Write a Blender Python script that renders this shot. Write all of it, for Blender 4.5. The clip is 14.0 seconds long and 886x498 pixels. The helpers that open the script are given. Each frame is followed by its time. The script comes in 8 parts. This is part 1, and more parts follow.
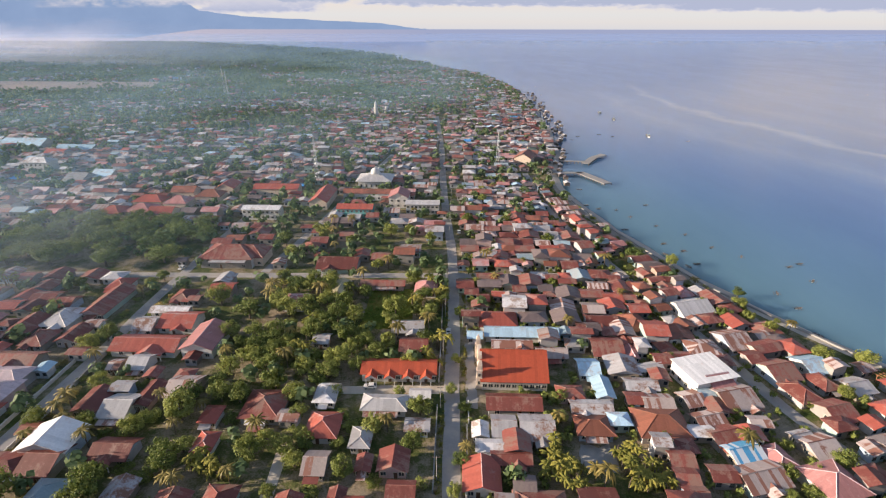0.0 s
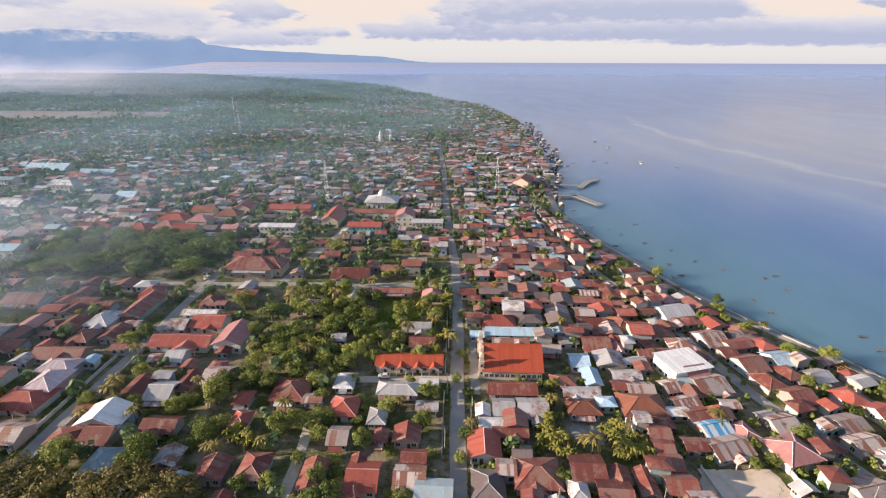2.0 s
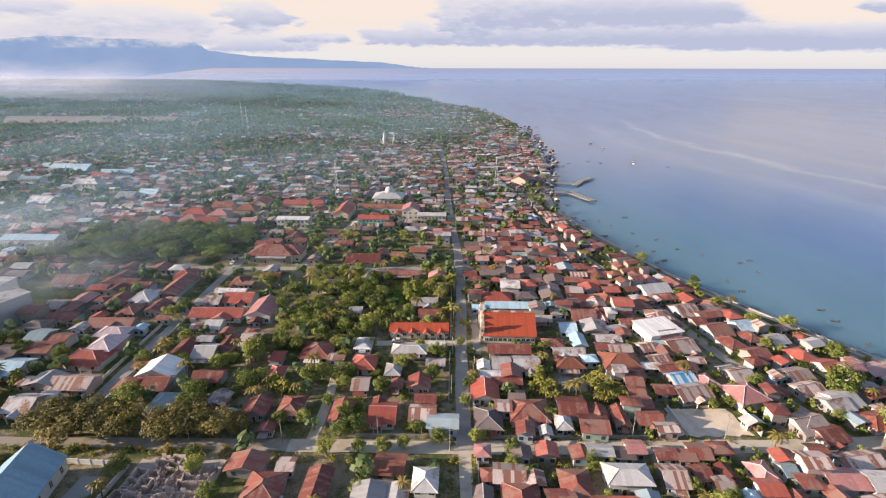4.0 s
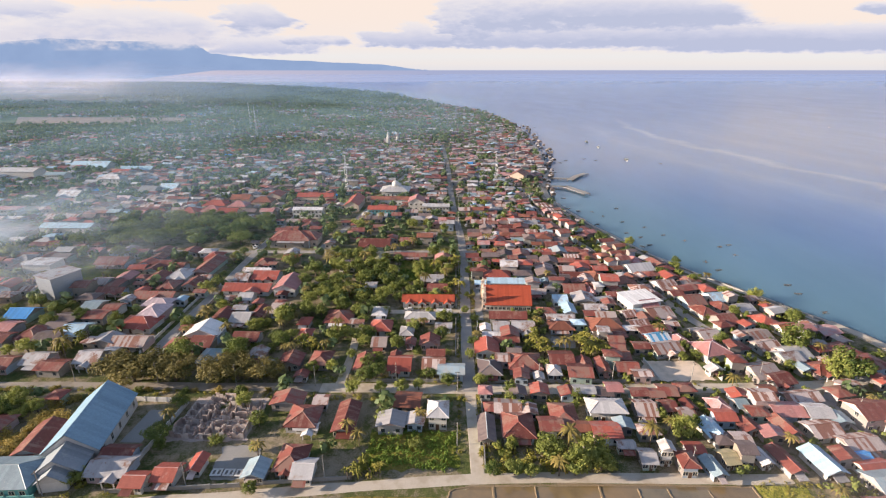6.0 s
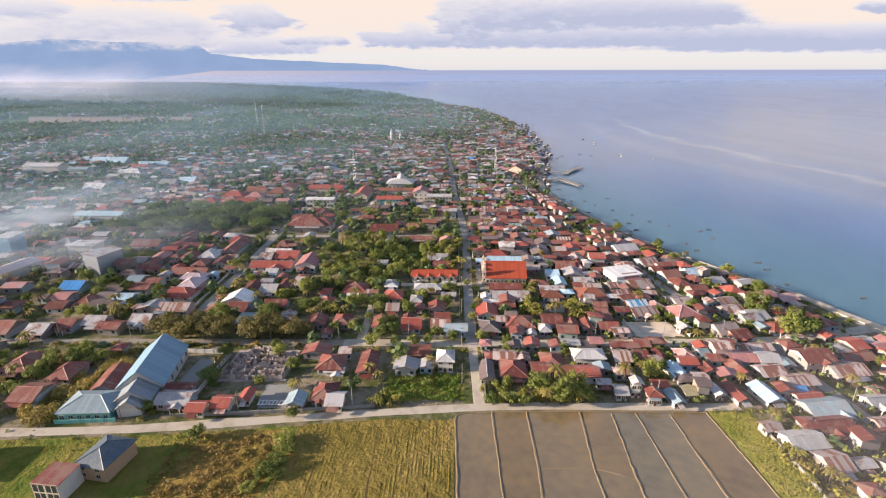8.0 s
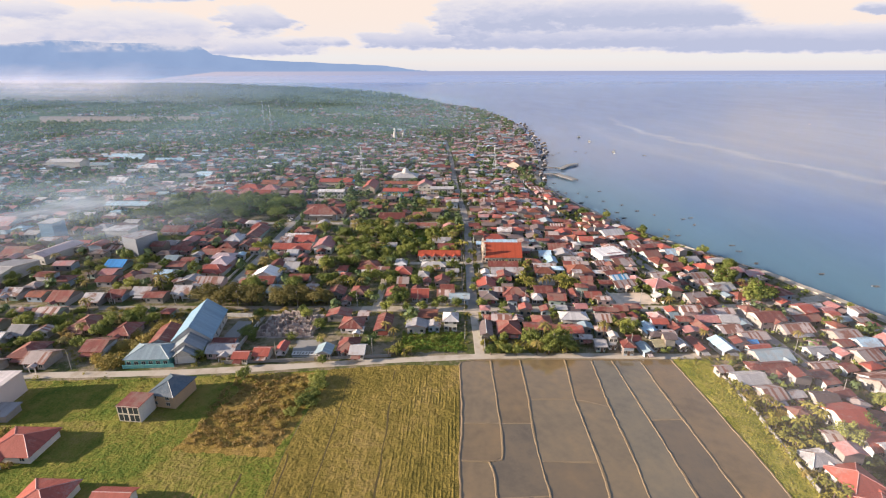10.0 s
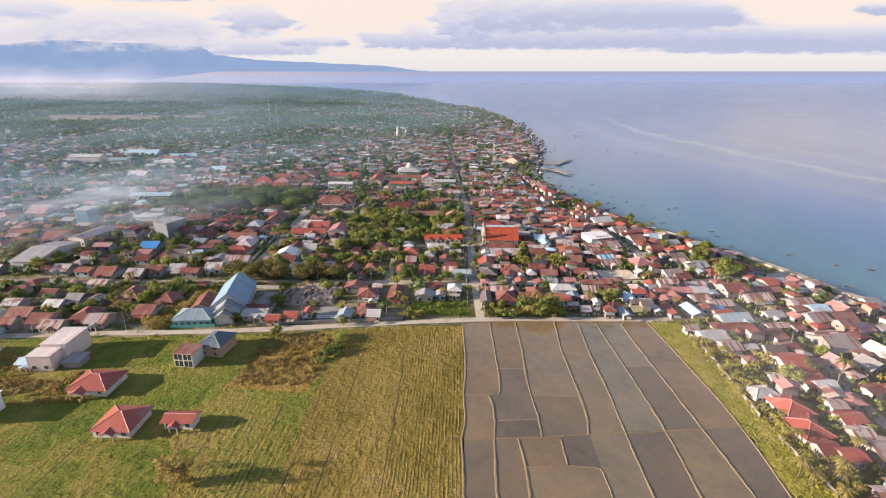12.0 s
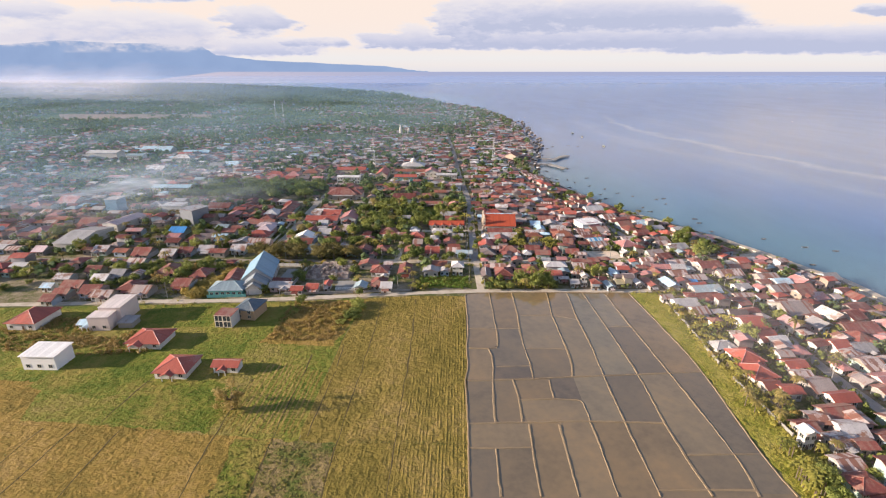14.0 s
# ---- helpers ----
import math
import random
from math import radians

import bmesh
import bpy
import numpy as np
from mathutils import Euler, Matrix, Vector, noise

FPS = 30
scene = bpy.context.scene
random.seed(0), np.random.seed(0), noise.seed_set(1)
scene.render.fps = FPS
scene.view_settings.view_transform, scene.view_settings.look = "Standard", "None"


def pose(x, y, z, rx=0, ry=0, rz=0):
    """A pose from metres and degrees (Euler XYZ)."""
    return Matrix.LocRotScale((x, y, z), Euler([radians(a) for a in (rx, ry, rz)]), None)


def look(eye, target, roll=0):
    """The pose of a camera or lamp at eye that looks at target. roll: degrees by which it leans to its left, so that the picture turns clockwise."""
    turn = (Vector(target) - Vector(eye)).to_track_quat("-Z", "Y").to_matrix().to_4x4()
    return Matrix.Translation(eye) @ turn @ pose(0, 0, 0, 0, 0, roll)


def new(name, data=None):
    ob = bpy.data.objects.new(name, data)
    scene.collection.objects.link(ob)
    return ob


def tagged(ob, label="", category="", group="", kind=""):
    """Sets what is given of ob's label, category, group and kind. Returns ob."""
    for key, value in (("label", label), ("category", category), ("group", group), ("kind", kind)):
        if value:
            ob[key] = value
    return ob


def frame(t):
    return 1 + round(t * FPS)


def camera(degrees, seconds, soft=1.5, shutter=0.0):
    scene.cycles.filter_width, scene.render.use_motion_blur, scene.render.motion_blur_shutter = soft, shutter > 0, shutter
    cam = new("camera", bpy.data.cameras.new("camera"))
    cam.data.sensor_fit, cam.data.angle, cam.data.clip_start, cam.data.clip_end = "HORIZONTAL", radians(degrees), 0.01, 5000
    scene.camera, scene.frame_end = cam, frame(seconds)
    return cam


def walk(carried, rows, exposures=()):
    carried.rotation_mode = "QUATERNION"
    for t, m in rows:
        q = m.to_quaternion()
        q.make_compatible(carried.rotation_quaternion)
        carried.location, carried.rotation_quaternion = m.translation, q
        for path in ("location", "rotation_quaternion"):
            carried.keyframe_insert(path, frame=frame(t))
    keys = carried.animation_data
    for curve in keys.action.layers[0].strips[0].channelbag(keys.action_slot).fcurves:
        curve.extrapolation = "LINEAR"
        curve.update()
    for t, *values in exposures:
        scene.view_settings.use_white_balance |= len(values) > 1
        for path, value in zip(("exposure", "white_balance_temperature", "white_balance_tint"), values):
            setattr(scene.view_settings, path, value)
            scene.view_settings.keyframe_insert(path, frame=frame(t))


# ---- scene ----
cam = camera(83.4, 14.0, 1.2)
PATH = [
    (0, (0.074, -25.041, 103.963), (0.014, -23.212, 103.154), 0.1),
    (0.5, (-0.138, -30.25, 104.278), (-0.2, -28.411, 103.494), 0.2),
    (1, (-0.612, -35.718, 104.452), (-0.673, -33.867, 103.697), 0.2),
    (1.5, (-1.071, -41.751, 104.504), (-1.13, -39.888, 103.778), 0.2),
    (2, (-1.441, -47.57, 104.543), (-1.502, -45.698, 103.84), 0.2),
    (2.5, (-1.788, -54.173, 104.545), (-1.849, -52.295, 103.859), 0.2),
    (3, (-2.161, -61.043, 104.432), (-2.221, -59.165, 103.748), 0.1),
    (5.3, (-3.848, -94.335, 104.364), (-3.91, -92.455, 103.684), 0.1),
    (5.5, (-4.136, -97.051, 104.301), (-4.197, -95.171, 103.623), 0.1),
    (6, (-4.719, -104.249, 103.951), (-4.78, -102.368, 103.274), 0.0),
    (6.5, (-5.196, -111.77, 103.777), (-5.256, -109.889, 103.101), -0.0),
    (7, (-5.496, -118.74, 103.787), (-5.556, -116.859, 103.111), -0.1),
    (7.5, (-5.846, -126.378, 103.618), (-5.906, -124.497, 102.942), -0.1),
    (8, (-6.152, -134.134, 103.501), (-6.213, -132.253, 102.824), -0.1),
    (10.3, (-7.811, -170.078, 103.654), (-7.871, -168.196, 102.98), -0.1),
    (10.5, (-7.961, -173.161, 103.675), (-8.022, -171.279, 103.001), -0.1),
    (11, (-8.26, -181.011, 103.627), (-8.32, -179.128, 102.953), -0.1),
    (11.5, (-8.659, -188.152, 103.445), (-8.718, -186.27, 102.772), -0.1),
    (12, (-9.241, -195.607, 103.312), (-9.299, -193.725, 102.639), 0.0),
    (12.5, (-9.712, -202.845, 103.099), (-9.769, -200.962, 102.427), 0.1),
    (13, (-10.139, -209.887, 102.947), (-10.196, -208.004, 102.275), 0.1),
    (13.5, (-10.524, -217.19, 102.881), (-10.58, -215.307, 102.21), 0.0),
    (14, (-10.672, -225.269, 102.768), (-10.73, -223.386, 102.096), -0.0),
]
walk(cam, [(t, look(eye, target, roll)) for t, eye, target, roll in PATH], [(0.0, 1.01, 6440, 9.5), (3.0, 1.11, 6460, 10), (14.0, 1.16, 6460, 11)])

# ---- light ----
SUN_ELEVATION, SUN_AZIMUTH = 14.5, 188.0   # degrees; the sun stands over -x, so shadows run to +x
sun = new("sun", bpy.data.lights.new("sun", "SUN"))
sun.data.energy, sun.data.angle, sun.data.color = 5.0, radians(0.6), (1.0, 0.83, 0.66)
_d = Vector((math.cos(radians(SUN_AZIMUTH)) * math.cos(radians(SUN_ELEVATION)), math.sin(radians(SUN_AZIMUTH)) * math.cos(radians(SUN_ELEVATION)), math.sin(radians(SUN_ELEVATION))))
sun.matrix_world = look(_d * 300, (0, 0, 0))


def node(tree, kind, **settings):
    n = tree.nodes.new(kind)
    for key, value in settings.items():
        n.inputs[key].default_value = value
    return n


def ramp(tree, fac, stops, mode="LINEAR"):
    n = tree.nodes.new("ShaderNodeValToRGB")
    n.color_ramp.interpolation = mode
    e = n.color_ramp.elements
    while len(e) < len(stops):
        e.new(0.5)
    for el, (p, c) in zip(e, stops):
        el.position, el.color = p, (*c, 1) if len(c) == 3 else c
    tree.links.new(fac, n.inputs[0])
    return n.outputs[0]


def maths(tree, op, a, b=None, clamp=False):
    n = tree.nodes.new("ShaderNodeMath")
    n.operation, n.use_clamp = op, clamp
    for i, v in enumerate((a, b)):
        if v is None:
            continue
        if isinstance(v, (int, float)):
            n.inputs[i].default_value = v
        else:
            tree.links.new(v, n.inputs[i])
    return n.outputs[0]


def mix(tree, fac, a, b, mode="MIX"):
    n = tree.nodes.new("ShaderNodeMix")
    n.data_type, n.blend_type = "RGBA", mode
    for sock, v in ((n.inputs[0], fac), (n.inputs[6], a), (n.inputs[7], b)):
        if isinstance(v, (int, float)):
            sock.default_value = v
        elif isinstance(v, tuple):
            sock.default_value = (*v, 1)
        else:
            tree.links.new(v, sock)
    return n.outputs[2]


def noise_of(tree, vector, scale, detail=3.0, rough=0.55):
    n = node(tree, "ShaderNodeTexNoise", Scale=scale, Detail=detail, Roughness=rough)
    tree.links.new(vector, n.inputs["Vector"])
    return n.outputs[0]


# ---- sky ----
world = bpy.data.worlds.new("sky")
scene.world = world
world.use_nodes = True
wt = world.node_tree
wt.nodes.clear()
sky = wt.nodes.new("ShaderNodeTexSky")
sky.sky_type, sky.sun_disc = "NISHITA", False
sky.sun_elevation, sky.sun_rotation = radians(SUN_ELEVATION), radians(90 - SUN_AZIMUTH)
sky.air_density, sky.dust_density = 1.2, 2.0
coord = wt.nodes.new("ShaderNodeTexCoord").outputs["Generated"]
sep = wt.nodes.new("ShaderNodeSeparateXYZ")
wt.links.new(coord, sep.inputs[0])
height = sep.outputs[2]
stretch = wt.nodes.new("ShaderNodeMapping")
stretch.inputs["Scale"].default_value = (4.0, 4.0, 13.0)
wt.links.new(coord, stretch.inputs[0])
billow = noise_of(wt, stretch.outputs[0], 2.6, 7.0, 0.58)
wisps = noise_of(wt, stretch.outputs[0], 9.0, 5.0, 0.6)
swing = maths(wt, "ADD", maths(wt, "MULTIPLY", height, 1.25), 0.008)
lift = maths(wt, "ADD", height, maths(wt, "MULTIPLY", maths(wt, "SUBTRACT", billow, 0.5), swing))
lift = maths(wt, "ADD", lift, maths(wt, "MULTIPLY", maths(wt, "SUBTRACT", wisps, 0.5), maths(wt, "MULTIPLY", swing, 0.6)))
lift = maths(wt, "ADD", lift, maths(wt, "MULTIPLY", maths(wt, "MAXIMUM", maths(wt, "SUBTRACT", -0.12, sep.outputs[0]), 0.0), 0.12))
# bands of an evening sky over the sea: a pale gap at the horizon, a slate cloud bank with a flat base, cream cloud tops above
clouds = ramp(wt, maths(wt, "MULTIPLY", lift, 3.0), [
    (0.0, (0.60, 0.58, 0.63)), (0.03, (0.67, 0.61, 0.60)), (0.085, (0.65, 0.63, 0.63)), (0.104, (0.385, 0.43, 0.58)), (0.16, (0.45, 0.475, 0.61)),
    (0.235, (0.57, 0.555, 0.64)), (0.268, (0.79, 0.70, 0.66)), (0.36, (0.85, 0.71, 0.63)), (0.50, (0.74, 0.66, 0.62)), (0.62, (0.42, 0.47, 0.62)), (0.95, (0.22, 0.30, 0.50))])
# the open sky ahead: cream light over the sea, and single clouds with flat bases, given by bearing, base height, half width, rise and drop
ahead = maths(wt, "MAXIMUM", sep.outputs[1], 0.05)
bearing, rise_ = maths(wt, "DIVIDE", sep.outputs[0], ahead), maths(wt, "DIVIDE", height, ahead)
bearing = maths(wt, "ADD", bearing, maths(wt, "MULTIPLY", maths(wt, "SUBTRACT", billow, 0.5), 0.26))
lifted = maths(wt, "ADD", rise_, maths(wt, "MULTIPLY", maths(wt, "SUBTRACT", wisps, 0.5), 0.045))
CLOUDS = [(0.30, 0.043, 0.50, 0.050, 0.007), (0.78, 0.036, 0.50, 0.052, 0.009), (0.015, 0.043, 0.075, 0.105, 0.007), (0.10, 0.075, 0.11, 0.065, 0.025),
          (-0.10, 0.043, 0.075, 0.042, 0.007), (-0.385, 0.078, 0.075, 0.042, 0.030), (-0.27, 0.047, 0.075, 0.016, 0.006), (-0.40, 0.032, 0.14, 0.036, 0.008),
          (-0.66, 0.058, 0.25, 0.055, 0.012), (-0.53, 0.046, 0.075, 0.045, 0.010), (0.80, 0.098, 0.15, 0.018, 0.008), (-0.86, 0.10, 0.16, 0.03, 0.02),
          (0.30, 0.085, 0.25, 0.05, 0.035), (-0.55, 0.125, 0.10, 0.012, 0.006)]
curl = noise_of(wt, stretch.outputs[0], 21.0, 5.0, 0.62)
edge = maths(wt, "ADD", maths(wt, "MULTIPLY", billow, 0.5), maths(wt, "ADD", maths(wt, "MULTIPLY", wisps, 0.33), maths(wt, "MULTIPLY", curl, 0.17)))
edge = maths(wt, "MULTIPLY", maths(wt, "SUBTRACT", edge, 0.5), 3.4)
body, under = 0.0, 0.0
for cu, cv, half_, up_, down_ in CLOUDS:
    dv = maths(wt, "SUBTRACT", lifted if up_ > 0.02 else rise_, cv)
    base_ = maths(wt, "SUBTRACT", maths(wt, "ADD", rise_, maths(wt, "MULTIPLY", maths(wt, "SUBTRACT", wisps, 0.5), 0.010)), cv)
    away_v = maths(wt, "MAXIMUM", maths(wt, "MULTIPLY", dv, 1 / up_), maths(wt, "MULTIPLY", base_, -1 / down_))
    away_u = maths(wt, "MULTIPLY", maths(wt, "SUBTRACT", bearing, cu), 1 / half_)
    far_ = maths(wt, "ADD", maths(wt, "MULTIPLY", away_u, away_u), maths(wt, "MULTIPLY", away_v, away_v))
    one = maths(wt, "SUBTRACT", 1.0, far_)
    body = one if body == 0.0 else maths(wt, "MAXIMUM", body, one)
    low_ = maths(wt, "MULTIPLY", maths(wt, "SUBTRACT", 1.0, maths(wt, "MULTIPLY", maths(wt, "ABSOLUTE", away_v), 0.9)), maths(wt, "MULTIPLY", one, 2.0, True), True)
    under = low_ if under == 0.0 else maths(wt, "MAXIMUM", under, low_)
puffs = maths(wt, "MULTIPLY", maths(wt, "ADD", maths(wt, "ADD", maths(wt, "MULTIPLY", body, 1.5), edge), 0.12), 2.2, True)
fair = ramp(wt, maths(wt, "MULTIPLY", rise_, 5.0), [(0.0, (0.66, 0.64, 0.66)), (0.06, (0.72, 0.675, 0.655)), (0.12, (0.72, 0.70, 0.69)), (0.24, (0.78, 0.69, 0.64)), (0.45, (0.81, 0.69, 0.62)), (0.75, (0.84, 0.70, 0.61))])
shade_ = maths(wt, "ADD", maths(wt, "MULTIPLY", under, maths(wt, "ADD", maths(wt, "MULTIPLY", bearing, 0.35), 1.05)), maths(wt, "MULTIPLY", maths(wt, "SUBTRACT", wisps, 0.5), 1.4))
tone_ = ramp(wt, shade_, [(0.0, (0.74, 0.69, 0.69)), (0.40, (0.65, 0.63, 0.69)), (0.75, (0.49, 0.51, 0.65)), (1.0, (0.40, 0.44, 0.60))])
front = mix(wt, maths(wt, "MULTIPLY", puffs, 0.92), fair, tone_)
ahead_mask = maths(wt, "MULTIPLY", maths(wt, "SUBTRACT", sep.outputs[1], 0.35), 6.0, True)
low_mask = maths(wt, "MULTIPLY", maths(wt, "SUBTRACT", 0.22, height), 12.0, True)
clouds = mix(wt, maths(wt, "MULTIPLY", ahead_mask, low_mask), clouds, front)
# Below the horizon the background is painted as hazy far sea.
haze = ramp(wt, maths(wt, "ADD", maths(wt, "MULTIPLY", height, 20.0), 0.5), [(0.0, (0.335, 0.37, 0.53)), (0.49, (0.335, 0.365, 0.53)), (0.505, (0.64, 0.66, 0.68))])
is_sky = maths(wt, "GREATER_THAN", height, 0.0)
bg_sky = node(wt, "ShaderNodeBackground", Strength=0.09)
wt.links.new(sky.outputs[0], bg_sky.inputs[0])
bg_cloud = node(wt, "ShaderNodeBackground", Strength=0.545)
wt.links.new(mix(wt, is_sky, haze, clouds), bg_cloud.inputs[0])
cover = maths(wt, "MULTIPLY", ramp(wt, height, [(0.0, (1, 1, 1)), (0.25, (0.9, 0.9, 0.9)), (0.6, (0.45, 0.45, 0.45))]), 1.0)
both = wt.nodes.new("ShaderNodeMixShader")
wt.links.new(cover, both.inputs[0])
wt.links.new(bg_sky.outputs[0], both.inputs[1])
wt.links.new(bg_cloud.outputs[0], both.inputs[2])
wt.links.new(both.outputs[0], wt.nodes.new("ShaderNodeOutputWorld").inputs[0])

# ---- materials ----
def material(name, rough=0.8, metal=0.0, spec=0.3):
    m = bpy.data.materials.new(name)
    m.use_nodes = True
    t = m.node_tree
    b = t.nodes["Principled BSDF"]
    b.inputs["Roughness"].default_value = rough
    b.inputs["Metallic"].default_value = metal
    b.inputs["Specular IOR Level"].default_value = spec
    return m, t, b


def where(t, kind="Object"):
    if kind == "World":
        return t.nodes.new("ShaderNodeNewGeometry").outputs["Position"]
    return t.nodes.new("ShaderNodeTexCoord").outputs[kind]


def bump(t, b, height, strength, distance):
    n = node(t, "ShaderNodeBump", Strength=strength, Distance=distance)
    t.links.new(height, n.inputs["Height"])
    t.links.new(n.outputs[0], b.inputs["Normal"])


def shuffle(t):
    """A random number for each thing and each loose piece of a mesh."""
    a = t.nodes.new("ShaderNodeObjectInfo").outputs["Random"]
    b = t.nodes.new("ShaderNodeNewGeometry").outputs["Random Per Island"]
    return maths(t, "FRACT", maths(t, "ADD", a, b))


def roof_material(name, base, worn, amount, rough=0.55, striped=0.0, spread=0.35):
    """Corrugated sheet: single sheets differ, rust comes in patches, and ribs run down the slope."""
    m, t, b = material(name, rough, 0.0, 0.35)
    uv = where(t, "UV")
    snap = t.nodes.new("ShaderNodeVectorMath")
    snap.operation = "DIVIDE"
    snap.inputs[1].default_value = (0.95, 9.0, 1)
    t.links.new(uv, snap.inputs[0])
    floor = t.nodes.new("ShaderNodeVectorMath")
    floor.operation = "FLOOR"
    t.links.new(snap.outputs[0], floor.inputs[0])
    white = t.nodes.new("ShaderNodeTexWhiteNoise")
    white.noise_dimensions = "4D"
    t.links.new(floor.outputs[0], white.inputs["Vector"])
    own = shuffle(t)
    t.links.new(own, white.inputs["W"])
    sheet = white.outputs["Value"]
    pos = where(t, "World")
    patch = noise_of(t, pos, 0.22, 5.0, 0.65)
    fine = noise_of(t, pos, 1.7, 4.0, 0.65)
    tone = maths(t, "ADD", maths(t, "MULTIPLY", own, spread * 2), 1.0 - spread)
    tone = maths(t, "MULTIPLY", tone, maths(t, "ADD", maths(t, "MULTIPLY", sheet, 0.22), 0.89))
    tone = maths(t, "MULTIPLY", tone, maths(t, "ADD", maths(t, "MULTIPLY", fine, 0.5), 0.75))
    col = mix(t, 1.0, base, tone, "MULTIPLY")
    wear = maths(t, "ADD", maths(t, "MULTIPLY", patch, 0.7), maths(t, "MULTIPLY", fine, 0.3))
    wear = maths(t, "ADD", wear, maths(t, "MULTIPLY", maths(t, "SUBTRACT", own, 0.5), 0.16))
    wear = maths(t, "ADD", wear, maths(t, "MULTIPLY", maths(t, "SUBTRACT", sheet, 0.5), striped))
    mask = ramp(t, wear, [(max(0.0, 0.60 - amount), (0, 0, 0)), (0.70 - amount, (1, 1, 1))])
    col = mix(t, mask, col, worn)
    t.links.new(col, b.inputs["Base Color"])
    ribs = t.nodes.new("ShaderNodeTexWave")
    ribs.inputs["Scale"].default_value = 1.1
    t.links.new(uv, ribs.inputs["Vector"])
    bump(t, b, maths(t, "ADD", ribs.outputs[0], fine), 0.35, 0.05)
    return m


RUSTY = (0.23, 0.115, 0.075)
ROOFS = {
    "rust": roof_material("rusty_red_sheet", (0.225, 0.068, 0.052), (0.27, 0.150, 0.115), 0.11, 0.55, 0.12, 0.42),
    "red": roof_material("red_sheet", (0.37, 0.095, 0.066), (0.38, 0.19, 0.155), 0.05, 0.5, 0.0, 0.18),
    "orange": roof_material("orange_tile", (0.26, 0.098, 0.062), (0.19, 0.085, 0.06), 0.08),
    "pink": roof_material("faded_pink_sheet", (0.45, 0.205, 0.19), (0.46, 0.33, 0.32), 0.08, 0.6, 0.0, 0.2),
    "white": roof_material("white_zinc_sheet", (0.56, 0.535, 0.53), (0.36, 0.27, 0.22), 0.05, 0.5),
    "zinc": roof_material("grey_zinc_sheet", (0.385, 0.365, 0.365), RUSTY, 0.07, 0.5),
    "stripe": roof_material("patched_zinc_sheet", (0.47, 0.385, 0.355), (0.26, 0.12, 0.085), 0.09, 0.55, 0.5),
    "sky": roof_material("pale_blue_sheet", (0.42, 0.58, 0.69), (0.42, 0.43, 0.45), 0.06, 0.5, 0.0, 0.2),
    "blue": roof_material("bright_blue_sheet", (0.07, 0.28, 0.62), (0.2, 0.3, 0.42), 0.03, 0.5, 0.0, 0.15),
    "teal": roof_material("grey_green_sheet", (0.29, 0.37, 0.41), (0.38, 0.40, 0.40), 0.07, 0.5, 0.0, 0.2),
    "yellow": roof_material("yellowed_sheet", (0.58, 0.50, 0.30), (0.34, 0.25, 0.16), 0.07, 0.55),
    "dark": roof_material("dark_brown_sheet", (0.16, 0.12, 0.115), (0.22, 0.17, 0.15), 0.08, 0.6),
    "lilac": roof_material("pale_lilac_sheet", (0.60, 0.47, 0.48), (0.48, 0.35, 0.35), 0.05, 0.55, 0.0, 0.12),
    "bright": roof_material("bright_white_sheet", (0.80, 0.77, 0.75), (0.70, 0.60, 0.56), 0.02, 0.5, 0.0, 0.03),
    "cream": roof_material("pale_cement_roof", (0.66, 0.58, 0.55), (0.55, 0.46, 0.42), 0.04, 0.8, 0.0, 0.05),
    "grey": roof_material("weathered_grey_sheet", (0.25, 0.28, 0.31), (0.33, 0.35, 0.36), 0.08, 0.6, 0.1, 0.1),
    "sheets": roof_material("blue_and_white_sheet", (0.10, 0.36, 0.62), (0.62, 0.66, 0.70), 0.12, 0.5, 0.9, 0.05),
    "slate": roof_material("dark_slate_sheet", (0.085, 0.115, 0.145), (0.14, 0.16, 0.18), 0.06, 0.5, 0.0, 0.1),
    "churchred": roof_material("church_red_sheet", (0.40, 0.078, 0.036), (0.36, 0.085, 0.05), 0.02, 0.5, 0.0, 0.04),
    "hallblue": roof_material("hall_blue_sheet", (0.22, 0.35, 0.45), (0.27, 0.37, 0.43), 0.05, 0.45, 0.0, 0.05),
}
LOOK = {"rust": "rust-red corrugated", "red": "red painted metal", "orange": "weathered orange tile", "pink": "faded pink metal", "white": "whitish zinc", "zinc": "grey zinc",
        "stripe": "patched rusty zinc", "sky": "pale blue metal", "blue": "bright blue metal", "teal": "grey-green metal", "yellow": "yellowed metal", "lilac": "pale lilac metal", "dark": "dark brown metal", "sheets": "blue-and-white striped metal", "bright": "bright white metal", "slate": "dark slate metal"}


def plain(name, base, rough=0.8, spread=0.25, scale=0.6, relief=0.3, distance=0.05, spec=0.3, metal=0.0, second=None):
    m, t, b = material(name, rough, metal, spec)
    pos = where(t, "World")
    big, small = noise_of(t, pos, scale * 0.3, 4.0), noise_of(t, pos, scale * 4, 5.0, 0.65)
    tone = maths(t, "ADD", maths(t, "MULTIPLY", maths(t, "ADD", big, small), spread), 1.0 - spread)
    col = mix(t, 1.0, base, tone, "MULTIPLY")
    if second:
        col = mix(t, ramp(t, big, [(0.45, (0, 0, 0)), (0.62, (1, 1, 1))]), col, second)
    t.links.new(col, b.inputs["Base Color"])
    bump(t, b, small, relief, distance)
    return m


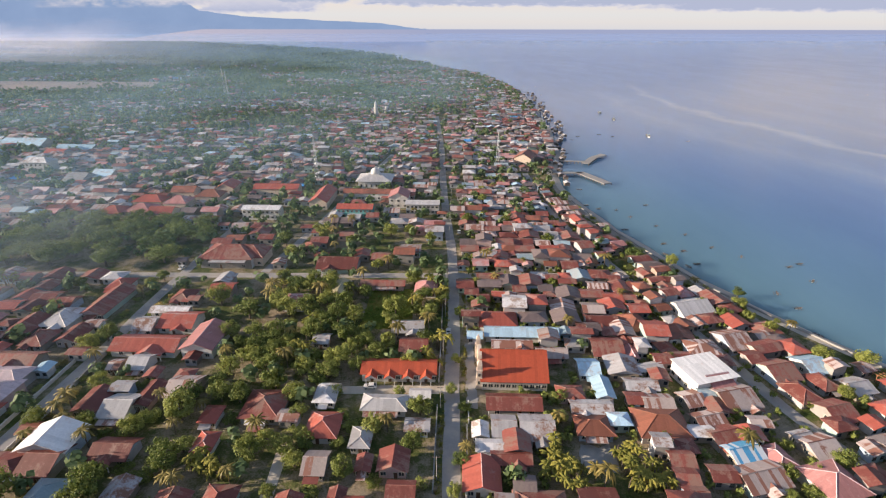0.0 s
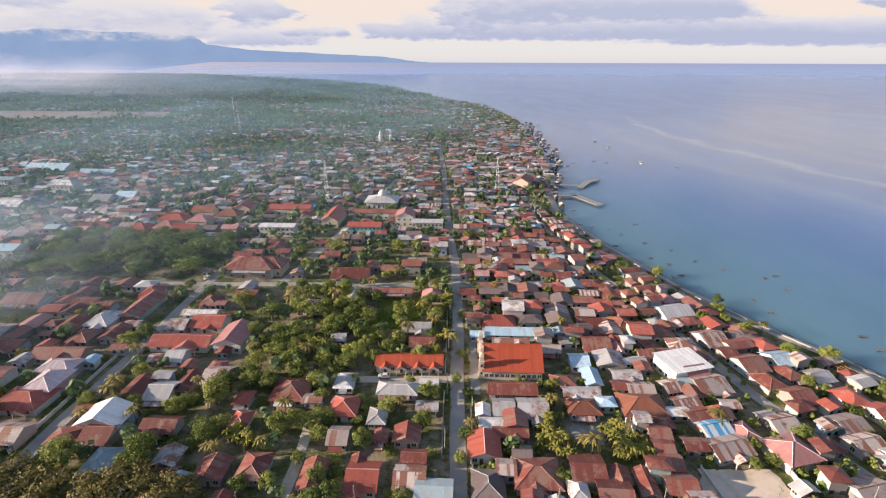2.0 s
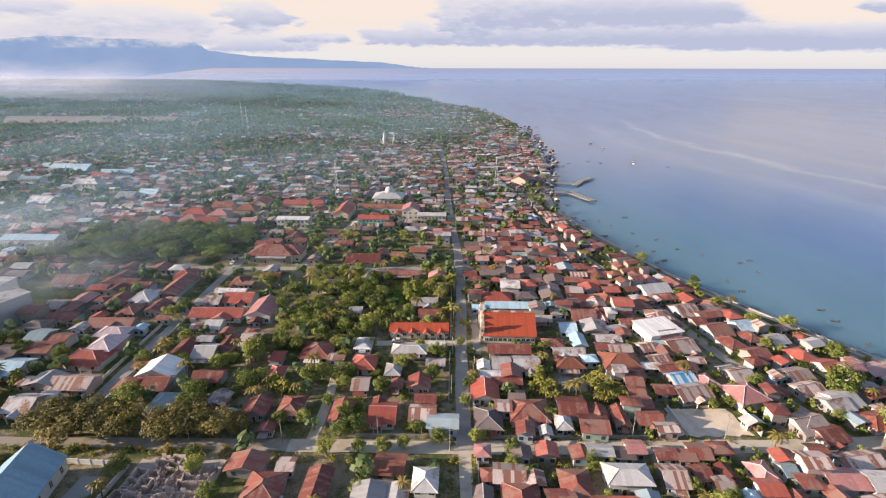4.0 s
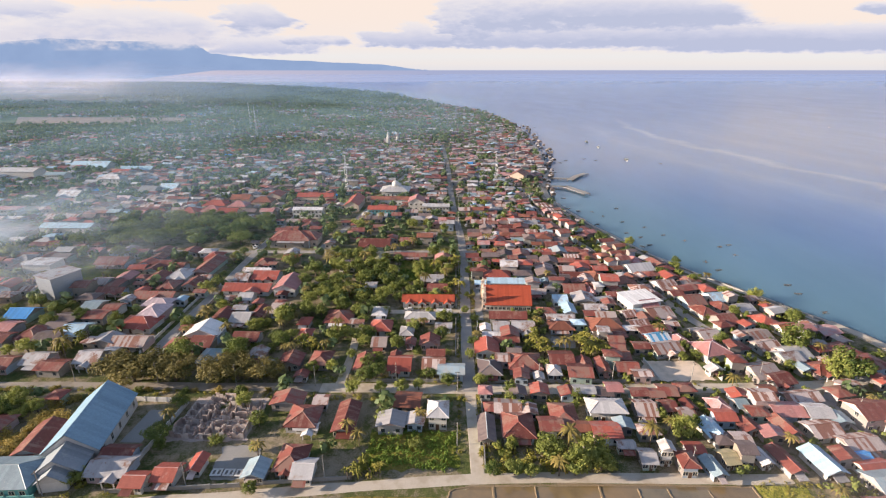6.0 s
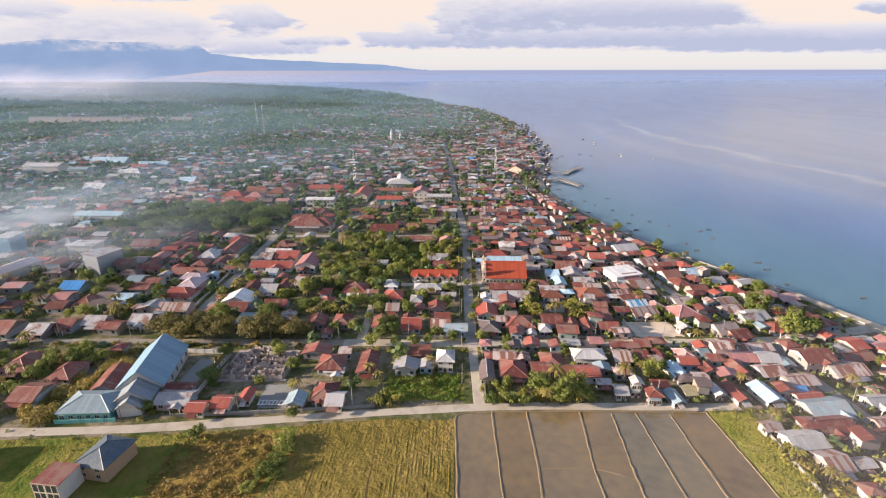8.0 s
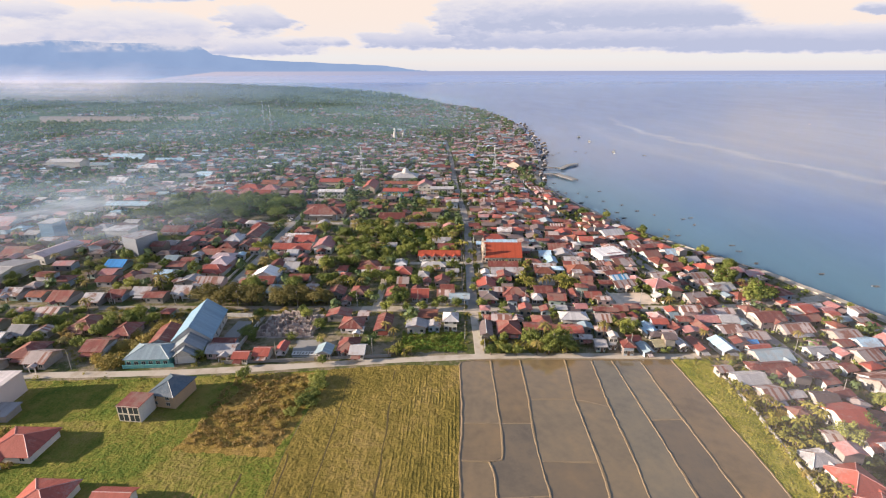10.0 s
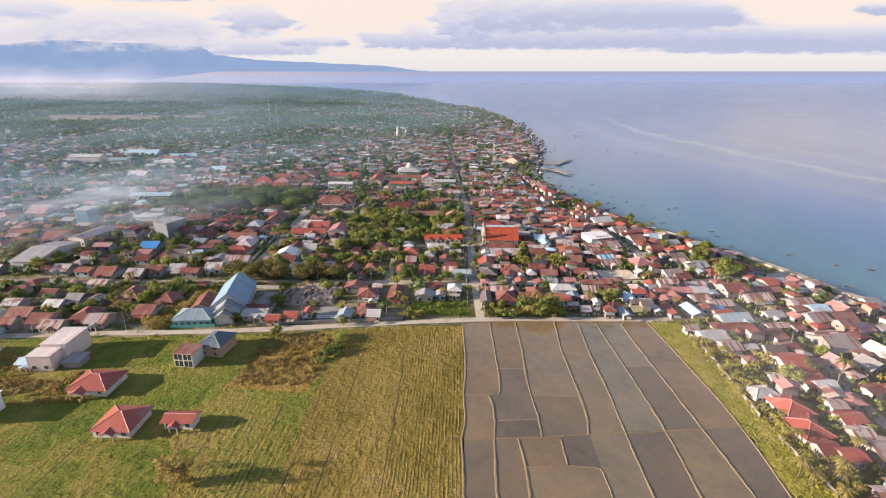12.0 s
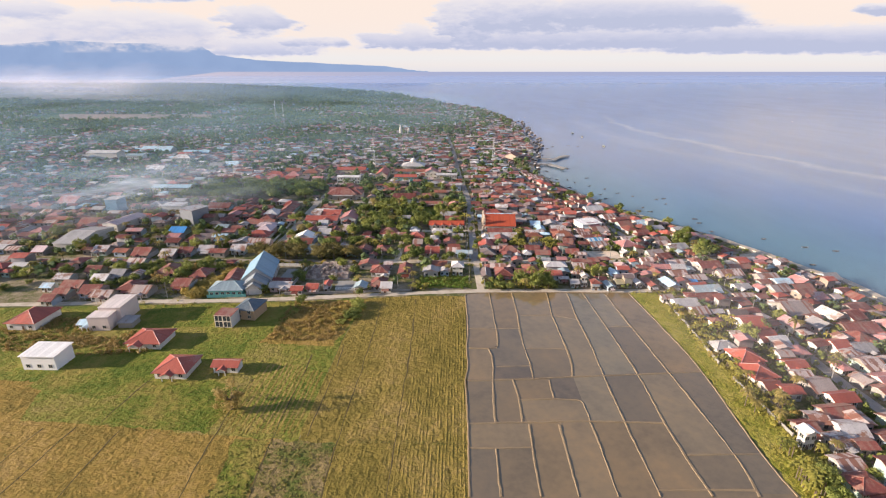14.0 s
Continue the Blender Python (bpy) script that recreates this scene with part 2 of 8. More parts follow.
def wall_material(name, stops, spread=0.3):
    m, t, b = material(name, 0.85, 0, 0.2)
    pos = where(t, "World")
    base = ramp(t, shuffle(t), stops, "CONSTANT")
    stain = maths(t, "ADD", maths(t, "MULTIPLY", noise_of(t, pos, 0.8, 6.0, 0.7), spread * 2), 1.0 - spread)
    t.links.new(mix(t, 1.0, base, stain, "MULTIPLY"), b.inputs["Base Color"])
    bump(t, b, noise_of(t, pos, 5.0), 0.2, 0.02)
    return m


WALLS = wall_material("house_plaster", [(0.0, (0.30, 0.28, 0.26)), (0.18, (0.38, 0.37, 0.37)), (0.40, (0.31, 0.26, 0.21)), (0.52, (0.34, 0.43, 0.39)), (0.62, (0.37, 0.44, 0.52)),
                                        (0.72, (0.25, 0.22, 0.21)), (0.84, (0.50, 0.37, 0.35)), (0.92, (0.56, 0.55, 0.54))])
WHITEWALL = wall_material("white_plaster", [(0.0, (0.64, 0.62, 0.59)), (0.5, (0.58, 0.55, 0.51))], 0.22)
GLASS = plain("dark_window_glass", (0.035, 0.045, 0.055), 0.12, 0.1, 1.0, 0.02, 0.01, 0.5)
FRAME = plain("painted_window_frame", (0.55, 0.50, 0.42), 0.6)
DOOR = plain("brown_door_wood", (0.12, 0.065, 0.04), 0.6)
CREAM = plain("cream_church_plaster", (0.62, 0.50, 0.40), 0.8, 0.2)
TANWALL = plain("tan_brick_plaster", (0.44, 0.31, 0.20), 0.85, 0.3)
BRIGHTWALL = plain("fresh_white_paint", (0.82, 0.80, 0.80), 0.8, 0.12)
PINKWALL = plain("pale_pink_plaster", (0.66, 0.56, 0.52), 0.85, 0.2)
RUBBLE = plain("pinkish_rubble", (0.44, 0.36, 0.32), 0.95, 0.4, 1.5, 0.6, 0.1)
CONCRETE = plain("weathered_concrete", (0.30, 0.285, 0.265), 0.9, 0.35)
GREYWALL = plain("blue_grey_render", (0.27, 0.29, 0.33), 0.85, 0.2)
SKYWALL = plain("pale_blue_painted_wall", (0.22, 0.38, 0.55), 0.8, 0.2)
DARKWALL = plain("dark_grey_plaster", (0.16, 0.165, 0.175), 0.8, 0.25)
TEALWALL = plain("teal_painted_wall", (0.16, 0.42, 0.40), 0.8, 0.2)
STEEL = plain("galvanised_steel", (0.45, 0.46, 0.47), 0.45, 0.2, 2.0, 0.1, 0.01, 0.5, 0.6)
ASPHALT = plain("worn_asphalt", (0.33, 0.305, 0.285), 0.9, 0.3, 0.5, 0.3, 0.02, 0.2, 0.0, (0.42, 0.37, 0.32))
DIRTROAD = plain("pale_coral_gravel", (0.54, 0.47, 0.385), 0.95, 0.3, 0.6, 0.5, 0.05, 0.15, 0.0, (0.42, 0.35, 0.27))
BAREEARTH = plain("bare_pink_earth", (0.30, 0.24, 0.21), 0.95, 0.3, 0.05)
SHOREDUST = plain("grey_shore_dust", (0.34, 0.295, 0.245), 0.95, 0.35, 0.6, 0.5, 0.05, 0.15, 0.0, (0.26, 0.22, 0.17))
BUND = plain("dry_earth_bund", (0.25, 0.185, 0.115), 0.95, 0.35, 0.8, 0.6, 0.08, 0.15)
SAND = plain("grey_shore_sand", (0.46, 0.405, 0.345), 0.95, 0.3, 0.5, 0.5, 0.08, 0.15)
TRUNK = plain("grey_brown_bark", (0.13, 0.10, 0.075), 0.95, 0.3, 2.0, 0.6, 0.05)
TIMBER = plain("weathered_timber", (0.17, 0.14, 0.115), 0.9, 0.3, 2.0)
BOATS = wall_material("boat_paint", [(0.0, (0.06, 0.08, 0.10)), (0.35, (0.55, 0.55, 0.53)), (0.6, (0.08, 0.14, 0.2)), (0.8, (0.25, 0.23, 0.2))])


def leaf_material(name, dark, light, rough=0.6):
    m, t, b = material(name, rough, 0, 0.25)
    own = t.nodes.new("ShaderNodeObjectInfo").outputs["Random"]
    piece = t.nodes.new("ShaderNodeNewGeometry").outputs["Random Per Island"]
    far = noise_of(t, where(t, "World"), 0.03, 2.0)
    k = maths(t, "ADD", maths(t, "MULTIPLY", own, 0.45), maths(t, "MULTIPLY", piece, 0.35))
    k = maths(t, "ADD", k, maths(t, "MULTIPLY", far, 0.3))
    col = ramp(t, k, [(0.15, dark), (0.9, light)])
    t.links.new(col, b.inputs["Base Color"])
    thin = t.nodes.new("ShaderNodeBsdfTranslucent")
    t.links.new(col, thin.inputs[0])
    ms = node(t, "ShaderNodeMixShader", Fac=0.3)
    t.links.new(b.outputs[0], ms.inputs[1])
    t.links.new(thin.outputs[0], ms.inputs[2])
    t.links.new(ms.outputs[0], t.nodes["Material Output"].inputs[0])
    return m


LEAF = leaf_material("broad_leaf", (0.050, 0.095, 0.021), (0.375, 0.385, 0.098))
LEAF_OLIVE = leaf_material("old_tree_leaf", (0.085, 0.082, 0.024), (0.33, 0.265, 0.085))
LEAF_DARK = leaf_material("rain_tree_leaf", (0.045, 0.090, 0.025), (0.28, 0.32, 0.09))
LEAF_PALM = leaf_material("palm_frond", (0.120, 0.105, 0.026), (0.38, 0.29, 0.09), 0.5)
LEAF_BANANA = leaf_material("banana_leaf", (0.105, 0.125, 0.024), (0.37, 0.32, 0.070), 0.85)
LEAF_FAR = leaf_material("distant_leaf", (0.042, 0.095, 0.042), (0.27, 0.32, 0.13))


def ground_material(name, stops, scale, fine=2.0, relief=0.5, distance=0.15):
    m, t, b = material(name, 0.95, 0, 0.1)
    pos = where(t, "World")
    k = maths(t, "ADD", maths(t, "MULTIPLY", noise_of(t, pos, scale, 6.0, 0.62), 0.5), maths(t, "MULTIPLY", noise_of(t, pos, fine, 5.0, 0.7), 0.25))
    k = maths(t, "ADD", k, maths(t, "MULTIPLY", noise_of(t, pos, 0.32, 4.0, 0.7), 0.25))
    t.links.new(ramp(t, k, [(0.5 + (p - 0.5) * 0.6, c) for p, c in stops]), b.inputs["Base Color"])
    bump(t, b, maths(t, "ADD", noise_of(t, pos, fine, 4.0, 0.7), maths(t, "MULTIPLY", noise_of(t, pos, 0.4, 3.0, 0.6), 2.6)), relief, distance * 1.8)
    return m


GROUND = ground_material("town_earth", [(0.36, (0.06, 0.085, 0.024)), (0.47, (0.125, 0.125, 0.048)), (0.53, (0.24, 0.195, 0.125)), (0.64, (0.33, 0.265, 0.19))], 0.06)
WOODFLOOR = ground_material("woodland_floor", [(0.36, (0.055, 0.105, 0.05)), (0.5, (0.09, 0.145, 0.07)), (0.64, (0.17, 0.19, 0.11))], 0.012)
GRASS = ground_material("meadow_grass", [(0.36, (0.080, 0.120, 0.018)), (0.48, (0.150, 0.165, 0.028)), (0.60, (0.24, 0.195, 0.05))], 0.05, 1.5, 0.8, 0.3)
RICE = ground_material("ripening_rice", [(0.36, (0.165, 0.130, 0.030)), (0.5, (0.235, 0.175, 0.045)), (0.64, (0.31, 0.22, 0.08))], 0.035, 1.2, 0.9, 0.3)
DRYFIELD = ground_material("ochre_stubble", [(0.36, (0.19, 0.138, 0.034)), (0.5, (0.275, 0.185, 0.048)), (0.64, (0.33, 0.22, 0.075))], 0.04, 1.2, 0.8, 0.25)
STRIP = ground_material("bright_verge_grass", [(0.36, (0.17, 0.185, 0.024)), (0.5, (0.30, 0.275, 0.05)), (0.64, (0.40, 0.33, 0.09))], 0.12, 2.0, 0.8, 0.25)


def sea_material():
    """Calm evening sea: lilac-blue out at sea, green over the shallows, with pale lanes where currents meet."""
    m, t, b = material("calm_sea", 0.16, 0, 0.32)
    b.inputs["Specular Tint"].default_value = (0.70, 0.84, 1.0, 1)
    pos = where(t, "World")
    sp = t.nodes.new("ShaderNodeSeparateXYZ")
    t.links.new(pos, sp.inputs[0])
    px, py = sp.outputs[0], sp.outputs[1]
    mp = t.nodes.new("ShaderNodeMapping")
    mp.inputs["Scale"].default_value = (1.0, 0.30, 1.0)
    mp.inputs["Rotation"].default_value = (0, 0, radians(-24))
    t.links.new(pos, mp.inputs[0])
    big = noise_of(t, mp.outputs[0], 0.0045, 5.0, 0.6)
    mid = noise_of(t, mp.outputs[0], 0.02, 5.0, 0.6)
    shallow = t.nodes.new("ShaderNodeMapRange")
    shallow.interpolation_type = "SMOOTHSTEP"
    shallow.inputs["From Min"].default_value, shallow.inputs["From Max"].default_value = 440.0, 190.0
    off = maths(t, "ADD", px, maths(t, "MULTIPLY", maths(t, "MINIMUM", py, 420.0), 0.55))
    off = maths(t, "ADD", off, maths(t, "MULTIPLY", maths(t, "MAXIMUM", maths(t, "SUBTRACT", py, 420.0), 0.0), 0.35))
    t.links.new(maths(t, "ADD", off, maths(t, "MULTIPLY", maths(t, "SUBTRACT", big, 0.5), 200.0)), shallow.inputs["Value"])
    col = mix(t, shallow.outputs[0], (0.082, 0.165, 0.345), (0.118, 0.220, 0.270))
    col = mix(t, 1.0, col, ramp(t, maths(t, "ADD", maths(t, "MULTIPLY", big, 0.6), maths(t, "MULTIPLY", mid, 0.4)), [(0.36, (0.88, 0.90, 0.92)), (0.64, (1.14, 1.11, 1.08))]), "MULTIPLY")
    # two lanes of slick pale water that bend along the coast
    wob = maths(t, "MULTIPLY", maths(t, "SUBTRACT", noise_of(t, pos, 0.006, 5.0, 0.6), 0.5), 90.0)
    bend = maths(t, "MULTIPLY", maths(t, "POWER", maths(t, "ABSOLUTE", maths(t, "SUBTRACT", py, 800.0)), 2.0), 0.0004)
    lanes = 0.0
    for at, wide, force in ((325.0, 15.0, 0.42), (245.0, 34.0, 0.13), (420.0, 40.0, 0.08)):
        gap = maths(t, "ABSOLUTE", maths(t, "SUBTRACT", maths(t, "SUBTRACT", maths(t, "ADD", px, wob), bend), at))
        lane = maths(t, "MULTIPLY", maths(t, "SUBTRACT", 1.0, maths(t, "MULTIPLY", gap, 1 / wide), True), maths(t, "MULTIPLY", mid, 2.0 * force))
        lanes = lane if lanes == 0.0 else maths(t, "MAXIMUM", lanes, lane)
    calm = maths(t, "MULTIPLY", lanes, maths(t, "MULTIPLY", maths(t, "SUBTRACT", 1150.0, py), 1 / 350.0, True), True)
    col = mix(t, calm, col, (0.40, 0.44, 0.50))
    t.links.new(col, b.inputs["Base Color"])
    # light spreads in the silty water
    b.subsurface_method = "BURLEY"
    b.inputs["Subsurface Weight"].default_value, b.inputs["Subsurface Scale"].default_value = 1.0, 25.0
    b.inputs["Subsurface Radius"].default_value = (1.0, 1.0, 1.0)
    t.links.new(maths(t, "ADD", maths(t, "MULTIPLY", mid, 0.10), 0.10), b.inputs["Roughness"])
    bump(t, b, noise_of(t, pos, 0.30, 4.0, 0.6), 0.10, 0.2)
    return m


def paddy_material():
    """Still muddy water: each plot has its own silt, stirred in soft clouds."""
    m, t, b = material("muddy_paddy_water", 0.05, 0, 1.0)
    pos = where(t, "World")
    own = t.nodes.new("ShaderNodeObjectInfo").outputs["Random"]
    col = ramp(t, own, [(0.0, (0.130, 0.094, 0.060)), (0.12, (0.165, 0.126, 0.078)), (0.40, (0.205, 0.140, 0.068)), (0.7, (0.225, 0.160, 0.085)), (1.0, (0.200, 0.168, 0.112))])
    silt = maths(t, "ADD", maths(t, "MULTIPLY", noise_of(t, pos, 0.045, 5.0, 0.65), 0.65), maths(t, "MULTIPLY", noise_of(t, pos, 0.35, 4.0, 0.6), 0.35))
    col = mix(t, 1.0, col, ramp(t, silt, [(0.34, (0.70, 0.72, 0.76)), (0.50, (1, 1, 1)), (0.66, (1.25, 1.17, 1.06))]), "MULTIPLY")
    t.links.new(col, b.inputs["Base Color"])
    t.links.new(maths(t, "ADD", maths(t, "MULTIPLY", own, 0.03), 0.015), b.inputs["Roughness"])
    bump(t, b, noise_of(t, pos, 0.5, 4.0, 0.6), 0.015, 0.05)
    return m


SEA, MUDDY = sea_material(), paddy_material()
WEEDY = ground_material("grey_brown_weeds", [(0.36, (0.085, 0.11, 0.025)), (0.47, (0.17, 0.15, 0.05)), (0.54, (0.235, 0.175, 0.075)), (0.66, (0.28, 0.21, 0.10))], 0.12, 1.3, 0.9, 0.3)
MEADOW = ground_material("olive_meadow", [(0.34, (0.080, 0.125, 0.020)), (0.45, (0.155, 0.170, 0.030)), (0.54, (0.220, 0.192, 0.045)), (0.66, (0.27, 0.21, 0.075))], 0.03, 1.3, 0.9, 0.3)
PALELOT = plain("pale_lot_sand", (0.74, 0.60, 0.48), 0.95, 0.3, 0.6, 0.5, 0.05, 0.15, 0.0, (0.56, 0.46, 0.36))
RUINWALL = wall_material("scorched_plaster", [(0.0, (0.48, 0.38, 0.33)), (0.4, (0.60, 0.52, 0.47)), (0.75, (0.35, 0.28, 0.25))])

# ---- building helpers ----
def thing(name, x=0.0, y=0.0, z=0.0, a=0.0, label="", category="", group="", kind=""):
    ob = new(name)
    ob.empty_display_size = 0.2
    ob.matrix_world = pose(x, y, z, 0, 0, a)
    return tagged(ob, label, category, group, kind)


def mesh_of(name, verts, faces, mats, index=None, uvs=None):
    me = bpy.data.meshes.new(name)
    me.from_pydata(verts, [], faces)
    for m in (mats if isinstance(mats, (list, tuple)) else [mats]):
        me.materials.append(m)
    if index is not None:
        me.polygons.foreach_set("material_index", index)
    if uvs is not None:
        me.uv_layers.new(name="UVMap").data.foreach_set("uv", np.asarray(uvs, dtype=np.float32).ravel())
    me.update()
    return me


def part(name, data, parent, label="", m=None):
    ob = new(name, data)
    ob.parent = parent
    if m is not None:
        ob.matrix_basis = m
    return tagged(ob, label)


class Shape:
    """Gathers faces of one mesh."""
    def __init__(self):
        self.v, self.f, self.i, self.uv = [], [], [], []

    def face(self, pts, mat=0, uv=None):
        n = len(self.v)
        self.v.extend(tuple(p) for p in pts)
        self.f.append(tuple(range(n, n + len(pts))))
        self.i.append(mat)
        self.uv.extend(uv if uv else [(0.0, 0.0)] * len(pts))

    def box(self, x0, x1, y0, y1, z0, z1, mat=0, bottom=False):
        p = [(x, y, z) for z in (z0, z1) for y in (y0, y1) for x in (x0, x1)]
        quads = [(0, 1, 5, 4), (1, 3, 7, 5), (3, 2, 6, 7), (2, 0, 4, 6), (4, 5, 7, 6)] + ([(0, 2, 3, 1)] if bottom else [])
        for q in quads:
            pts = [p[k] for k in q]
            e = (Vector(pts[1]) - Vector(pts[0])).length, (Vector(pts[2]) - Vector(pts[1])).length
            self.face(pts, mat, [(0, 0), (e[0], 0), (e[0], e[1]), (0, e[1])])

    def beam(self, a, b, r, mat=0, sides=4, r2=None):
        a, b = Vector(a), Vector(b)
        d = (b - a).normalized()
        u = d.cross(Vector((0, 0, 1)) if abs(d.z) < 0.9 else Vector((1, 0, 0))).normalized()
        w = d.cross(u)
        r2 = r if r2 is None else r2
        ring = [[c + (u * math.cos(6.28318 * k / sides) + w * math.sin(6.28318 * k / sides)) * rr for k in range(sides)] for c, rr in ((a, r), (b, r2))]
        for k in range(sides):
            j = (k + 1) % sides
            self.face([ring[0][k], ring[0][j], ring[1][j], ring[1][k]], mat)
        self.face(ring[1], mat)
        self.face(ring[0][::-1], mat)

    def mesh(self, name, mats):
        return mesh_of(name, self.v, self.f, mats, self.i, self.uv)


def roof_shape(s, w, l, h, kind, pitch, over=0.75, thick=0.14, mat=0):
    """Roof over a w by l plan: X ridge along x, Y ridge along y, H hipped, S a flat slope."""
    a, b = w / 2 + over, l / 2 + over
    if kind == "S":
        tops = [[(-a, -b, h), (a, -b, h), (a, b, h + pitch), (-a, b, h + pitch)]]
        rise = pitch
    elif kind == "X":
        rise = pitch * b
        tops = [[(-a, -b, h), (a, -b, h), (a, 0, h + rise), (-a, 0, h + rise)], [(a, b, h), (-a, b, h), (-a, 0, h + rise), (a, 0, h + rise)]]
    elif kind == "Y":
        rise = pitch * a
        tops = [[(a, -b, h), (a, b, h), (0, b, h + rise), (0, -b, h + rise)], [(-a, b, h), (-a, -b, h), (0, -b, h + rise), (0, b, h + rise)]]
    else:
        k = min(a, b)
        rise = pitch * k
        if a >= b:
            p, q = (-(a - b * 0.95), 0, h + rise), (a - b * 0.95, 0, h + rise)
        else:
            p, q = (0, -(b - a * 0.95), h + rise), (0, b - a * 0.95, h + rise)
        c = [(-a, -b, h), (a, -b, h), (a, b, h), (-a, b, h)]
        tops = [[c[0], c[1], q, p], [c[1], c[2], q], [c[2], c[3], p, q], [c[3], c[0], p]] if a >= b else [[c[0], c[1], p], [c[1], c[2], q, p], [c[2], c[3], q], [c[3], c[0], p, q]]
    for pts in tops:
        o = Vector(pts[0])
        u = (Vector(pts[1]) - o).normalized()
        nrm = u.cross(Vector(pts[2]) - o).normalized()
        v = nrm.cross(u)
        uv = [((Vector(p) - o).dot(u), (Vector(p) - o).dot(v)) for p in pts]
        s.face(pts, mat, uv)
        s.face([(p[0], p[1], p[2] - thick) for p in pts][::-1], mat, uv[::-1])
        e0, e1 = pts[0], pts[1]
        s.face([(e0[0], e0[1], e0[2] - thick), (e1[0], e1[1], e1[2] - thick), e1, e0], mat)
        if kind in "XYS":
            for e0, e1 in ((pts[1], pts[2]), (pts[3], pts[0])):
                s.face([(e0[0], e0[1], e0[2] - thick), (e1[0], e1[1], e1[2] - thick), e1, e0], mat)
    return rise


def ridge_shape(w, l, h, kind, pitch, over=0.75):
    s = Shape()
    a, b = w / 2 + over, l / 2 + over
    if kind == "X":
        s.beam((-a, 0, h + pitch * b), (a, 0, h + pitch * b), 0.16)
    elif kind == "Y":
        s.beam((0, -b, h + pitch * a), (0, b, h + pitch * a), 0.16)
    elif kind == "H":
        z = h + pitch * min(a, b)
        p, q = ((-(a - b * 0.95), 0, z), (a - b * 0.95, 0, z)) if a >= b else ((0, -(b - a * 0.95), z), (0, b - a * 0.95, z))
        s.beam(p, q, 0.15)
        for c in ((-a, -b, h), (a, -b, h), (a, b, h), (-a, b, h)):
            near = p if (Vector(c) - Vector(p)).length < (Vector(c) - Vector(q)).length else q
            s.beam(c, near, 0.13)
    return s


def wall_shape(s, w, l, h, kind, rise, mat=0):
    x, y = w / 2, l / 2
    s.box(-x, x, -y, y, -0.2, h - 0.1, mat)
    if kind == "X":
        for sx in (-x, x):
            pts = [(sx, -y, h - 0.1), (sx, y, h - 0.1), (sx, 0, h - 0.16 + rise * 0.94)]
            s.face(pts if sx > 0 else pts[::-1], mat)
    elif kind == "Y":
        for sy in (-y, y):
            pts = [(-x, sy, h - 0.1), (x, sy, h - 0.1), (0, sy, h - 0.16 + rise * 0.94)]
            s.face(pts if sy < 0 else pts[::-1], mat)


def window_data(w=1.3, h=1.2):
    s = Shape()
    s.box(-w / 2, w / 2, -0.05, 0.02, -h / 2, h / 2, 0, True)
    for x0, x1, z0, z1 in ((-w / 2 - .1, -w / 2, -h / 2 - .1, h / 2 + .1), (w / 2, w / 2 + .1, -h / 2 - .1, h / 2 + .1), (-w / 2, w / 2, h / 2, h / 2 + .1), (-w / 2, w / 2, -h / 2 - .1, -h / 2), (-.04, .04, -h / 2, h / 2)):
        s.box(x0, x1, -0.10, 0.02, z0, z1, 1, True)
    return s.mesh("window", [GLASS, FRAME])


def door_data():
    s = Shape()
    s.box(-0.5, 0.5, -0.06, 0.02, -1.05, 1.0, 0)
    for x0, x1 in ((-0.6, -0.5), (0.5, 0.6)):
        s.box(x0, x1, -0.10, 0.02, -1.05, 1.1, 1)
    s.box(-0.5, 0.5, -0.10, 0.02, 1.0, 1.1, 1)
    return s.mesh("door", [DOOR, FRAME])


WINDOW, DOORMESH, TALLWINDOW = window_data(), door_data(), window_data(1.1, 2.0)
PLANS = []          # plan circles already taken: x, y, radius


def free(x, y, r):
    return all((x - a) ** 2 + (y - b) ** 2 > (r + c) ** 2 for a, b, c in PLANS)


RIDGES = {"pink": "lilac", "red": "pink", "dark": "grey"}
rng = random.Random(7)


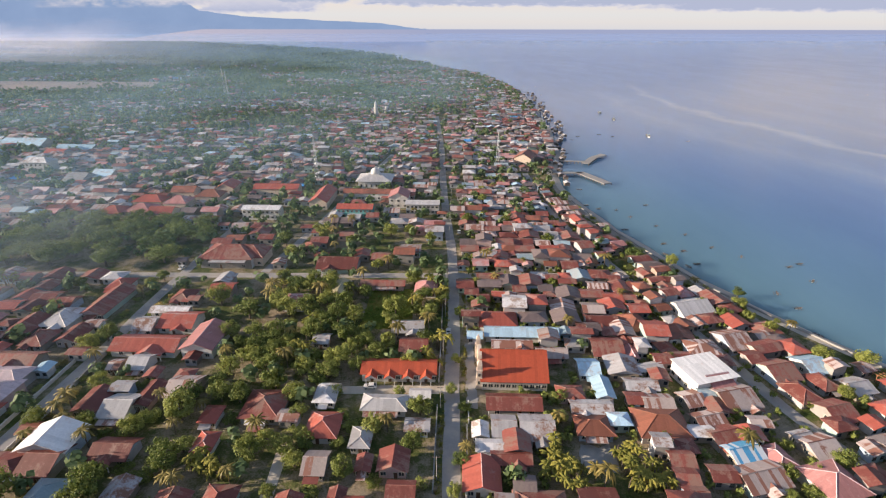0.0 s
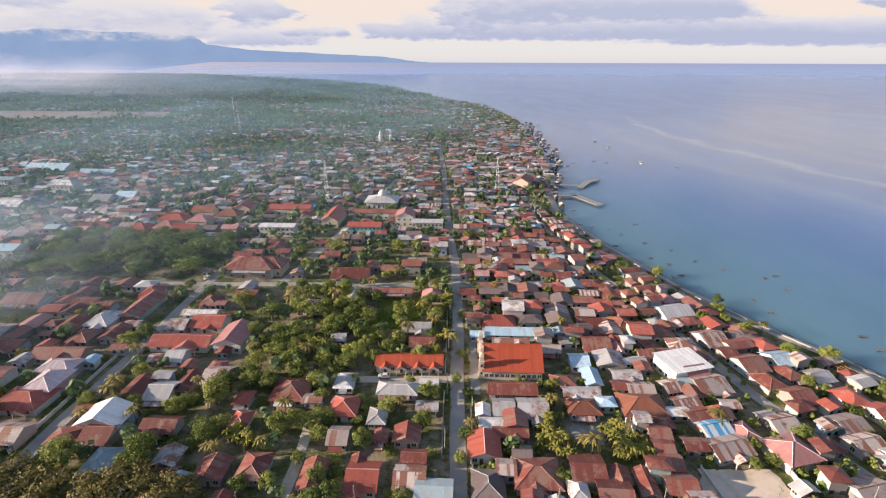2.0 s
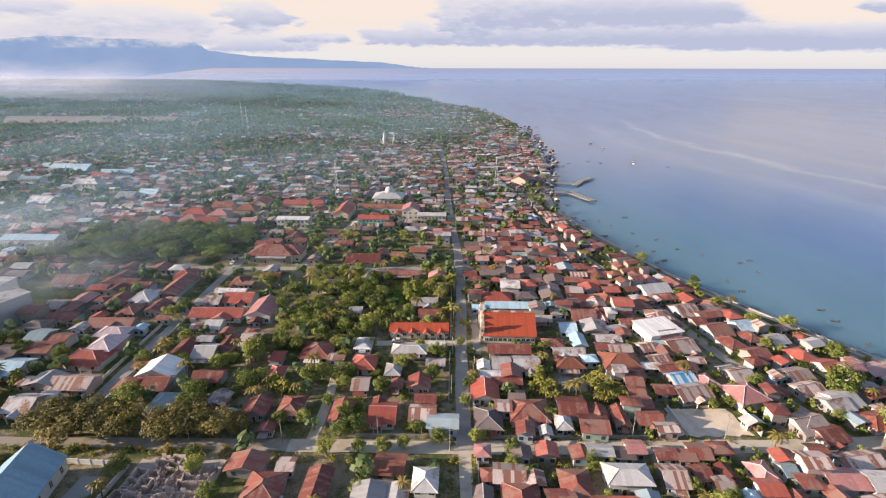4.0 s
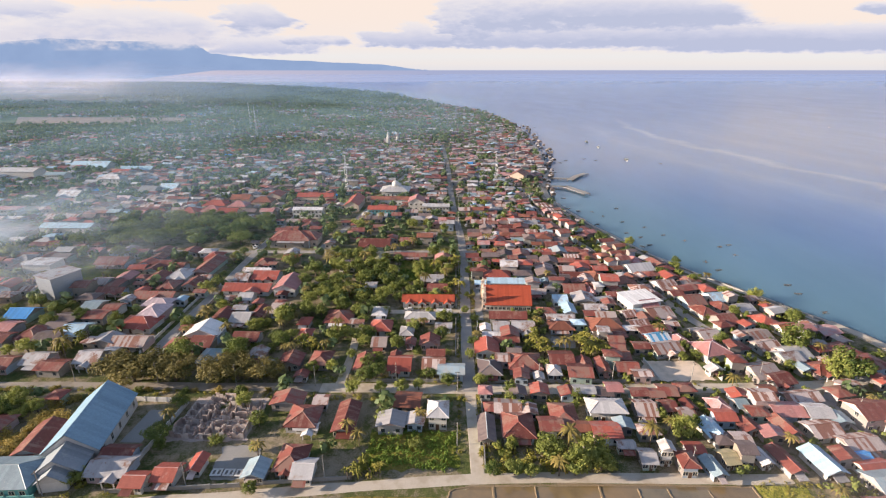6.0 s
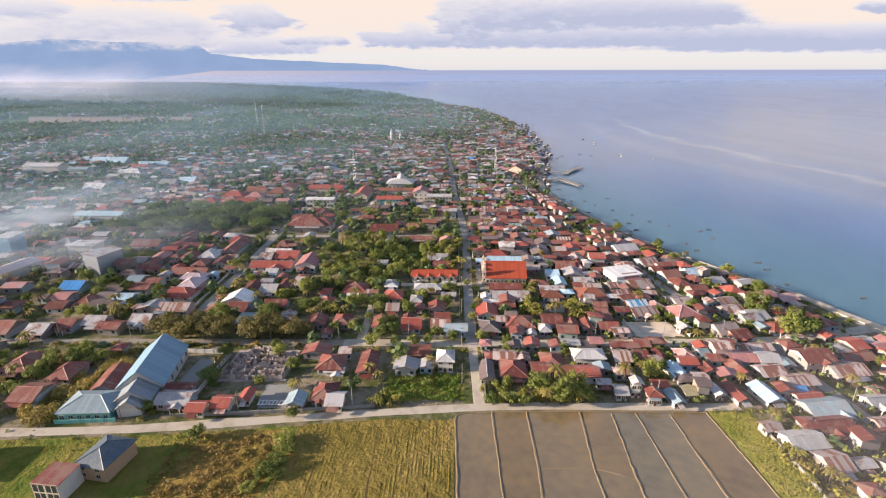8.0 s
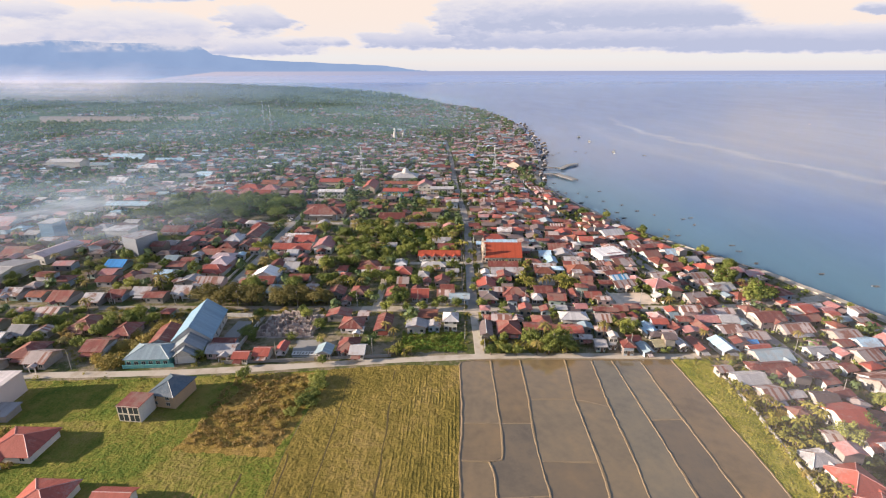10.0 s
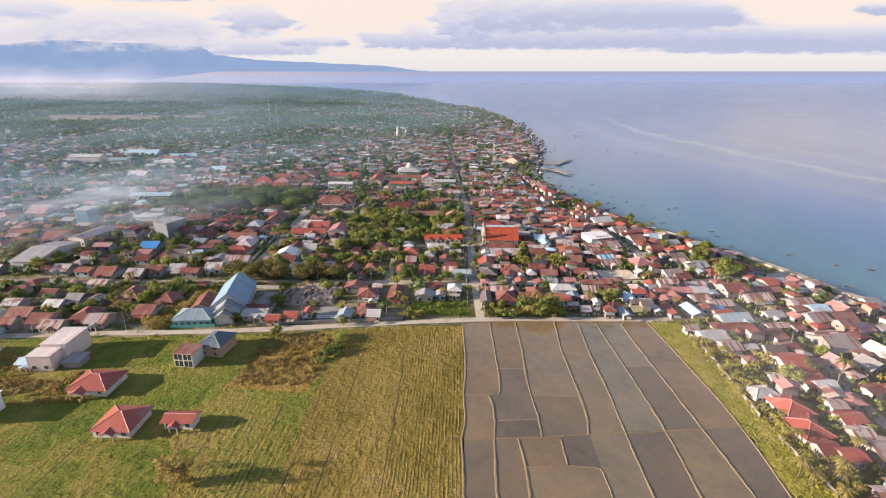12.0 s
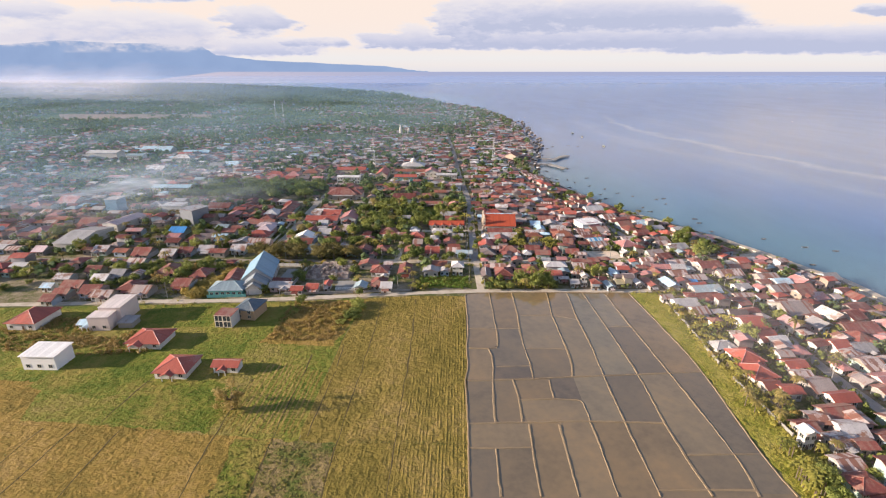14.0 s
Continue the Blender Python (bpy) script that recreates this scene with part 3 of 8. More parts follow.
def house(x, y, w, l, a=0, h=3.0, kind="X", roof="rust", walls=None):
    k = {"X": "gabled", "Y": "gabled", "H": "hipped", "S": "flat"}[kind]
    size = "small " if w * l < 60 else "large " if w * l > 190 else ""
    st = "two-storey " if h >= 5 else ""
    ob = thing("house", x, y, 0, a, f"{st or size}house with a {k} {LOOK[roof]} roof and plastered walls", "house", "houses of the town")
    pitch = rng.uniform(0.38, 0.48) if kind != "S" else 0.5
    if h == 3.0:
        h = 2.5 if x > 60 else 2.75
    w0, l0 = max(w - 1.4, 2.6), max(l - 1.4, 2.6)
    near = min(ROADS, key=lambda q: math.hypot(q[0] - x, q[1] - y) - q[2])
    gap = math.hypot(near[0] - x, near[1] - y)
    short = near[2] + 0.46 * min(w, l) - gap
    if short > 0 and gap > 0.01:
        x, y = x + (x - near[0]) / gap * short, y + (y - near[1]) / gap * short
        ob.location = (x, y, 0)
    s = Shape()
    rise = roof_shape(s, w0, l0, h, kind, pitch)
    part("roof", s.mesh("roof", ROOFS[roof]), ob, LOOK[roof] + " roof")
    s = Shape()
    wall_shape(s, w0, l0, h, kind, rise)
    part("wall", s.mesh("wall", walls or (WHITEWALL if roof in ("white", "pink", "sky", "red") else WALLS)), ob)
    if kind != "S" and rng.random() < 0.8:
        part("ridge_cap", ridge_shape(w0, l0, h, kind, pitch).mesh("ridge_cap", ROOFS[RIDGES.get(roof, roof)]), ob)
    if w0 > 6 and kind in "XH" and rng.random() < 0.55:
        pw, pd, px = rng.uniform(0.3, 0.45) * w0, rng.uniform(1.6, 2.6), rng.uniform(-0.25, 0.25) * w0
        s = Shape()
        r2 = roof_shape(s, pw, pd + 1.6, h - 0.25, "Y", pitch, 0.35)
        porch = part("porch_roof", s.mesh("porch_roof", ROOFS[roof]), ob, "", pose(px, -l0 / 2 - pd / 2 + 0.8, 0))
        s = Shape()
        s.face([(-pw / 2, -pd / 2 - 0.6, h - 0.35), (pw / 2, -pd / 2 - 0.6, h - 0.35), (0, -pd / 2 - 0.6, h - 0.4 + r2 * 0.9)])
        for sx in (-pw / 2 + 0.12, pw / 2 - 0.12):
            s.box(sx - 0.12, sx + 0.12, -pd / 2 - 0.75, -pd / 2 - 0.5, -0.1, h - 0.3)
        part("porch_front", s.mesh("porch_front", WHITEWALL), porch)
    elif rng.random() < 0.5:
        s = Shape()
        roof_shape(s, w0 * rng.uniform(0.4, 0.8), 2.2, h - 0.75, "S", 0.55, 0.2)
        part("lean_to_roof", s.mesh("lean_to_roof", ROOFS[rng.choice(("stripe", "zinc", "rust", roof))]), ob, "patched sheet lean-to", pose(rng.uniform(-0.1, 0.1) * w0, -l0 / 2 - 1.2, 0))
    part("door", DOORMESH, ob, "", pose(rng.uniform(-0.15, 0.15) * w0, -l0 / 2, 1.05))
    for storey in range(2 if h >= 5 else 1):
        for f in (-0.34, 0.34):
            part("window", WINDOW, ob, "", pose(f * w0, -l0 / 2, 1.55 + 2.7 * storey))
        part("window", WINDOW, ob, "", pose(-w0 / 2, rng.uniform(-0.2, 0.2) * l0, 1.55 + 2.7 * storey, 0, 0, -90))
    if l > 1.5 * w:
        PLANS.extend((x - math.sin(radians(a)) * d, y + math.cos(radians(a)) * d, w * 0.5) for d in (-l / 3.2, 0, l / 3.2))
    elif w > 1.5 * l:
        PLANS.extend((x + math.cos(radians(a)) * d, y + math.sin(radians(a)) * d, l * 0.5) for d in (-w / 3.2, 0, w / 3.2))
    else:
        PLANS.append((x, y, 0.45 * (w + l) / 2 + 0.3))
    return ob


def strip(name, line, width, z, mat, jitter=0.0, step=6.0):
    """A road along a smooth line."""
    pts = []
    for i in range(len(line) - 1):
        p0, p1, p2, p3 = (Vector(line[max(0, min(len(line) - 1, j))]) for j in (i - 1, i, i + 1, i + 2))
        n = max(2, int((p2 - p1).length / step))
        for k in range(n):
            u = k / n
            pts.append(0.5 * ((2 * p1) + (p2 - p0) * u + (2 * p0 - 5 * p1 + 4 * p2 - p3) * u * u + (3 * p1 - p0 - 3 * p2 + p3) * u ** 3))
    pts.append(Vector(line[-1]))
    v, f = [], []
    for i, p in enumerate(pts):
        d = (pts[min(i + 1, len(pts) - 1)] - pts[max(i - 1, 0)]).normalized()
        nrm = Vector((-d.y, d.x))
        wl, wr = (width / 2 + jitter * noise.noise(Vector((p.x * 0.07 + s, p.y * 0.07, width))) for s in (0, 50))
        v += [(*(p + nrm * (wl + 0.15)), 0.0), (*(p + nrm * wl), z), (*(p - nrm * wr), z), (*(p - nrm * (wr + 0.15)), 0.0)]
        if i:
            a, b = 4 * (i - 1), 4 * i
            f += [(a + k, a + k + 1, b + k + 1, b + k) for k in range(3)]
        ROADS.append((p.x, p.y, width / 2))
    me = mesh_of(name, v, [q[::-1] for q in f], mat)
    return me


ROADS = []
SITES = []          # open ground that stays free of houses: x0, x1, y0, y1


def on_road(x, y, r):
    return any((x - a) ** 2 + (y - b) ** 2 < (r + c) ** 2 for a, b, c in ROADS)


def open_site(x, y):
    return any(x0 < x < x1 and y0 < y < y1 for x0, x1, y0, y1 in SITES)

# ---- land, sea and roads ----
COAST = [(215, -900), (208, -250), (198, -6), (187, 35), (162, 95), (130, 148), (112, 182), (93, 240), (80, 292), (76, 335), (80, 375), (94, 430), (104, 551), (111, 740), (112, 900), (98, 1060),
         (58, 1280), (-40, 1500), (-150, 1790), (-351, 2250), (-620, 2650), (-880, 2950), (-1450, 3500), (-2700, 4560)]


def coast_x(y):
    for (x0, y0), (x1, y1) in zip(COAST, COAST[1:]):
        if y0 <= y <= y1:
            return x0 + (x1 - x0) * (y - y0) / (y1 - y0)
    return COAST[-1][0]


def land_mesh():
    v, f = [], []
    ys = [-900, -600, -400, -300] + [-250 + 12 * i for i in range(110)] + [1080 + 60 * i for i in range(58)]
    cols = [-4900, -2500, -1200, -600, -300]
    for i, y in enumerate(ys):
        c = coast_x(y) + (3.0 * noise.noise(Vector((y * 0.03, 1, 0))) + 1.5 * noise.noise(Vector((y * 0.11, 5, 0))) if y < 1300 else 14 * noise.noise(Vector((y * 0.006, 3, 0))))
        row = [min(x, c - 120 - 40 * (4 - k)) for k, x in enumerate(cols)] + [c - 50, c - 8.5, c - 4, c + 1, c + 6]
        zs = [0] * 6 + [0.0, -0.15, -1.0, -2.0]
        v += [(x, y, z) for x, z in zip(row, zs)]
        if i:
            n = len(row)
            f += [((i - 1) * n + k, (i - 1) * n + k + 1, i * n + k + 1, i * n + k) for k in range(n - 1)]
    idx = [1 if k % 9 >= 6 else 2 if ys[k // 9] > 700 else 0 for k in range(len(f))]
    return mesh_of("ground", v, f, [GROUND, SAND, WOODFLOOR], idx)


tagged(new("ground", land_mesh()), "flat coastal town ground of dry earth and patchy grass with a sandy shore", "ground", "", "structure")
tagged(new("water", mesh_of("sea", [(-60000, -900, -0.8), (60000, -900, -0.8), (60000, 70000, -0.8), (-60000, 70000, -0.8)], [(0, 1, 2, 3)], SEA)), "calm grey-blue evening sea with pale current streaks", "sea", "", "structure")


def road(name, line, width, mat, label, z=0.07, jitter=0.3):
    return tagged(new(name, strip(name, line, width, z, mat, jitter)), label, "road", "", "structure")


road("road_main_south", [(1.4, 3), (0.6, 22), (0.0, 39)], 3.4, DIRTROAD, "pale dirt lane from the fields to the street", 0.055)
road("road_main", [(-0.1, 40), (-0.6, 60), (-1.1, 100), (-1.2, 150), (-2.9, 204), (-7.3, 262), (-12, 340), (-18, 470), (-30, 640)], 4.5, ASPHALT, "long straight worn asphalt street through the town", 0.09)
road("road_field", [(-330, -30), (-206, -20), (-158, -16), (-105, -12), (-52, -5), (0, 1.2), (40, 3), (86, 4)], 3.6, DIRTROAD, "pale unpaved road along the edge of the fields", 0.05, 0.6)
road("road_cross_west", [(-330, 36), (-172, 38.4), (-100, 40), (-52, 40.9)], 4.2, SHOREDUST, "shaded dusty cross street under large trees", 0.068, 0.5)
road("road_cross", [(-52, 40.9), (-20, 41.3), (0, 41.5), (75, 44.5), (117, 47), (144, 51.5), (168, 58.5), (176, 62)], 5.2, DIRTROAD, "dusty cross street between garden walls", 0.07, 0.5)
road("road_market", [(-230, 174), (-125, 176), (0, 180), (50, 182), (76, 184)], 4.4, ASPHALT, "narrow asphalt cross street lined with houses", 0.06)
road("road_west", [(-122, 44), (-123.6, 73), (-125, 124), (-127, 168), (-127, 300), (-118, 420)], 4.4, ASPHALT, "narrow asphalt street between gardens", 0.08)
road("road_east", [(114, 49), (112.5, 54), (108, 66), (104.5, 80), (98.5, 97), (92.5, 125), (85.5, 148), (77, 182), (64, 232), (55, 290), (52, 360)], 4.2, ASPHALT, "narrow asphalt street near the shore", 0.08)
road("road_south", [(132, -260), (129, -130), (126.5, -90), (124.5, -66), (125, -45), (125, -22), (122.5, 5), (120, 25), (116.5, 47)], 4.2, ASPHALT, "narrow asphalt street between packed houses", 0.06)
road("road_shore", [(192, -120), (180, 0), (166, 45), (141, 81), (134, 98), (122, 128), (114, 154), (102, 194), (86, 238), (72, 292), (69, 330)], 3.2, SHOREDUST, "sandy lane along the sea wall", 0.05, 0.5)
road("lane", [(-46, 39), (-45.5, 58), (-46.5, 76)], 3.0, DIRTROAD, "short grassy dirt lane", 0.05)
road("lane_church", [(-37, 99), (-14, 100), (-2, 100.4)], 3.6, DIRTROAD, "pale gravel lane beside the long red roof", 0.05)
road("road_mosque", [(-90, 180), (-79, 255), (-72, 320), (-60, 420)], 4.0, ASPHALT, "narrow asphalt street towards a mosque", 0.06)

# ---- landmarks ----
def block(name, x, y, w, l, h, a, kind, roof, walls, label, category, windows=0, storeys=1, pitch=0.3, window=None, over=0.55):
    """A larger building: walls, roof, ridge and rows of windows on the side towards the fields and on the west side."""
    ob = thing(name, x, y, 0, a, label, category)
    s = Shape()
    rise = roof_shape(s, w, l, h, kind, pitch, over)
    part("roof", s.mesh("roof", ROOFS[roof]), ob)
    s = Shape()
    wall_shape(s, w, l, h, kind, rise)
    part("wall", s.mesh("wall", walls), ob)
    if kind != "S":
        part("ridge_cap", ridge_shape(w, l, h, kind, pitch, over).mesh("ridge_cap", ROOFS[roof]), ob)
    for st in range(storeys):
        z = 1.7 + st * (h - 0.4) / storeys
        for k in range(windows):
            part("window", window or WINDOW, ob, "", pose((k + 0.5) / windows * w - w / 2, -l / 2, z))
        for k in range(max(1, int(windows * l / w))):
            n = max(1, int(windows * l / w))
            part("window", window or WINDOW, ob, "", pose(-w / 2, (k + 0.5) / n * l - l / 2, z, 0, 0, -90))
    for d in (-0.33, 0, 0.33):
        PLANS.append((x + (d * w if w > l else 0), y + (d * l if l > w else 0), min(w, l) * 0.55))
    return ob


church = block("church", 18.4, 109.0, 20.4, 16.4, 3.5, 0, "X", "churchred", WHITEWALL, "white church with a bright red roof and slim cream twin towers", "church", 11, 1, 0.70, WINDOW)
s = Shape()
s.box(-11.3, -10.3, -7.4, 7.4, -0.2, 5.2)
s.box(-11.4, -10.2, -5.2, 5.2, 5.2, 7.4)
s.box(-11.4, -10.2, -2.8, 2.8, 7.4, 9.2)
s.box(-11.5, -10.1, -7.6, 7.6, 5.0, 5.25)
s.box(-11.5, -10.1, -5.4, 5.4, 7.2, 7.45)
part("facade", s.mesh("facade", CREAM), church, "cream stepped gable front")
for sy in (-7.0, 7.0):
    s = Shape()
    s.box(-11.9, -10.2, sy - 0.85, sy + 0.85, -0.2, 6.8)
    s.box(-12.05, -10.05, sy - 1.0, sy + 1.0, 4.0, 4.25)
    s.box(-12.05, -10.05, sy - 1.0, sy + 1.0, 6.7, 7.0)
    s.box(-11.7, -10.4, sy - 0.65, sy + 0.65, 7.0, 8.6)
    s.box(-11.85, -10.25, sy - 0.8, sy + 0.8, 8.5, 8.75)
    tip = (-11.05, sy, 10.8)
    c = [(-11.8, sy - 0.75, 8.75), (-10.3, sy - 0.75, 8.75), (-10.3, sy + 0.75, 8.75), (-11.8, sy + 0.75, 8.75)]
    for k in range(4):
        s.face([c[k], c[(k + 1) % 4], tip])
    tower = part("tower", s.mesh("tower", CREAM), church, "cream bell tower with a short spire")
    for z in (2.4, 5.4):
        part("window", WINDOW, tower, "", pose(-11.05, sy - 0.86, z) @ Matrix.Diagonal((0.55, 1, 1, 1)))
        part("window", WINDOW, tower, "", pose(-11.91, sy, z, 0, 0, -90) @ Matrix.Diagonal((0.55, 1, 1, 1)))
part("door", DOORMESH, church, "tall brown church door", pose(-11.32, 0, 1.5, 0, 0, -90) @ Matrix.Diagonal((2.2, 1, 1.4, 1)))
for sy in (-2.6, 2.6):
    part("window", TALLWINDOW, church, "", pose(-11.42, sy, 6.2, 0, 0, -90))

rowhouse = block("row_building", -18.4, 107.5, 23.5, 7.6, 3.2, 1, "X", "churchred", WHITEWALL, "long low building with a bright red roof and small porch gables", "building", 0, 1, 0.42)
for k in range(4):
    x = -8.6 + 5.8 * k
    s = Shape()
    s.face([(x - 1.9, -5.9, 2.7), (x, -5.9, 4.1), (x, -2.2, 4.1), (x - 1.9, -2.2, 2.7)][::-1], 0, [(0, 0), (2.3, 0), (2.3, 3.7), (0, 3.7)])
    s.face([(x + 1.9, -5.9, 2.7), (x, -5.9, 4.1), (x, -2.2, 4.1), (x + 1.9, -2.2, 2.7)], 0, [(0, 0), (2.3, 0), (2.3, 3.7), (0, 3.7)])
    porch = part("porch_roof", s.mesh("porch_roof", ROOFS["churchred"]), rowhouse, "red porch gable")
    s = Shape()
    s.face([(x - 1.7, -5.7, 2.72), (x + 1.7, -5.7, 2.72), (x, -5.7, 3.95)])
    for px in (x - 1.6, x + 1.6):
        s.box(px - 0.12, px + 0.12, -5.8, -5.56, -0.1, 2.75)
    part("porch_front", s.mesh("porch_front", WHITEWALL), porch, "white gable and posts")
    part("door", DOORMESH, rowhouse, "", pose(x, -3.8, 1.05))
    part("window", WINDOW, rowhouse, "", pose(x + 2.6, -3.8, 1.7))

hall = block("church_hall", -114.2, 15.5, 14.4, 25, 4.3, 11, "Y", "hallblue", WHITEWALL, "tall hall with a steep blue-grey metal roof", "church", 0, 1, 0.78)
for k in range(5):
    part("window", TALLWINDOW, hall, "", pose(7.2, -10 + 5 * k, 2.3, 0, 0, 90))
s = Shape()
rise = roof_shape(s, 11, 7, 3.6, "Y", 0.7)
part("porch_roof", s.mesh("porch_roof", ROOFS["grey"]), hall, "lower blue-grey gabled roof", pose(0, -16, 0))
s = Shape()
wall_shape(s, 11, 7, 3.6, "Y", rise)
part("porch", s.mesh("porch", WHITEWALL), hall, "white gabled entrance porch", pose(0, -16, 0))
s = Shape()
rise = roof_shape(s, 7, 4, 3.1, "Y", 0.7)
part("porch_roof", s.mesh("porch_roof", ROOFS["grey"]), hall, "small front gable", pose(0, -20.5, 0))
s = Shape()
wall_shape(s, 7, 4, 3.1, "Y", rise)
part("porch", s.mesh("porch", WHITEWALL), hall, "white front porch", pose(0, -20.5, 0))
PLANS.append((-112, 1, 6))
block("parish_house", -123, -3.8, 16, 11, 3.4, 4, "H", "teal", TEALWALL, "low teal-walled house with a grey-green hipped roof", "house", 6, 1, 0.42)
block("market_hall", 79, 107, 14.5, 12, 5.6, 17, "S", "bright", WHITEWALL, "large white flat-roofed hall", "hall", 5, 1, 0.35)
block("old_office", -105, 193, 24, 13, 4.5, 0, "H", "rust", CREAM, "large building with a rust-red hipped roof", "building", 7, 1, 0.55)
block("school", -117, 253, 22, 8, 6.5, 0, "X", "white", WHITEWALL, "white two-storey school block with a whitish roof", "school", 8, 2, 0.25)
block("school", -62, 258, 21, 9, 6.0, 0, "X", "red", TEALWALL, "two-storey teal-walled school with a red roof", "school", 8, 2, 0.35)
block("school", -58, 292, 36, 9, 5.0, 0, "X", "orange", WHITEWALL, "long low school block with a faded orange roof", "school", 10, 1, 0.35)
block("school", -22, 266, 20, 8, 6.5, 0, "X", "white", WHITEWALL, "white two-storey school block", "school", 8, 2, 0.25)
block("villa", -38, 280, 12, 14, 7, 0, "Y", "pink", WHITEWALL, "tall house with a pink roof", "house", 3, 2, 0.5)
for gx, gy, gw, gl, gk, gr in ((-206, 250, 13, 12, "H", "red"), (-191, 254, 15, 13, "H", "pink"), (-176, 250, 14, 10, "X", "red"), (-196, 272, 18, 11, "H", "red"), (-177, 270, 14, 12, "H", "pink"),
                               (-163, 284, 16, 12, "H", "orange"), (-160, 304, 12, 14, "Y", "red"), (-184, 292, 15, 10, "X", "orange")):
    block("government_office", gx, gy, gw, gl, 4.5, 0, gk, gr, CREAM, "office pavilion with a faded red roof in a walled compound", "building", max(3, gw // 4), 1, 0.5)
block("storehouse", -124, 300, 30, 10, 5, 0, "X", "red", CREAM, "long storehouse with a red roof", "building", 6, 1, 0.4)
block("storehouse", -88, 282, 11, 28, 5, 0, "Y", "red", CREAM, "storehouse with a steep red gabled roof", "building", 3, 1, 0.6)
block("warehouse", 56, 395, 14, 20, 6, -20, "Y", "orange", CREAM, "shore warehouse with a weathered orange roof", "building", 3, 1, 0.5)
block("office_block", -226, 136, 15, 10, 8, 0, "S", "white", WHITEWALL, "plain white office block with a small roof storey", "building", 0, 3, 0.15)
block("office_block", -199, 113, 12, 14, 11.5, -22, "S", "zinc", GREYWALL, "tall windowless grey concrete block", "building", 0, 3, 0.15)
block("office_block", -273, 138, 9, 11, 12, 0, "S", "white", SKYWALL, "pale blue multi-storey block with a white side", "building", 0, 4, 0.2)
block("depot", -248, 69, 15, 34, 5, 0, "X", "white", WHITEWALL, "long depot with a pale shallow roof", "building", 4, 1, 0.15)
block("shop_row", -245, 104, 12, 25, 5, -12, "Y", "lilac", WHITEWALL, "white two-storey shop row with a faded roof", "building", 4, 1, 0.25)
block("assembly_hall", -447, 381, 38, 16, 9, 0, "X", "white", WHITEWALL, "large white hall with tall pillars and a pale roof", "building", 10, 1, 0.3)
block("clinic", -404, 374, 20, 10, 7, 0, "X", "teal", WHITEWALL, "two-storey white clinic with a grey-green roof", "building", 8, 2, 0.3)
block("clinic", -343, 247, 19, 9, 6.5, 0, "S", "pink", WHITEWALL, "two-storey white building with rows of windows", "building", 8, 2, 0.2)
block("sports_hall", -268, 210, 34, 11, 5, 0, "X", "sky", WHITEWALL, "long hall with a pale blue sheet roof among park trees", "building", 6, 1, 0.3)
block("town_hall", -337, 357, 22, 12, 7, 0, "H", "white", WHITEWALL, "white building with a raised white roof turret", "building", 6, 2, 0.5)
block("villa", -102.8, -27.2, 9, 11, 4.8, -8, "H", "slate", TANWALL, "two-storey villa with a dark slate-blue hipped roof", "house", 2, 2, 0.5)
wing = block("villa_wing", -109.6, -36.2, 7.4, 7.2, 5.6, -4, "S", "rust", WHITEWALL, "unfinished white two-storey house front with open bays", "house", 0, 1, 0.1, None, 0.2)
# Dark glass panes stand in for the shade inside the open bays.
for k in range(2):
    for st in range(2):
        part("window", WINDOW, wing, "dark pane painted as the shade of an open bay", pose(-1.8 + 3.6 * k, -3.6, 1.5 + 2.8 * st) @ Matrix.Diagonal((2.4, 1, 2.0, 1)))
block("town_house", -159.8, -31.5, 9.2, 13, 7.8, 3, "S", "cream", PINKWALL, "white two-storey flat-roofed house", "house", 0, 2, 0.1, None, 0.2)
block("house_annex", -160.9, -41.1, 8.6, 6, 6.3, 3, "S", "cream", PINKWALL, "lower white flat-roofed front of a town house", "house", 2, 1, 0.1, None, 0.2)
block("shed", -151.5, -38.5, 6, 6, 2.6, 3, "S", "zinc", CONCRETE, "low shed with a blue-grey sheet roof", "shed", 0, 1, 0.3)
block("warehouse", -162.5, -69, 12.5, 9, 5.8, 0, "S", "bright", BRIGHTWALL, "white box-like warehouse with a shallow roof", "building", 3, 1, 0.5)


def mosque(x, y):
    ob = thing("mosque", x, y, 0, 0, "white mosque with a large pale dome on a hipped base", "mosque")
    s = Shape()
    s.box(-11, 11, -9, 9, -0.2, 6)
    s.box(-3.4, 3.4, -3.4, 3.4, 6, 9.2)
    part("wall", s.mesh("wall", WHITEWALL), ob)
    s = Shape()
    roof_shape(s, 24, 20, 6, "H", 0.35)
    part("roof", s.mesh("roof", ROOFS["white"]), ob)
    bm = bmesh.new()
    bmesh.ops.create_uvsphere(bm, u_segments=24, v_segments=12, radius=3.3)
    for v in bm.verts:
        v.co.z = max(v.co.z, -1.0) * 1.1 + 9.8
    me = bpy.data.meshes.new("dome")
    bm.to_mesh(me)
    bm.free()
    me.shade_smooth()
    me.materials.append(WHITEWALL)
    dome = part("dome", me, ob, "pale dome")
    s = Shape()
    s.beam((0, 0, 13.2), (0, 0, 15.4), 0.2, 0, 6, 0.05)
    part("finial", s.mesh("finial", STEEL), dome)
    for k in range(6):
        part("window", TALLWINDOW, ob, "", pose(-9 + 3.6 * k, -9, 2.5))
    PLANS.append((x, y, 13))


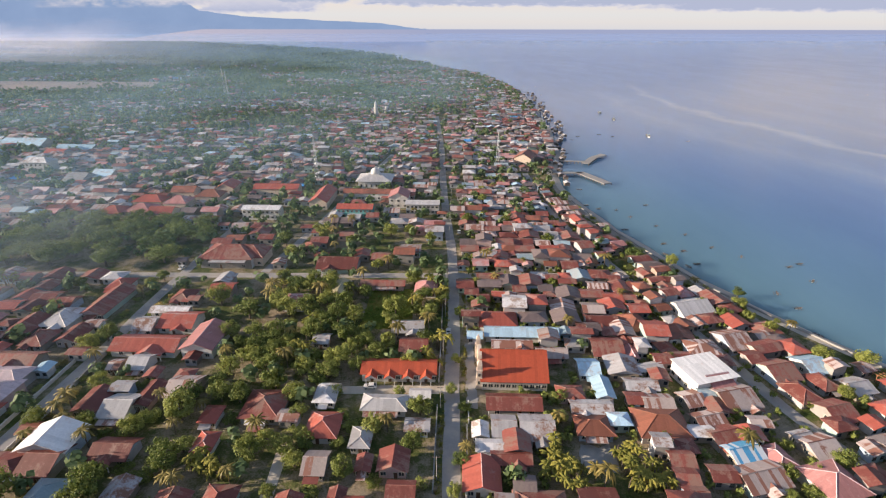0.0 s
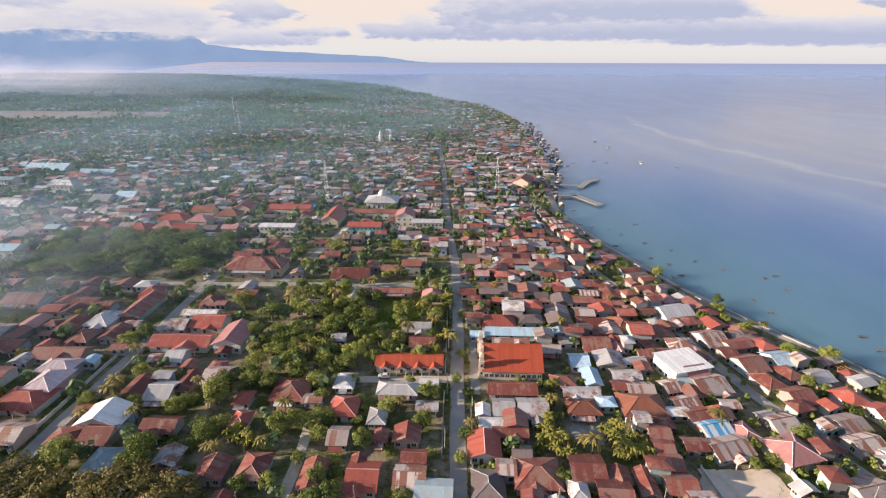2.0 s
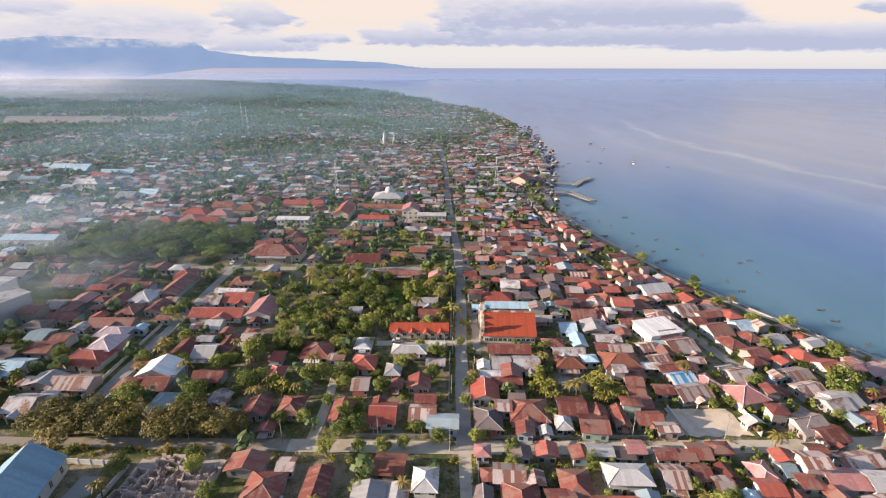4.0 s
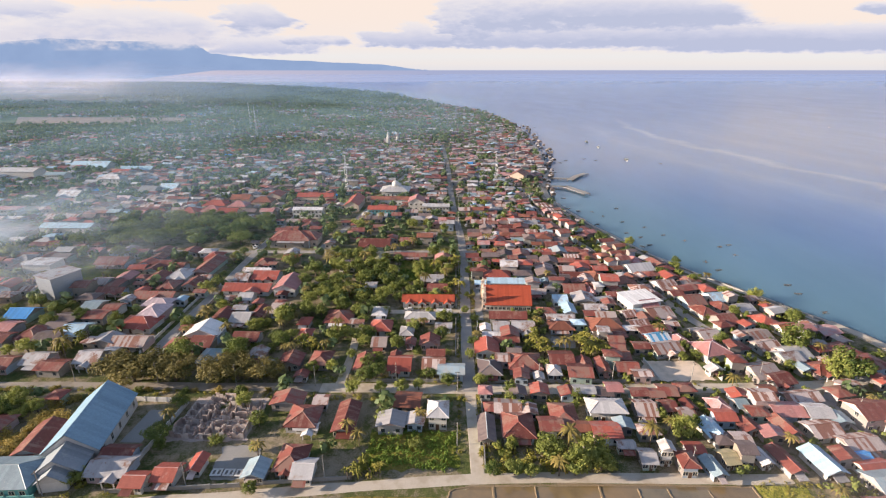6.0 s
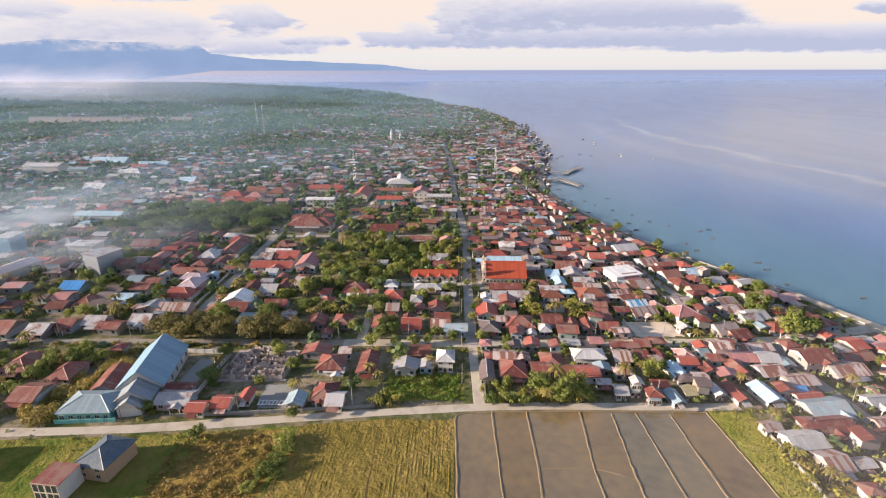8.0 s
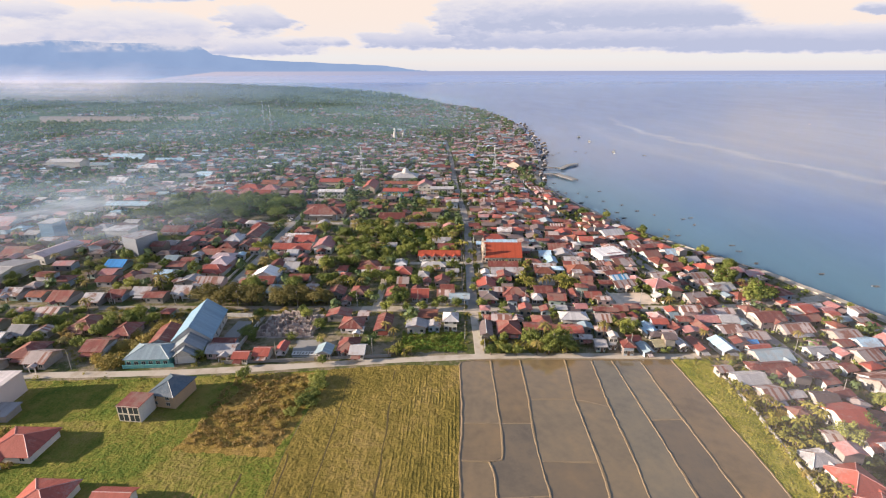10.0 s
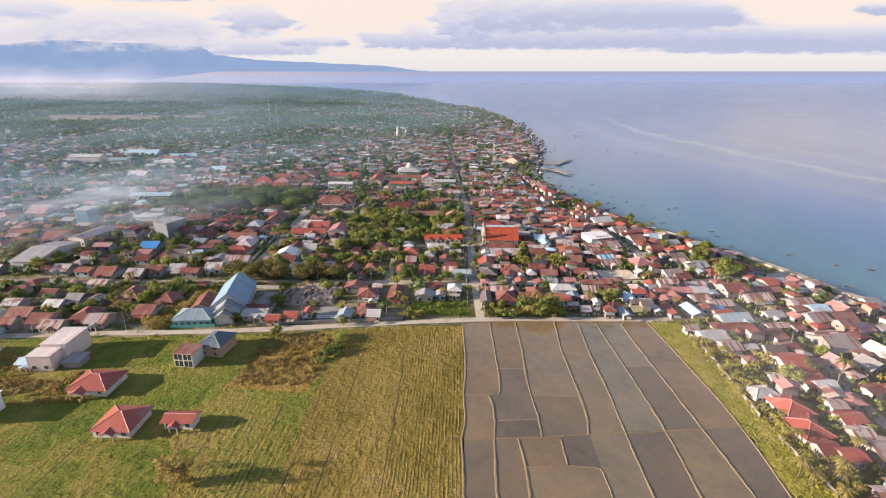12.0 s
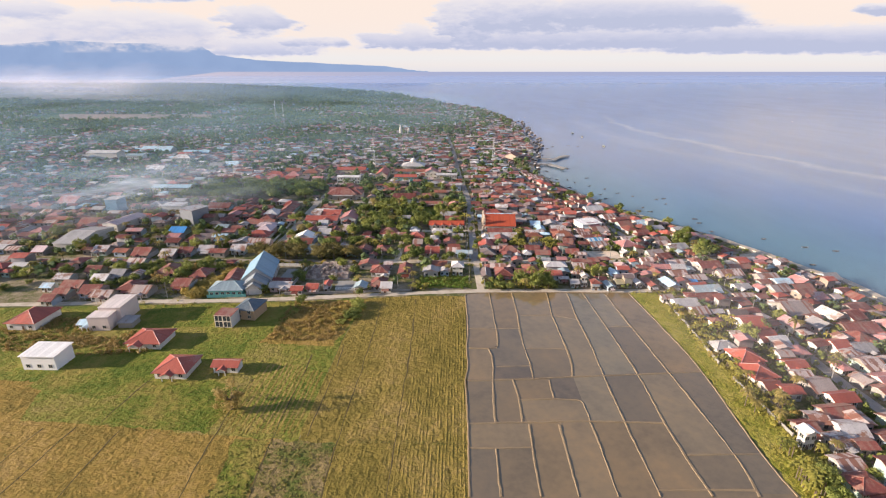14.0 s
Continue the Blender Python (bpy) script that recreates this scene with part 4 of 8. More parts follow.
mosque(-60, 322)
for mx, my, mh in ((-109, 634, 20), (-96, 640, 13)):
    ob = thing("minaret", mx, my, 0, 0, "slender white minaret with a pointed top", "minaret")
    s = Shape()
    s.beam((0, 0, -0.2), (0, 0, mh * 0.55), 3.2, 0, 8, 2.4)
    s.beam((0, 0, mh * 0.55), (0, 0, mh * 0.58), 3.2, 0, 8)
    s.beam((0, 0, mh * 0.58), (0, 0, mh * 0.8), 2.0, 0, 8, 1.7)
    part("shaft", s.mesh("shaft", WHITEWALL), ob)
    s = Shape()
    s.beam((0, 0, mh * 0.8), (0, 0, mh), 1.9, 0, 8, 0.05)
    part("spire", s.mesh("spire", WHITEWALL), ob)
    PLANS.append((mx, my, 4))

# ---- houses along the streets ----
house(95.4, -120.9, 8.4, 7.5, 9, 3, "H", "rust")
house(96.1, -113.6, 7.5, 6.2, 9, 3, "X", "stripe")
house(90.4, -105.3, 4.5, 3.8, 9, 6, "Y", "white")
house(100.5, -104.8, 8.2, 7.4, 9, 3, "X", "zinc")
house(116.5, -103.6, 9.7, 7.8, 9, 3, "X", "rust")
house(94.2, -99.1, 6.5, 6.5, 9, 3, "X", "rust")
house(125.8, -92.3, 9.7, 8, 9, 3, "X", "stripe")
house(108.8, -91.5, 11.3, 7, 9, 3, "X", "rust")
house(115.2, -84.2, 9.3, 6.8, 9, 3, "X", "red")
house(96.1, -78.1, 6.4, 6.4, 9, 3, "X", "rust")
house(111.8, -77.6, 8.5, 9.9, 9, 3, "X", "stripe")
house(137.4, -74.9, 8.6, 10.8, 9, 3, "X", "pink")
house(-111.9, -72.1, 12.6, 12.5, 0, 3, "H", "red")
house(110.3, -71.8, 6.6, 7.1, 9, 3, "X", "stripe")
house(-94, -71, 10.1, 6, 0, 3, "X", "red")
house(96.7, -69.4, 10.1, 10.6, 9, 3, "H", "red")
house(127.4, -65.7, 4.9, 6.5, 9, 3, "H", "pink")
house(112.5, -64.4, 8.3, 6.5, 9, 3, "X", "red")
house(139.8, -63.4, 8.4, 10.2, 9, 3, "X", "stripe")
house(97.7, -59.1, 10.3, 10.5, 9, 3, "H", "red")
house(-133.4, -52.5, 14.5, 12.6, 0, 3, "H", "red")
house(145.3, -52, 9, 7.8, 9, 3, "X", "zinc")
house(93, -51.8, 9.2, 6.6, 9, 3, "H", "white")
house(137.7, -50.6, 7.3, 9.3, 9, 3, "X", "red")
house(115.9, -47.8, 7.8, 8.1, 9, 3, "X", "white")
house(113.3, -44.1, 8, 10.1, 9, 3, "X", "red")
house(-167.8, -40.3, 7.5, 5.9, 0, 2, "X", "sky")
house(-194, -37.4, 13.4, 16.1, 0, 3.4, "H", "red")
house(155.6, -36.3, 15.6, 10.8, 9, 3, "X", "rust")
house(111.9, -35.7, 10.4, 12.7, 9, 4, "X", "red")
house(104.7, -22.6, 5.8, 4.4, 9, 3, "X", "zinc")
house(97.1, -22.3, 7.4, 8.6, 9, 3, "X", "stripe")
house(-200.1, -18.8, 6.6, 8.5, 0, 3, "X", "rust")
house(140.1, -18.5, 13.6, 15, 9, 3, "X", "stripe")
house(-181.1, -15.8, 10.1, 8.3, 0, 3, "X", "stripe")
house(94.4, -13.8, 11.4, 8.4, 9, 3, "X", "white")
house(139.9, -13.8, 12, 10.2, 9, 3, "X", "stripe")
house(-200.1, -12.2, 7.8, 8.5, 0, 3, "X", "rust")
house(-187.8, -8.3, 9.8, 11.1, 0, 3, "X", "rust")
house(88.3, -8.2, 5.8, 4.9, 9, 3, "X", "stripe")
house(-163.5, -7.8, 9.4, 10.5, 0, 3, "X", "stripe")
house(107.2, -7.1, 11.6, 8.5, 9, 3, "X", "rust")
house(-213.2, -4.5, 6.1, 6.4, 0, 3, "X", "sky")
house(-88.8, -4.4, 6.4, 6.1, 0, 3, "X", "red")
house(125.2, -4.1, 10.4, 5, 9, 3, "X", "stripe")
house(-201, -2.9, 10.5, 10.9, 0, 3, "X", "rust")
house(-172.3, -2.9, 10, 12.2, 0, 3, "H", "rust")
house(-81.8, -1.7, 6.4, 7, 0, 3, "X", "red")
house(-98.1, 0.1, 11.4, 8.6, 0, 3, "X", "zinc")
house(-58.5, 0.2, 6.5, 6.9, 0, 3, "Y", "teal")
house(-45.6, 0.8, 6.1, 8, 0, 3, "X", "white")
house(-147.9, 1.3, 9.1, 11.1, 0, 3, "X", "rust")
house(110.5, 1.5, 14.2, 9.9, 9, 3, "X", "teal")
house(-75.5, 2, 4.2, 6.8, 0, 3, "Y", "red")
house(157, 2.8, 10.1, 12.6, 9, 3, "X", "rust")
house(-50.1, 4.7, 8.4, 10.7, 0, 3, "H", "rust")
house(-99.5, 5.3, 9.5, 6.1, 0, 3, "X", "rust")
house(65.4, 5.6, 4.5, 7.7, 9, 3, "Y", "teal")
house(130.1, 5.6, 8.4, 6.4, 9, 3, "X", "white")
house(58.5, 6.2, 5.1, 6.8, 0, 4, "H", "rust")
house(-193.7, 6.2, 8.3, 8.8, 0, 3, "X", "white")
house(109, 6.9, 9.3, 5.2, 9, 3, "X", "red")
house(-213.9, 7.1, 8.8, 8.2, 0, 3, "X", "zinc")
house(48.5, 8.4, 4.8, 6.5, 0, 3, "X", "zinc")
house(96.6, 8.6, 6.9, 10.7, 9, 3, "Y", "sky")
house(53.6, 8.9, 3.8, 4, 0, 6, "Y", "white")
house(86.6, 8.9, 5, 10.8, 9, 3, "Y", "rust")
house(71, 9.1, 4.6, 6.2, 9, 3, "X", "yellow")
house(80.6, 9.7, 4, 6.9, 9, 3, "Y", "white")
house(-126.2, 10.1, 8.6, 14.6, 10, 3, "Y", "rust")
house(108.8, 10.9, 4.4, 4, 9, 3, "X", "blue")
house(152.6, 11, 8.8, 11.1, 9, 3, "X", "sky")
house(-188, 12, 7.8, 9.9, 0, 3, "X", "zinc")
house(44, 13, 5.4, 4, 0, 3, "X", "zinc")
house(-145.4, 14.3, 9.4, 11.8, 0, 3, "H", "rust")
house(112, 16.3, 11.1, 7.6, 9, 3, "X", "stripe")
house(-204.7, 17.3, 8.4, 8.8, 0, 3, "X", "rust")
house(148.8, 17.4, 10.9, 11.5, 9, 3, "X", "stripe")
house(-50.2, 18.5, 7.7, 4, 0, 2, "X", "white")
house(4.4, 18.5, 5.4, 11.9, 0, 3, "Y", "dark")
house(177.8, 18.7, 8.2, 10.4, 9, 3, "X", "zinc")
house(-165.1, 19.4, 11.4, 14.1, 0, 3, "H", "rust")
house(13.9, 20.4, 10.1, 12.1, 0, 3, "H", "rust")
house(-224.4, 20.8, 10.1, 9, 0, 3, "X", "rust")
house(72.1, 21.1, 6.1, 8.5, 9, 3, "Y", "sky")
house(105.1, 21.8, 9.9, 8, 9, 3, "X", "stripe")
house(-38.7, 22.3, 7.1, 14.4, 0, 3, "Y", "rust")
house(-52.1, 22.4, 10.1, 10.9, 0, 3, "H", "rust")
house(83.9, 22.7, 6.5, 5.9, 9, 3, "Y", "rust")
house(94.8, 22.8, 5.8, 9.3, 9, 3, "Y", "rust")
house(132.6, 23.2, 13.5, 9.2, 9, 3, "X", "stripe")
house(-10.4, 24.1, 6.8, 8.5, 0, 5, "H", "white")
house(28.7, 26, 8.5, 10.8, 0, 3, "H", "rust")
house(-188.7, 28.6, 9.8, 10.8, 0, 3, "X", "stripe")
house(42.6, 28.8, 12.2, 7.8, 0, 4, "H", "white")
house(55.1, 29.8, 6.8, 8.9, 0, 3, "X", "stripe")
house(121.1, 31, 12.3, 10.3, 9, 5, "X", "rust")
house(63.1, 31.5, 4.8, 6.4, 9, 3, "X", "rust")
house(70.1, 32.3, 3.9, 5.6, 9, 3, "Y", "rust")
house(79.8, 32.4, 6.2, 8, 9, 3, "H", "pink")
house(142.8, 32.4, 13, 7.4, 9, 3, "X", "rust")
house(87, 33.7, 4.3, 5.9, 9, 3, "X", "teal")
house(108.7, 37.7, 12.7, 6.8, 9, 3, "X", "stripe")
house(-179.5, 42.7, 8.9, 11.2, 0, 3, "X", "zinc")
house(-194.3, 43.1, 10.3, 12.9, 0, 3, "X", "rust")
house(153.5, 44.2, 8.8, 6.6, 9, 3, "X", "zinc")
house(-59.6, 44.7, 4.9, 4, 0, 3, "Y", "rust")
house(23.9, 45.9, 3.9, 4, 0, 3, "Y", "white")
house(103, 46.3, 8.5, 8.8, 15, 3, "X", "rust")
house(-258.5, 47.3, 7.4, 9.6, 0, 3, "X", "lilac")
house(-171, 48.6, 8.3, 9.4, 0, 3, "X", "rust")
house(-222.5, 49, 9.4, 10.4, 0, 3, "X", "zinc")
house(30, 50.3, 5.4, 7.2, 0, 3, "H", "white")
house(103.7, 51, 10.3, 10.1, 15, 3, "X", "stripe")
house(7.2, 51.3, 8.8, 10.7, 0, 3, "H", "dark")
house(-160.4, 51.6, 9.4, 9.6, 0, 3, "X", "zinc")
house(-79.1, 52.5, 8.8, 4, 0, 3, "X", "rust")
house(-38.9, 53, 6.7, 10.9, 0, 3, "Y", "rust")
house(-25.5, 53, 8.7, 10.8, 0, 3, "X", "red")
house(-13.2, 53.1, 8.6, 8.7, 0, 3, "X", "stripe")
house(56.8, 53.3, 8.3, 7.4, 0, 3, "X", "rust")
house(88.3, 53.4, 6.2, 3.8, 15, 3, "Y", "white")
house(-141.4, 53.5, 9.3, 10.5, 0, 3, "X", "zinc")
house(48.2, 53.6, 5, 9.8, 0, 3, "Y", "rust")
house(-66.3, 54.1, 8.6, 8.5, 0, 3, "Y", "rust")
house(127, 55, 9.3, 8, 15, 3, "H", "rust")
house(-55.4, 55.4, 8, 10.2, 0, 3, "H", "rust")
house(41.8, 55.5, 6.2, 6.2, 0, 3, "Y", "rust")
house(-97.5, 55.6, 8.2, 10.4, 0, 3, "H", "teal")
house(20.2, 55.7, 12.7, 11.6, 0, 3, "H", "rust")
house(-80.3, 57.8, 7.1, 7.6, 0, 3, "Y", "zinc")
house(-136.7, 58.2, 5.6, 5.1, 0, 3, "X", "white")
house(-27.8, 58.5, 4.4, 4.2, 0, 3, "Y", "rust")
house(-12.8, 60.6, 7.2, 5.4, 0, 3, "X", "rust")
house(57.5, 61.2, 5.8, 7.6, 0, 3, "X", "rust")
house(119.7, 62.7, 8.4, 9.1, 15, 3, "X", "zinc")
house(6.8, 65.5, 9.6, 10.4, 0, 3, "Y", "red")
house(-133.8, 65.2, 14.3, 9.6, 0, 3, "X", "stripe")
house(123.3, 65.3, 10.2, 10.5, 15, 3, "X", "white")
house(92.7, 66.2, 11.4, 11.1, 15, 3.5, "H", "pink")
house(-104.9, 66.3, 9, 11.3, 0, 3, "X", "rust")
house(75.9, 67.6, 12.1, 9, 15, 3, "X", "stripe")
house(-35.3, 67.8, 6.2, 8.2, 0, 3, "X", "stripe")
house(-23.1, 68.1, 4.3, 5.8, 0, 3, "Y", "rust")
house(-15.6, 69.2, 8.2, 7.5, 0, 3, "Y", "rust")
house(-89.4, 70.5, 10.8, 8.3, 0, 3, "X", "rust")
house(116, 70.5, 9.8, 8.2, 15, 3, "X", "stripe")
house(-178.2, 71, 9.3, 11.7, 0, 3, "H", "rust")
house(14.7, 71.2, 10.7, 5.2, 0, 3, "X", "rust")
house(58.1, 72.1, 6.5, 8.5, 0, 3, "X", "rust")
house(-107.3, 72.4, 14.1, 10.2, 0, 4, "Y", "bright")
house(-162.4, 73.6, 9.4, 11.8, 0, 3, "X", "sky")
house(-66.7, 73.8, 5.7, 7.5, 0, 3, "H", "red")
house(83.9, 74.1, 6.7, 8.6, 15, 3, "H", "pink")
house(9.3, 75.2, 7.6, 4.7, 0, 3, "X", "white")
house(75.7, 75.5, 9.2, 7.7, 15, 3, "X", "sheets")
house(-25.4, 76.8, 6, 7.9, 0, 3, "H", "zinc")
house(97, 78.2, 8.8, 8.8, 15, 3, "X", "stripe")
house(117.4, 78.9, 9.4, 8.8, 15, 3, "X", "stripe")
house(7, 80.8, 4.8, 5.9, 0, 3, "Y", "white")
house(-140.4, 81, 15.7, 12, 0, 3, "H", "red")
house(-36.7, 81.2, 9.5, 10.3, 0, 3, "H", "red")
house(73.5, 81.4, 8.6, 7.6, 15, 3, "X", "rust")
house(94.6, 82, 6.2, 3.8, 15, 3, "X", "zinc")
house(-10.5, 82.1, 7.2, 5.4, 0, 3, "X", "zinc")
house(22.7, 82.2, 9.7, 10.6, 0, 3, "X", "zinc")
house(13.6, 82.5, 7.1, 8.8, 0, 3, "X", "zinc")
house(-56.6, 83.1, 5.8, 4, 0, 2, "X", "white")
house(38.8, 83.7, 10.6, 8.4, 0, 3, "H", "orange")
house(-70, 84.2, 5.5, 7.3, 0, 3, "H", "red")
house(131.9, 84.5, 7.7, 9.8, 15, 3, "X", "red")
house(57.9, 85.2, 14.5, 12, 0, 3, "H", "orange")
house(-288.6, 85.2, 12.5, 15.4, 0, 3, "H", "pink")
house(-98.2, 86.6, 8.6, 10.8, 0, 3, "X", "white")
house(-196.7, 87.4, 11, 11.3, 0, 3, "X", "blue")
house(72.1, 87.5, 9, 6.5, 15, 3, "X", "stripe")
house(-107.7, 88.8, 7.8, 11, 0, 3, "Y", "rust")
house(-56, 88.9, 12.2, 12.6, 0, 3, "H", "rust")
house(-138.7, 89.3, 10.6, 13.1, 0, 4, "H", "lilac")
house(-20.9, 90.8, 13.8, 7.3, 0, 3, "H", "white")
house(39.8, 90.9, 12.3, 6.6, 0, 3, "X", "zinc")
house(110.6, 91.9, 8.8, 9.9, 15, 3, "X", "rust")
house(-92.9, 92.3, 5.6, 11.7, 0, 3, "Y", "rust")
house(17.3, 92.3, 16.5, 7.6, 0, 3, "X", "rust")
house(127.6, 92.3, 8.5, 9.6, 15, 3, "H", "red")
house(60, 93.8, 9, 7.7, 0, 3, "X", "stripe")
house(-39.1, 94.6, 7, 9.1, 0, 3, "H", "white")
house(-10.7, 95.1, 6.7, 4.6, 0, 3, "X", "white")
house(-83.7, 95.8, 8.8, 11.1, 0, 3, "X", "stripe")
house(70.8, 95.9, 6.6, 7.3, 15, 3, "X", "stripe")
house(83.8, 97.4, 11.5, 12.6, 15, 3, "X", "stripe")
house(34.9, 97.5, 8.4, 6.3, 0, 3, "H", "rust")
house(-141.6, 97.8, 12.7, 8.8, 0, 4, "H", "lilac")
house(45.4, 99.7, 6.1, 10, 0, 3, "Y", "sky")
house(105.6, 100.3, 8, 10.1, 15, 3, "H", "rust")
house(57.7, 101.9, 10.3, 6.3, 0, 3, "X", "zinc")
house(124.7, 103.6, 8, 8.3, 15, 3, "X", "zinc")
house(81.4, 103.8, 8.2, 8.7, 15, 4, "X", "pink")
house(-269.4, 105.3, 13.2, 13.3, 0, 3, "X", "rust")
house(115.5, 105.5, 6.9, 8.9, 15, 3, "H", "rust")
house(-111.8, 105.8, 4.3, 6, 0, 3, "X", "stripe")
house(-148.5, 107.4, 19.4, 9.3, 0, 3, "X", "rust")
house(-104.6, 107.6, 7, 9, 0, 3, "X", "white")
house(43.1, 110, 7.2, 9.3, 0, 3, "X", "sky")
house(104.4, 110.6, 9.8, 12, 15, 3, "X", "rust")
house(63.2, 111.2, 9.5, 4.4, 15, 3, "X", "white")
house(-173.6, 112.8, 13.7, 7, 0, 3, "X", "rust")
house(117.1, 114.2, 8.3, 10.5, 15, 3, "X", "sky")
house(32.5, 117.5, 10.9, 6.6, 0, 3, "X", "stripe")
house(19.5, 122.2, 14.5, 5.6, 0, 3, "X", "stripe")
house(-108.1, 118.2, 23.6, 10.5, 0, 3, "X", "red")
house(60.2, 119, 3.4, 7.6, 0, 3, "Y", "pink")
house(-149.1, 120.1, 9.3, 10.8, 0, 3, "H", "rust")
house(-14.8, 120.6, 10.1, 8.9, 0, 3, "X", "rust")
house(-88.9, 121.1, 12, 16.5, 0, 4, "Y", "pink")
house(52.1, 121.9, 10.9, 12.2, 0, 3, "X", "rust")
house(73.1, 122.3, 6.4, 8.4, 15, 3, "H", "rust")
house(-138.3, 122.8, 8.8, 10.6, 0, 3, "Y", "rust")
house(-47.9, 123.1, 6.1, 6.9, 0, 3, "X", "zinc")
house(95.5, 126.5, 10.1, 12.4, 15, 3, "X", "stripe")
house(6.6, 127.5, 5.7, 5.3, 0, 3, "X", "sky")
house(-160.2, 128.2, 10.5, 13, 0, 3, "Y", "rust")
house(23.6, 130.1, 27.2, 7.2, 0, 3, "X", "sky")
house(-115.8, 130.7, 7.9, 10.1, 0, 3, "X", "zinc")
house(-17.8, 132.1, 12.1, 9, 0, 3, "X", "zinc")
house(-104.6, 133.7, 13.7, 12.2, 0, 3, "X", "red")
house(-150.5, 134.1, 11.4, 14.1, 0, 3, "H", "white")
house(114.4, 135.8, 9.4, 8.7, 15, 3, "H", "rust")
house(15.7, 138.5, 14.8, 11.3, 0, 3, "H", "red")
house(54.7, 138.6, 12.1, 8.7, 0, 3, "X", "rust")
house(66.9, 138.7, 10.2, 12.7, 15, 3, "H", "orange")
house(-112.5, 141.1, 15.6, 5.8, 0, 3, "X", "white")
house(-65.5, 149.5, 9.4, 9.4, 0, 3.6, "H", "pink")
house(-157.4, 145.3, 7.3, 9.4, 0, 3, "X", "rust")
house(-141.7, 147.2, 10.6, 23.2, 0, 3, "Y", "rust")
house(87.5, 148.7, 14.7, 13.1, 15, 3, "X", "white")
house(-343.3, 150.4, 15.9, 19.3, 0, 3, "H", "pink")
house(-197.9, 151.2, 17.9, 11.7, 0, 3, "X", "rust")
house(-113, 152.5, 8.6, 10.9, 0, 3, "H", "rust")
house(-145.8, 161.9, 9.1, 10.5, 0, 3, "H", "red")
house(-326.9, 163.5, 15.6, 19, 0, 3, "X", "pink")
house(-49.5, 160.5, 6.8, 12.5, 0, 3.4, "Y", "yellow")
house(95.2, 163.9, 7.6, 9.7, 15, 3, "H", "pink")
house(-13.2, 164, 9.9, 11.9, 0, 3, "H", "pink")
house(-32.3, 166.4, 19.6, 5.9, 0, 3, "X", "rust")
house(-55.4, 184.7, 19.3, 13.9, 0, 3, "X", "rust")
house(-109.4, 192.1, 25.9, 18.6, 0, 5, "H", "rust")
house(-282.2, 290.4, 11.6, 14.3, 0, 3, "X", "lilac")
house(-339.7, 306.7, 19.1, 16.6, 0, 3, "X", "white")
house(-280.8, 324.6, 15.4, 18.7, 0, 3, "X", "zinc")
house(-268.5, 336.2, 16, 17.9, 0, 3, "X", "sky")
house(-358.1, 404.9, 18.3, 17.1, 0, 3, "X", "red")
house(-353.8, 423.7, 34.8, 15.5, 0, 3, "X", "sky")
house(-414.8, 439.9, 41.8, 23, 0, 3, "X", "sky")

# ---- fields ----
def sheet(name, outline, z, mat, label, category, step=0):
    v = []
    for (x0, y0), (x1, y1) in zip(outline, outline[1:] + outline[:1]):
        n = 1 if name in ("paddy_water", "rice_field", "meadow", "hall_yard") else max(1, int(math.hypot(x1 - x0, y1 - y0) / 1.1))
        for k in range(n):
            x, y = x0 + (x1 - x0) * k / n, y0 + (y1 - y0) * k / n
            if n > 1:     # ragged, overgrown edges
                x += 1.1 * noise.noise(Vector((x * 0.35, y * 0.35, 1))) + 0.7 * noise.noise(Vector((x * 1.1, y * 1.1, 2)))
                y += 1.1 * noise.noise(Vector((x * 0.35, y * 0.35, 3))) + 0.7 * noise.noise(Vector((x * 1.1, y * 1.1, 4)))
            v.append((x, y, z))
    return tagged(new(name, mesh_of(name, v, [tuple(range(len(v)))], mat)), label, category, "", "structure")


sheet("bare_field", [(-900, 895), (-560, 895), (-640, 1065), (-1040, 1065)], 0.3, BAREEARTH, "bare pinkish earth field far behind the town", "field")
sheet("fallow_plot", [(-90, -52), (-60, -54), (-57.3, -40), (-57, -11), (-79, -13), (-86, -34)], 0.06, DRYFIELD, "fallow plot of dry brown weeds", "field")
SITES += [(23, 54, 61, 79), (-260, 90, -400, -1.5), (-7, 92, -400, 2.5), (62, 88, 47, 62), (-97, -60, -2, 36), (-37, -18, 134, 166), (-30, -4, 2, 20), (-230, -182, 128, 152), (-240, -135, 182, 236), (-107, -96, 0, 32),
          (4.5, 60, 3, 17), (-22, -3, 88, 104), (-1040, -570, 880, 1065), (3, 12, 90, 130), (-118, -62, 116, 136)]
sheet("paddy_water", [(-7, -260), (80, -260), (77.5, -124), (77, -107), (78.7, -66), (76.9, -33), (73.7, 0.7), (42.7, 0.4), (-0.6, -1.6), (-6.4, -5.2)], 0.03, MUDDY, "flooded brown rice paddies with still muddy water", "paddy")
sheet("rice_field", [(-57, -260), (-7, -260), (-6.6, -5.2), (-30, -5.5), (-54, -9), (-57, -50)], 0.05, RICE, "ripening yellow-green rice field planted in long rows", "field")
sheet("meadow", [(-250, -112), (-57.2, -112), (-57.2, -50), (-54.2, -9.4), (-105, -15.5), (-158, -19.5), (-206, -23.5), (-250, -27)], 0.04, MEADOW, "olive-green meadow with scattered houses", "grass")
sheet("weedy_plot", [(-65.2, -107.4), (-46, -108), (-43, -200), (-58, -200)], 0.058, WEEDY, "abandoned plot of grey-brown and green weeds", "field")
sheet("green_plot", [(-76, -107), (-65.8, -107.5), (-59, -200), (-66, -200)], 0.056, GRASS, "fresh green strip of weeds between ditches", "grass")
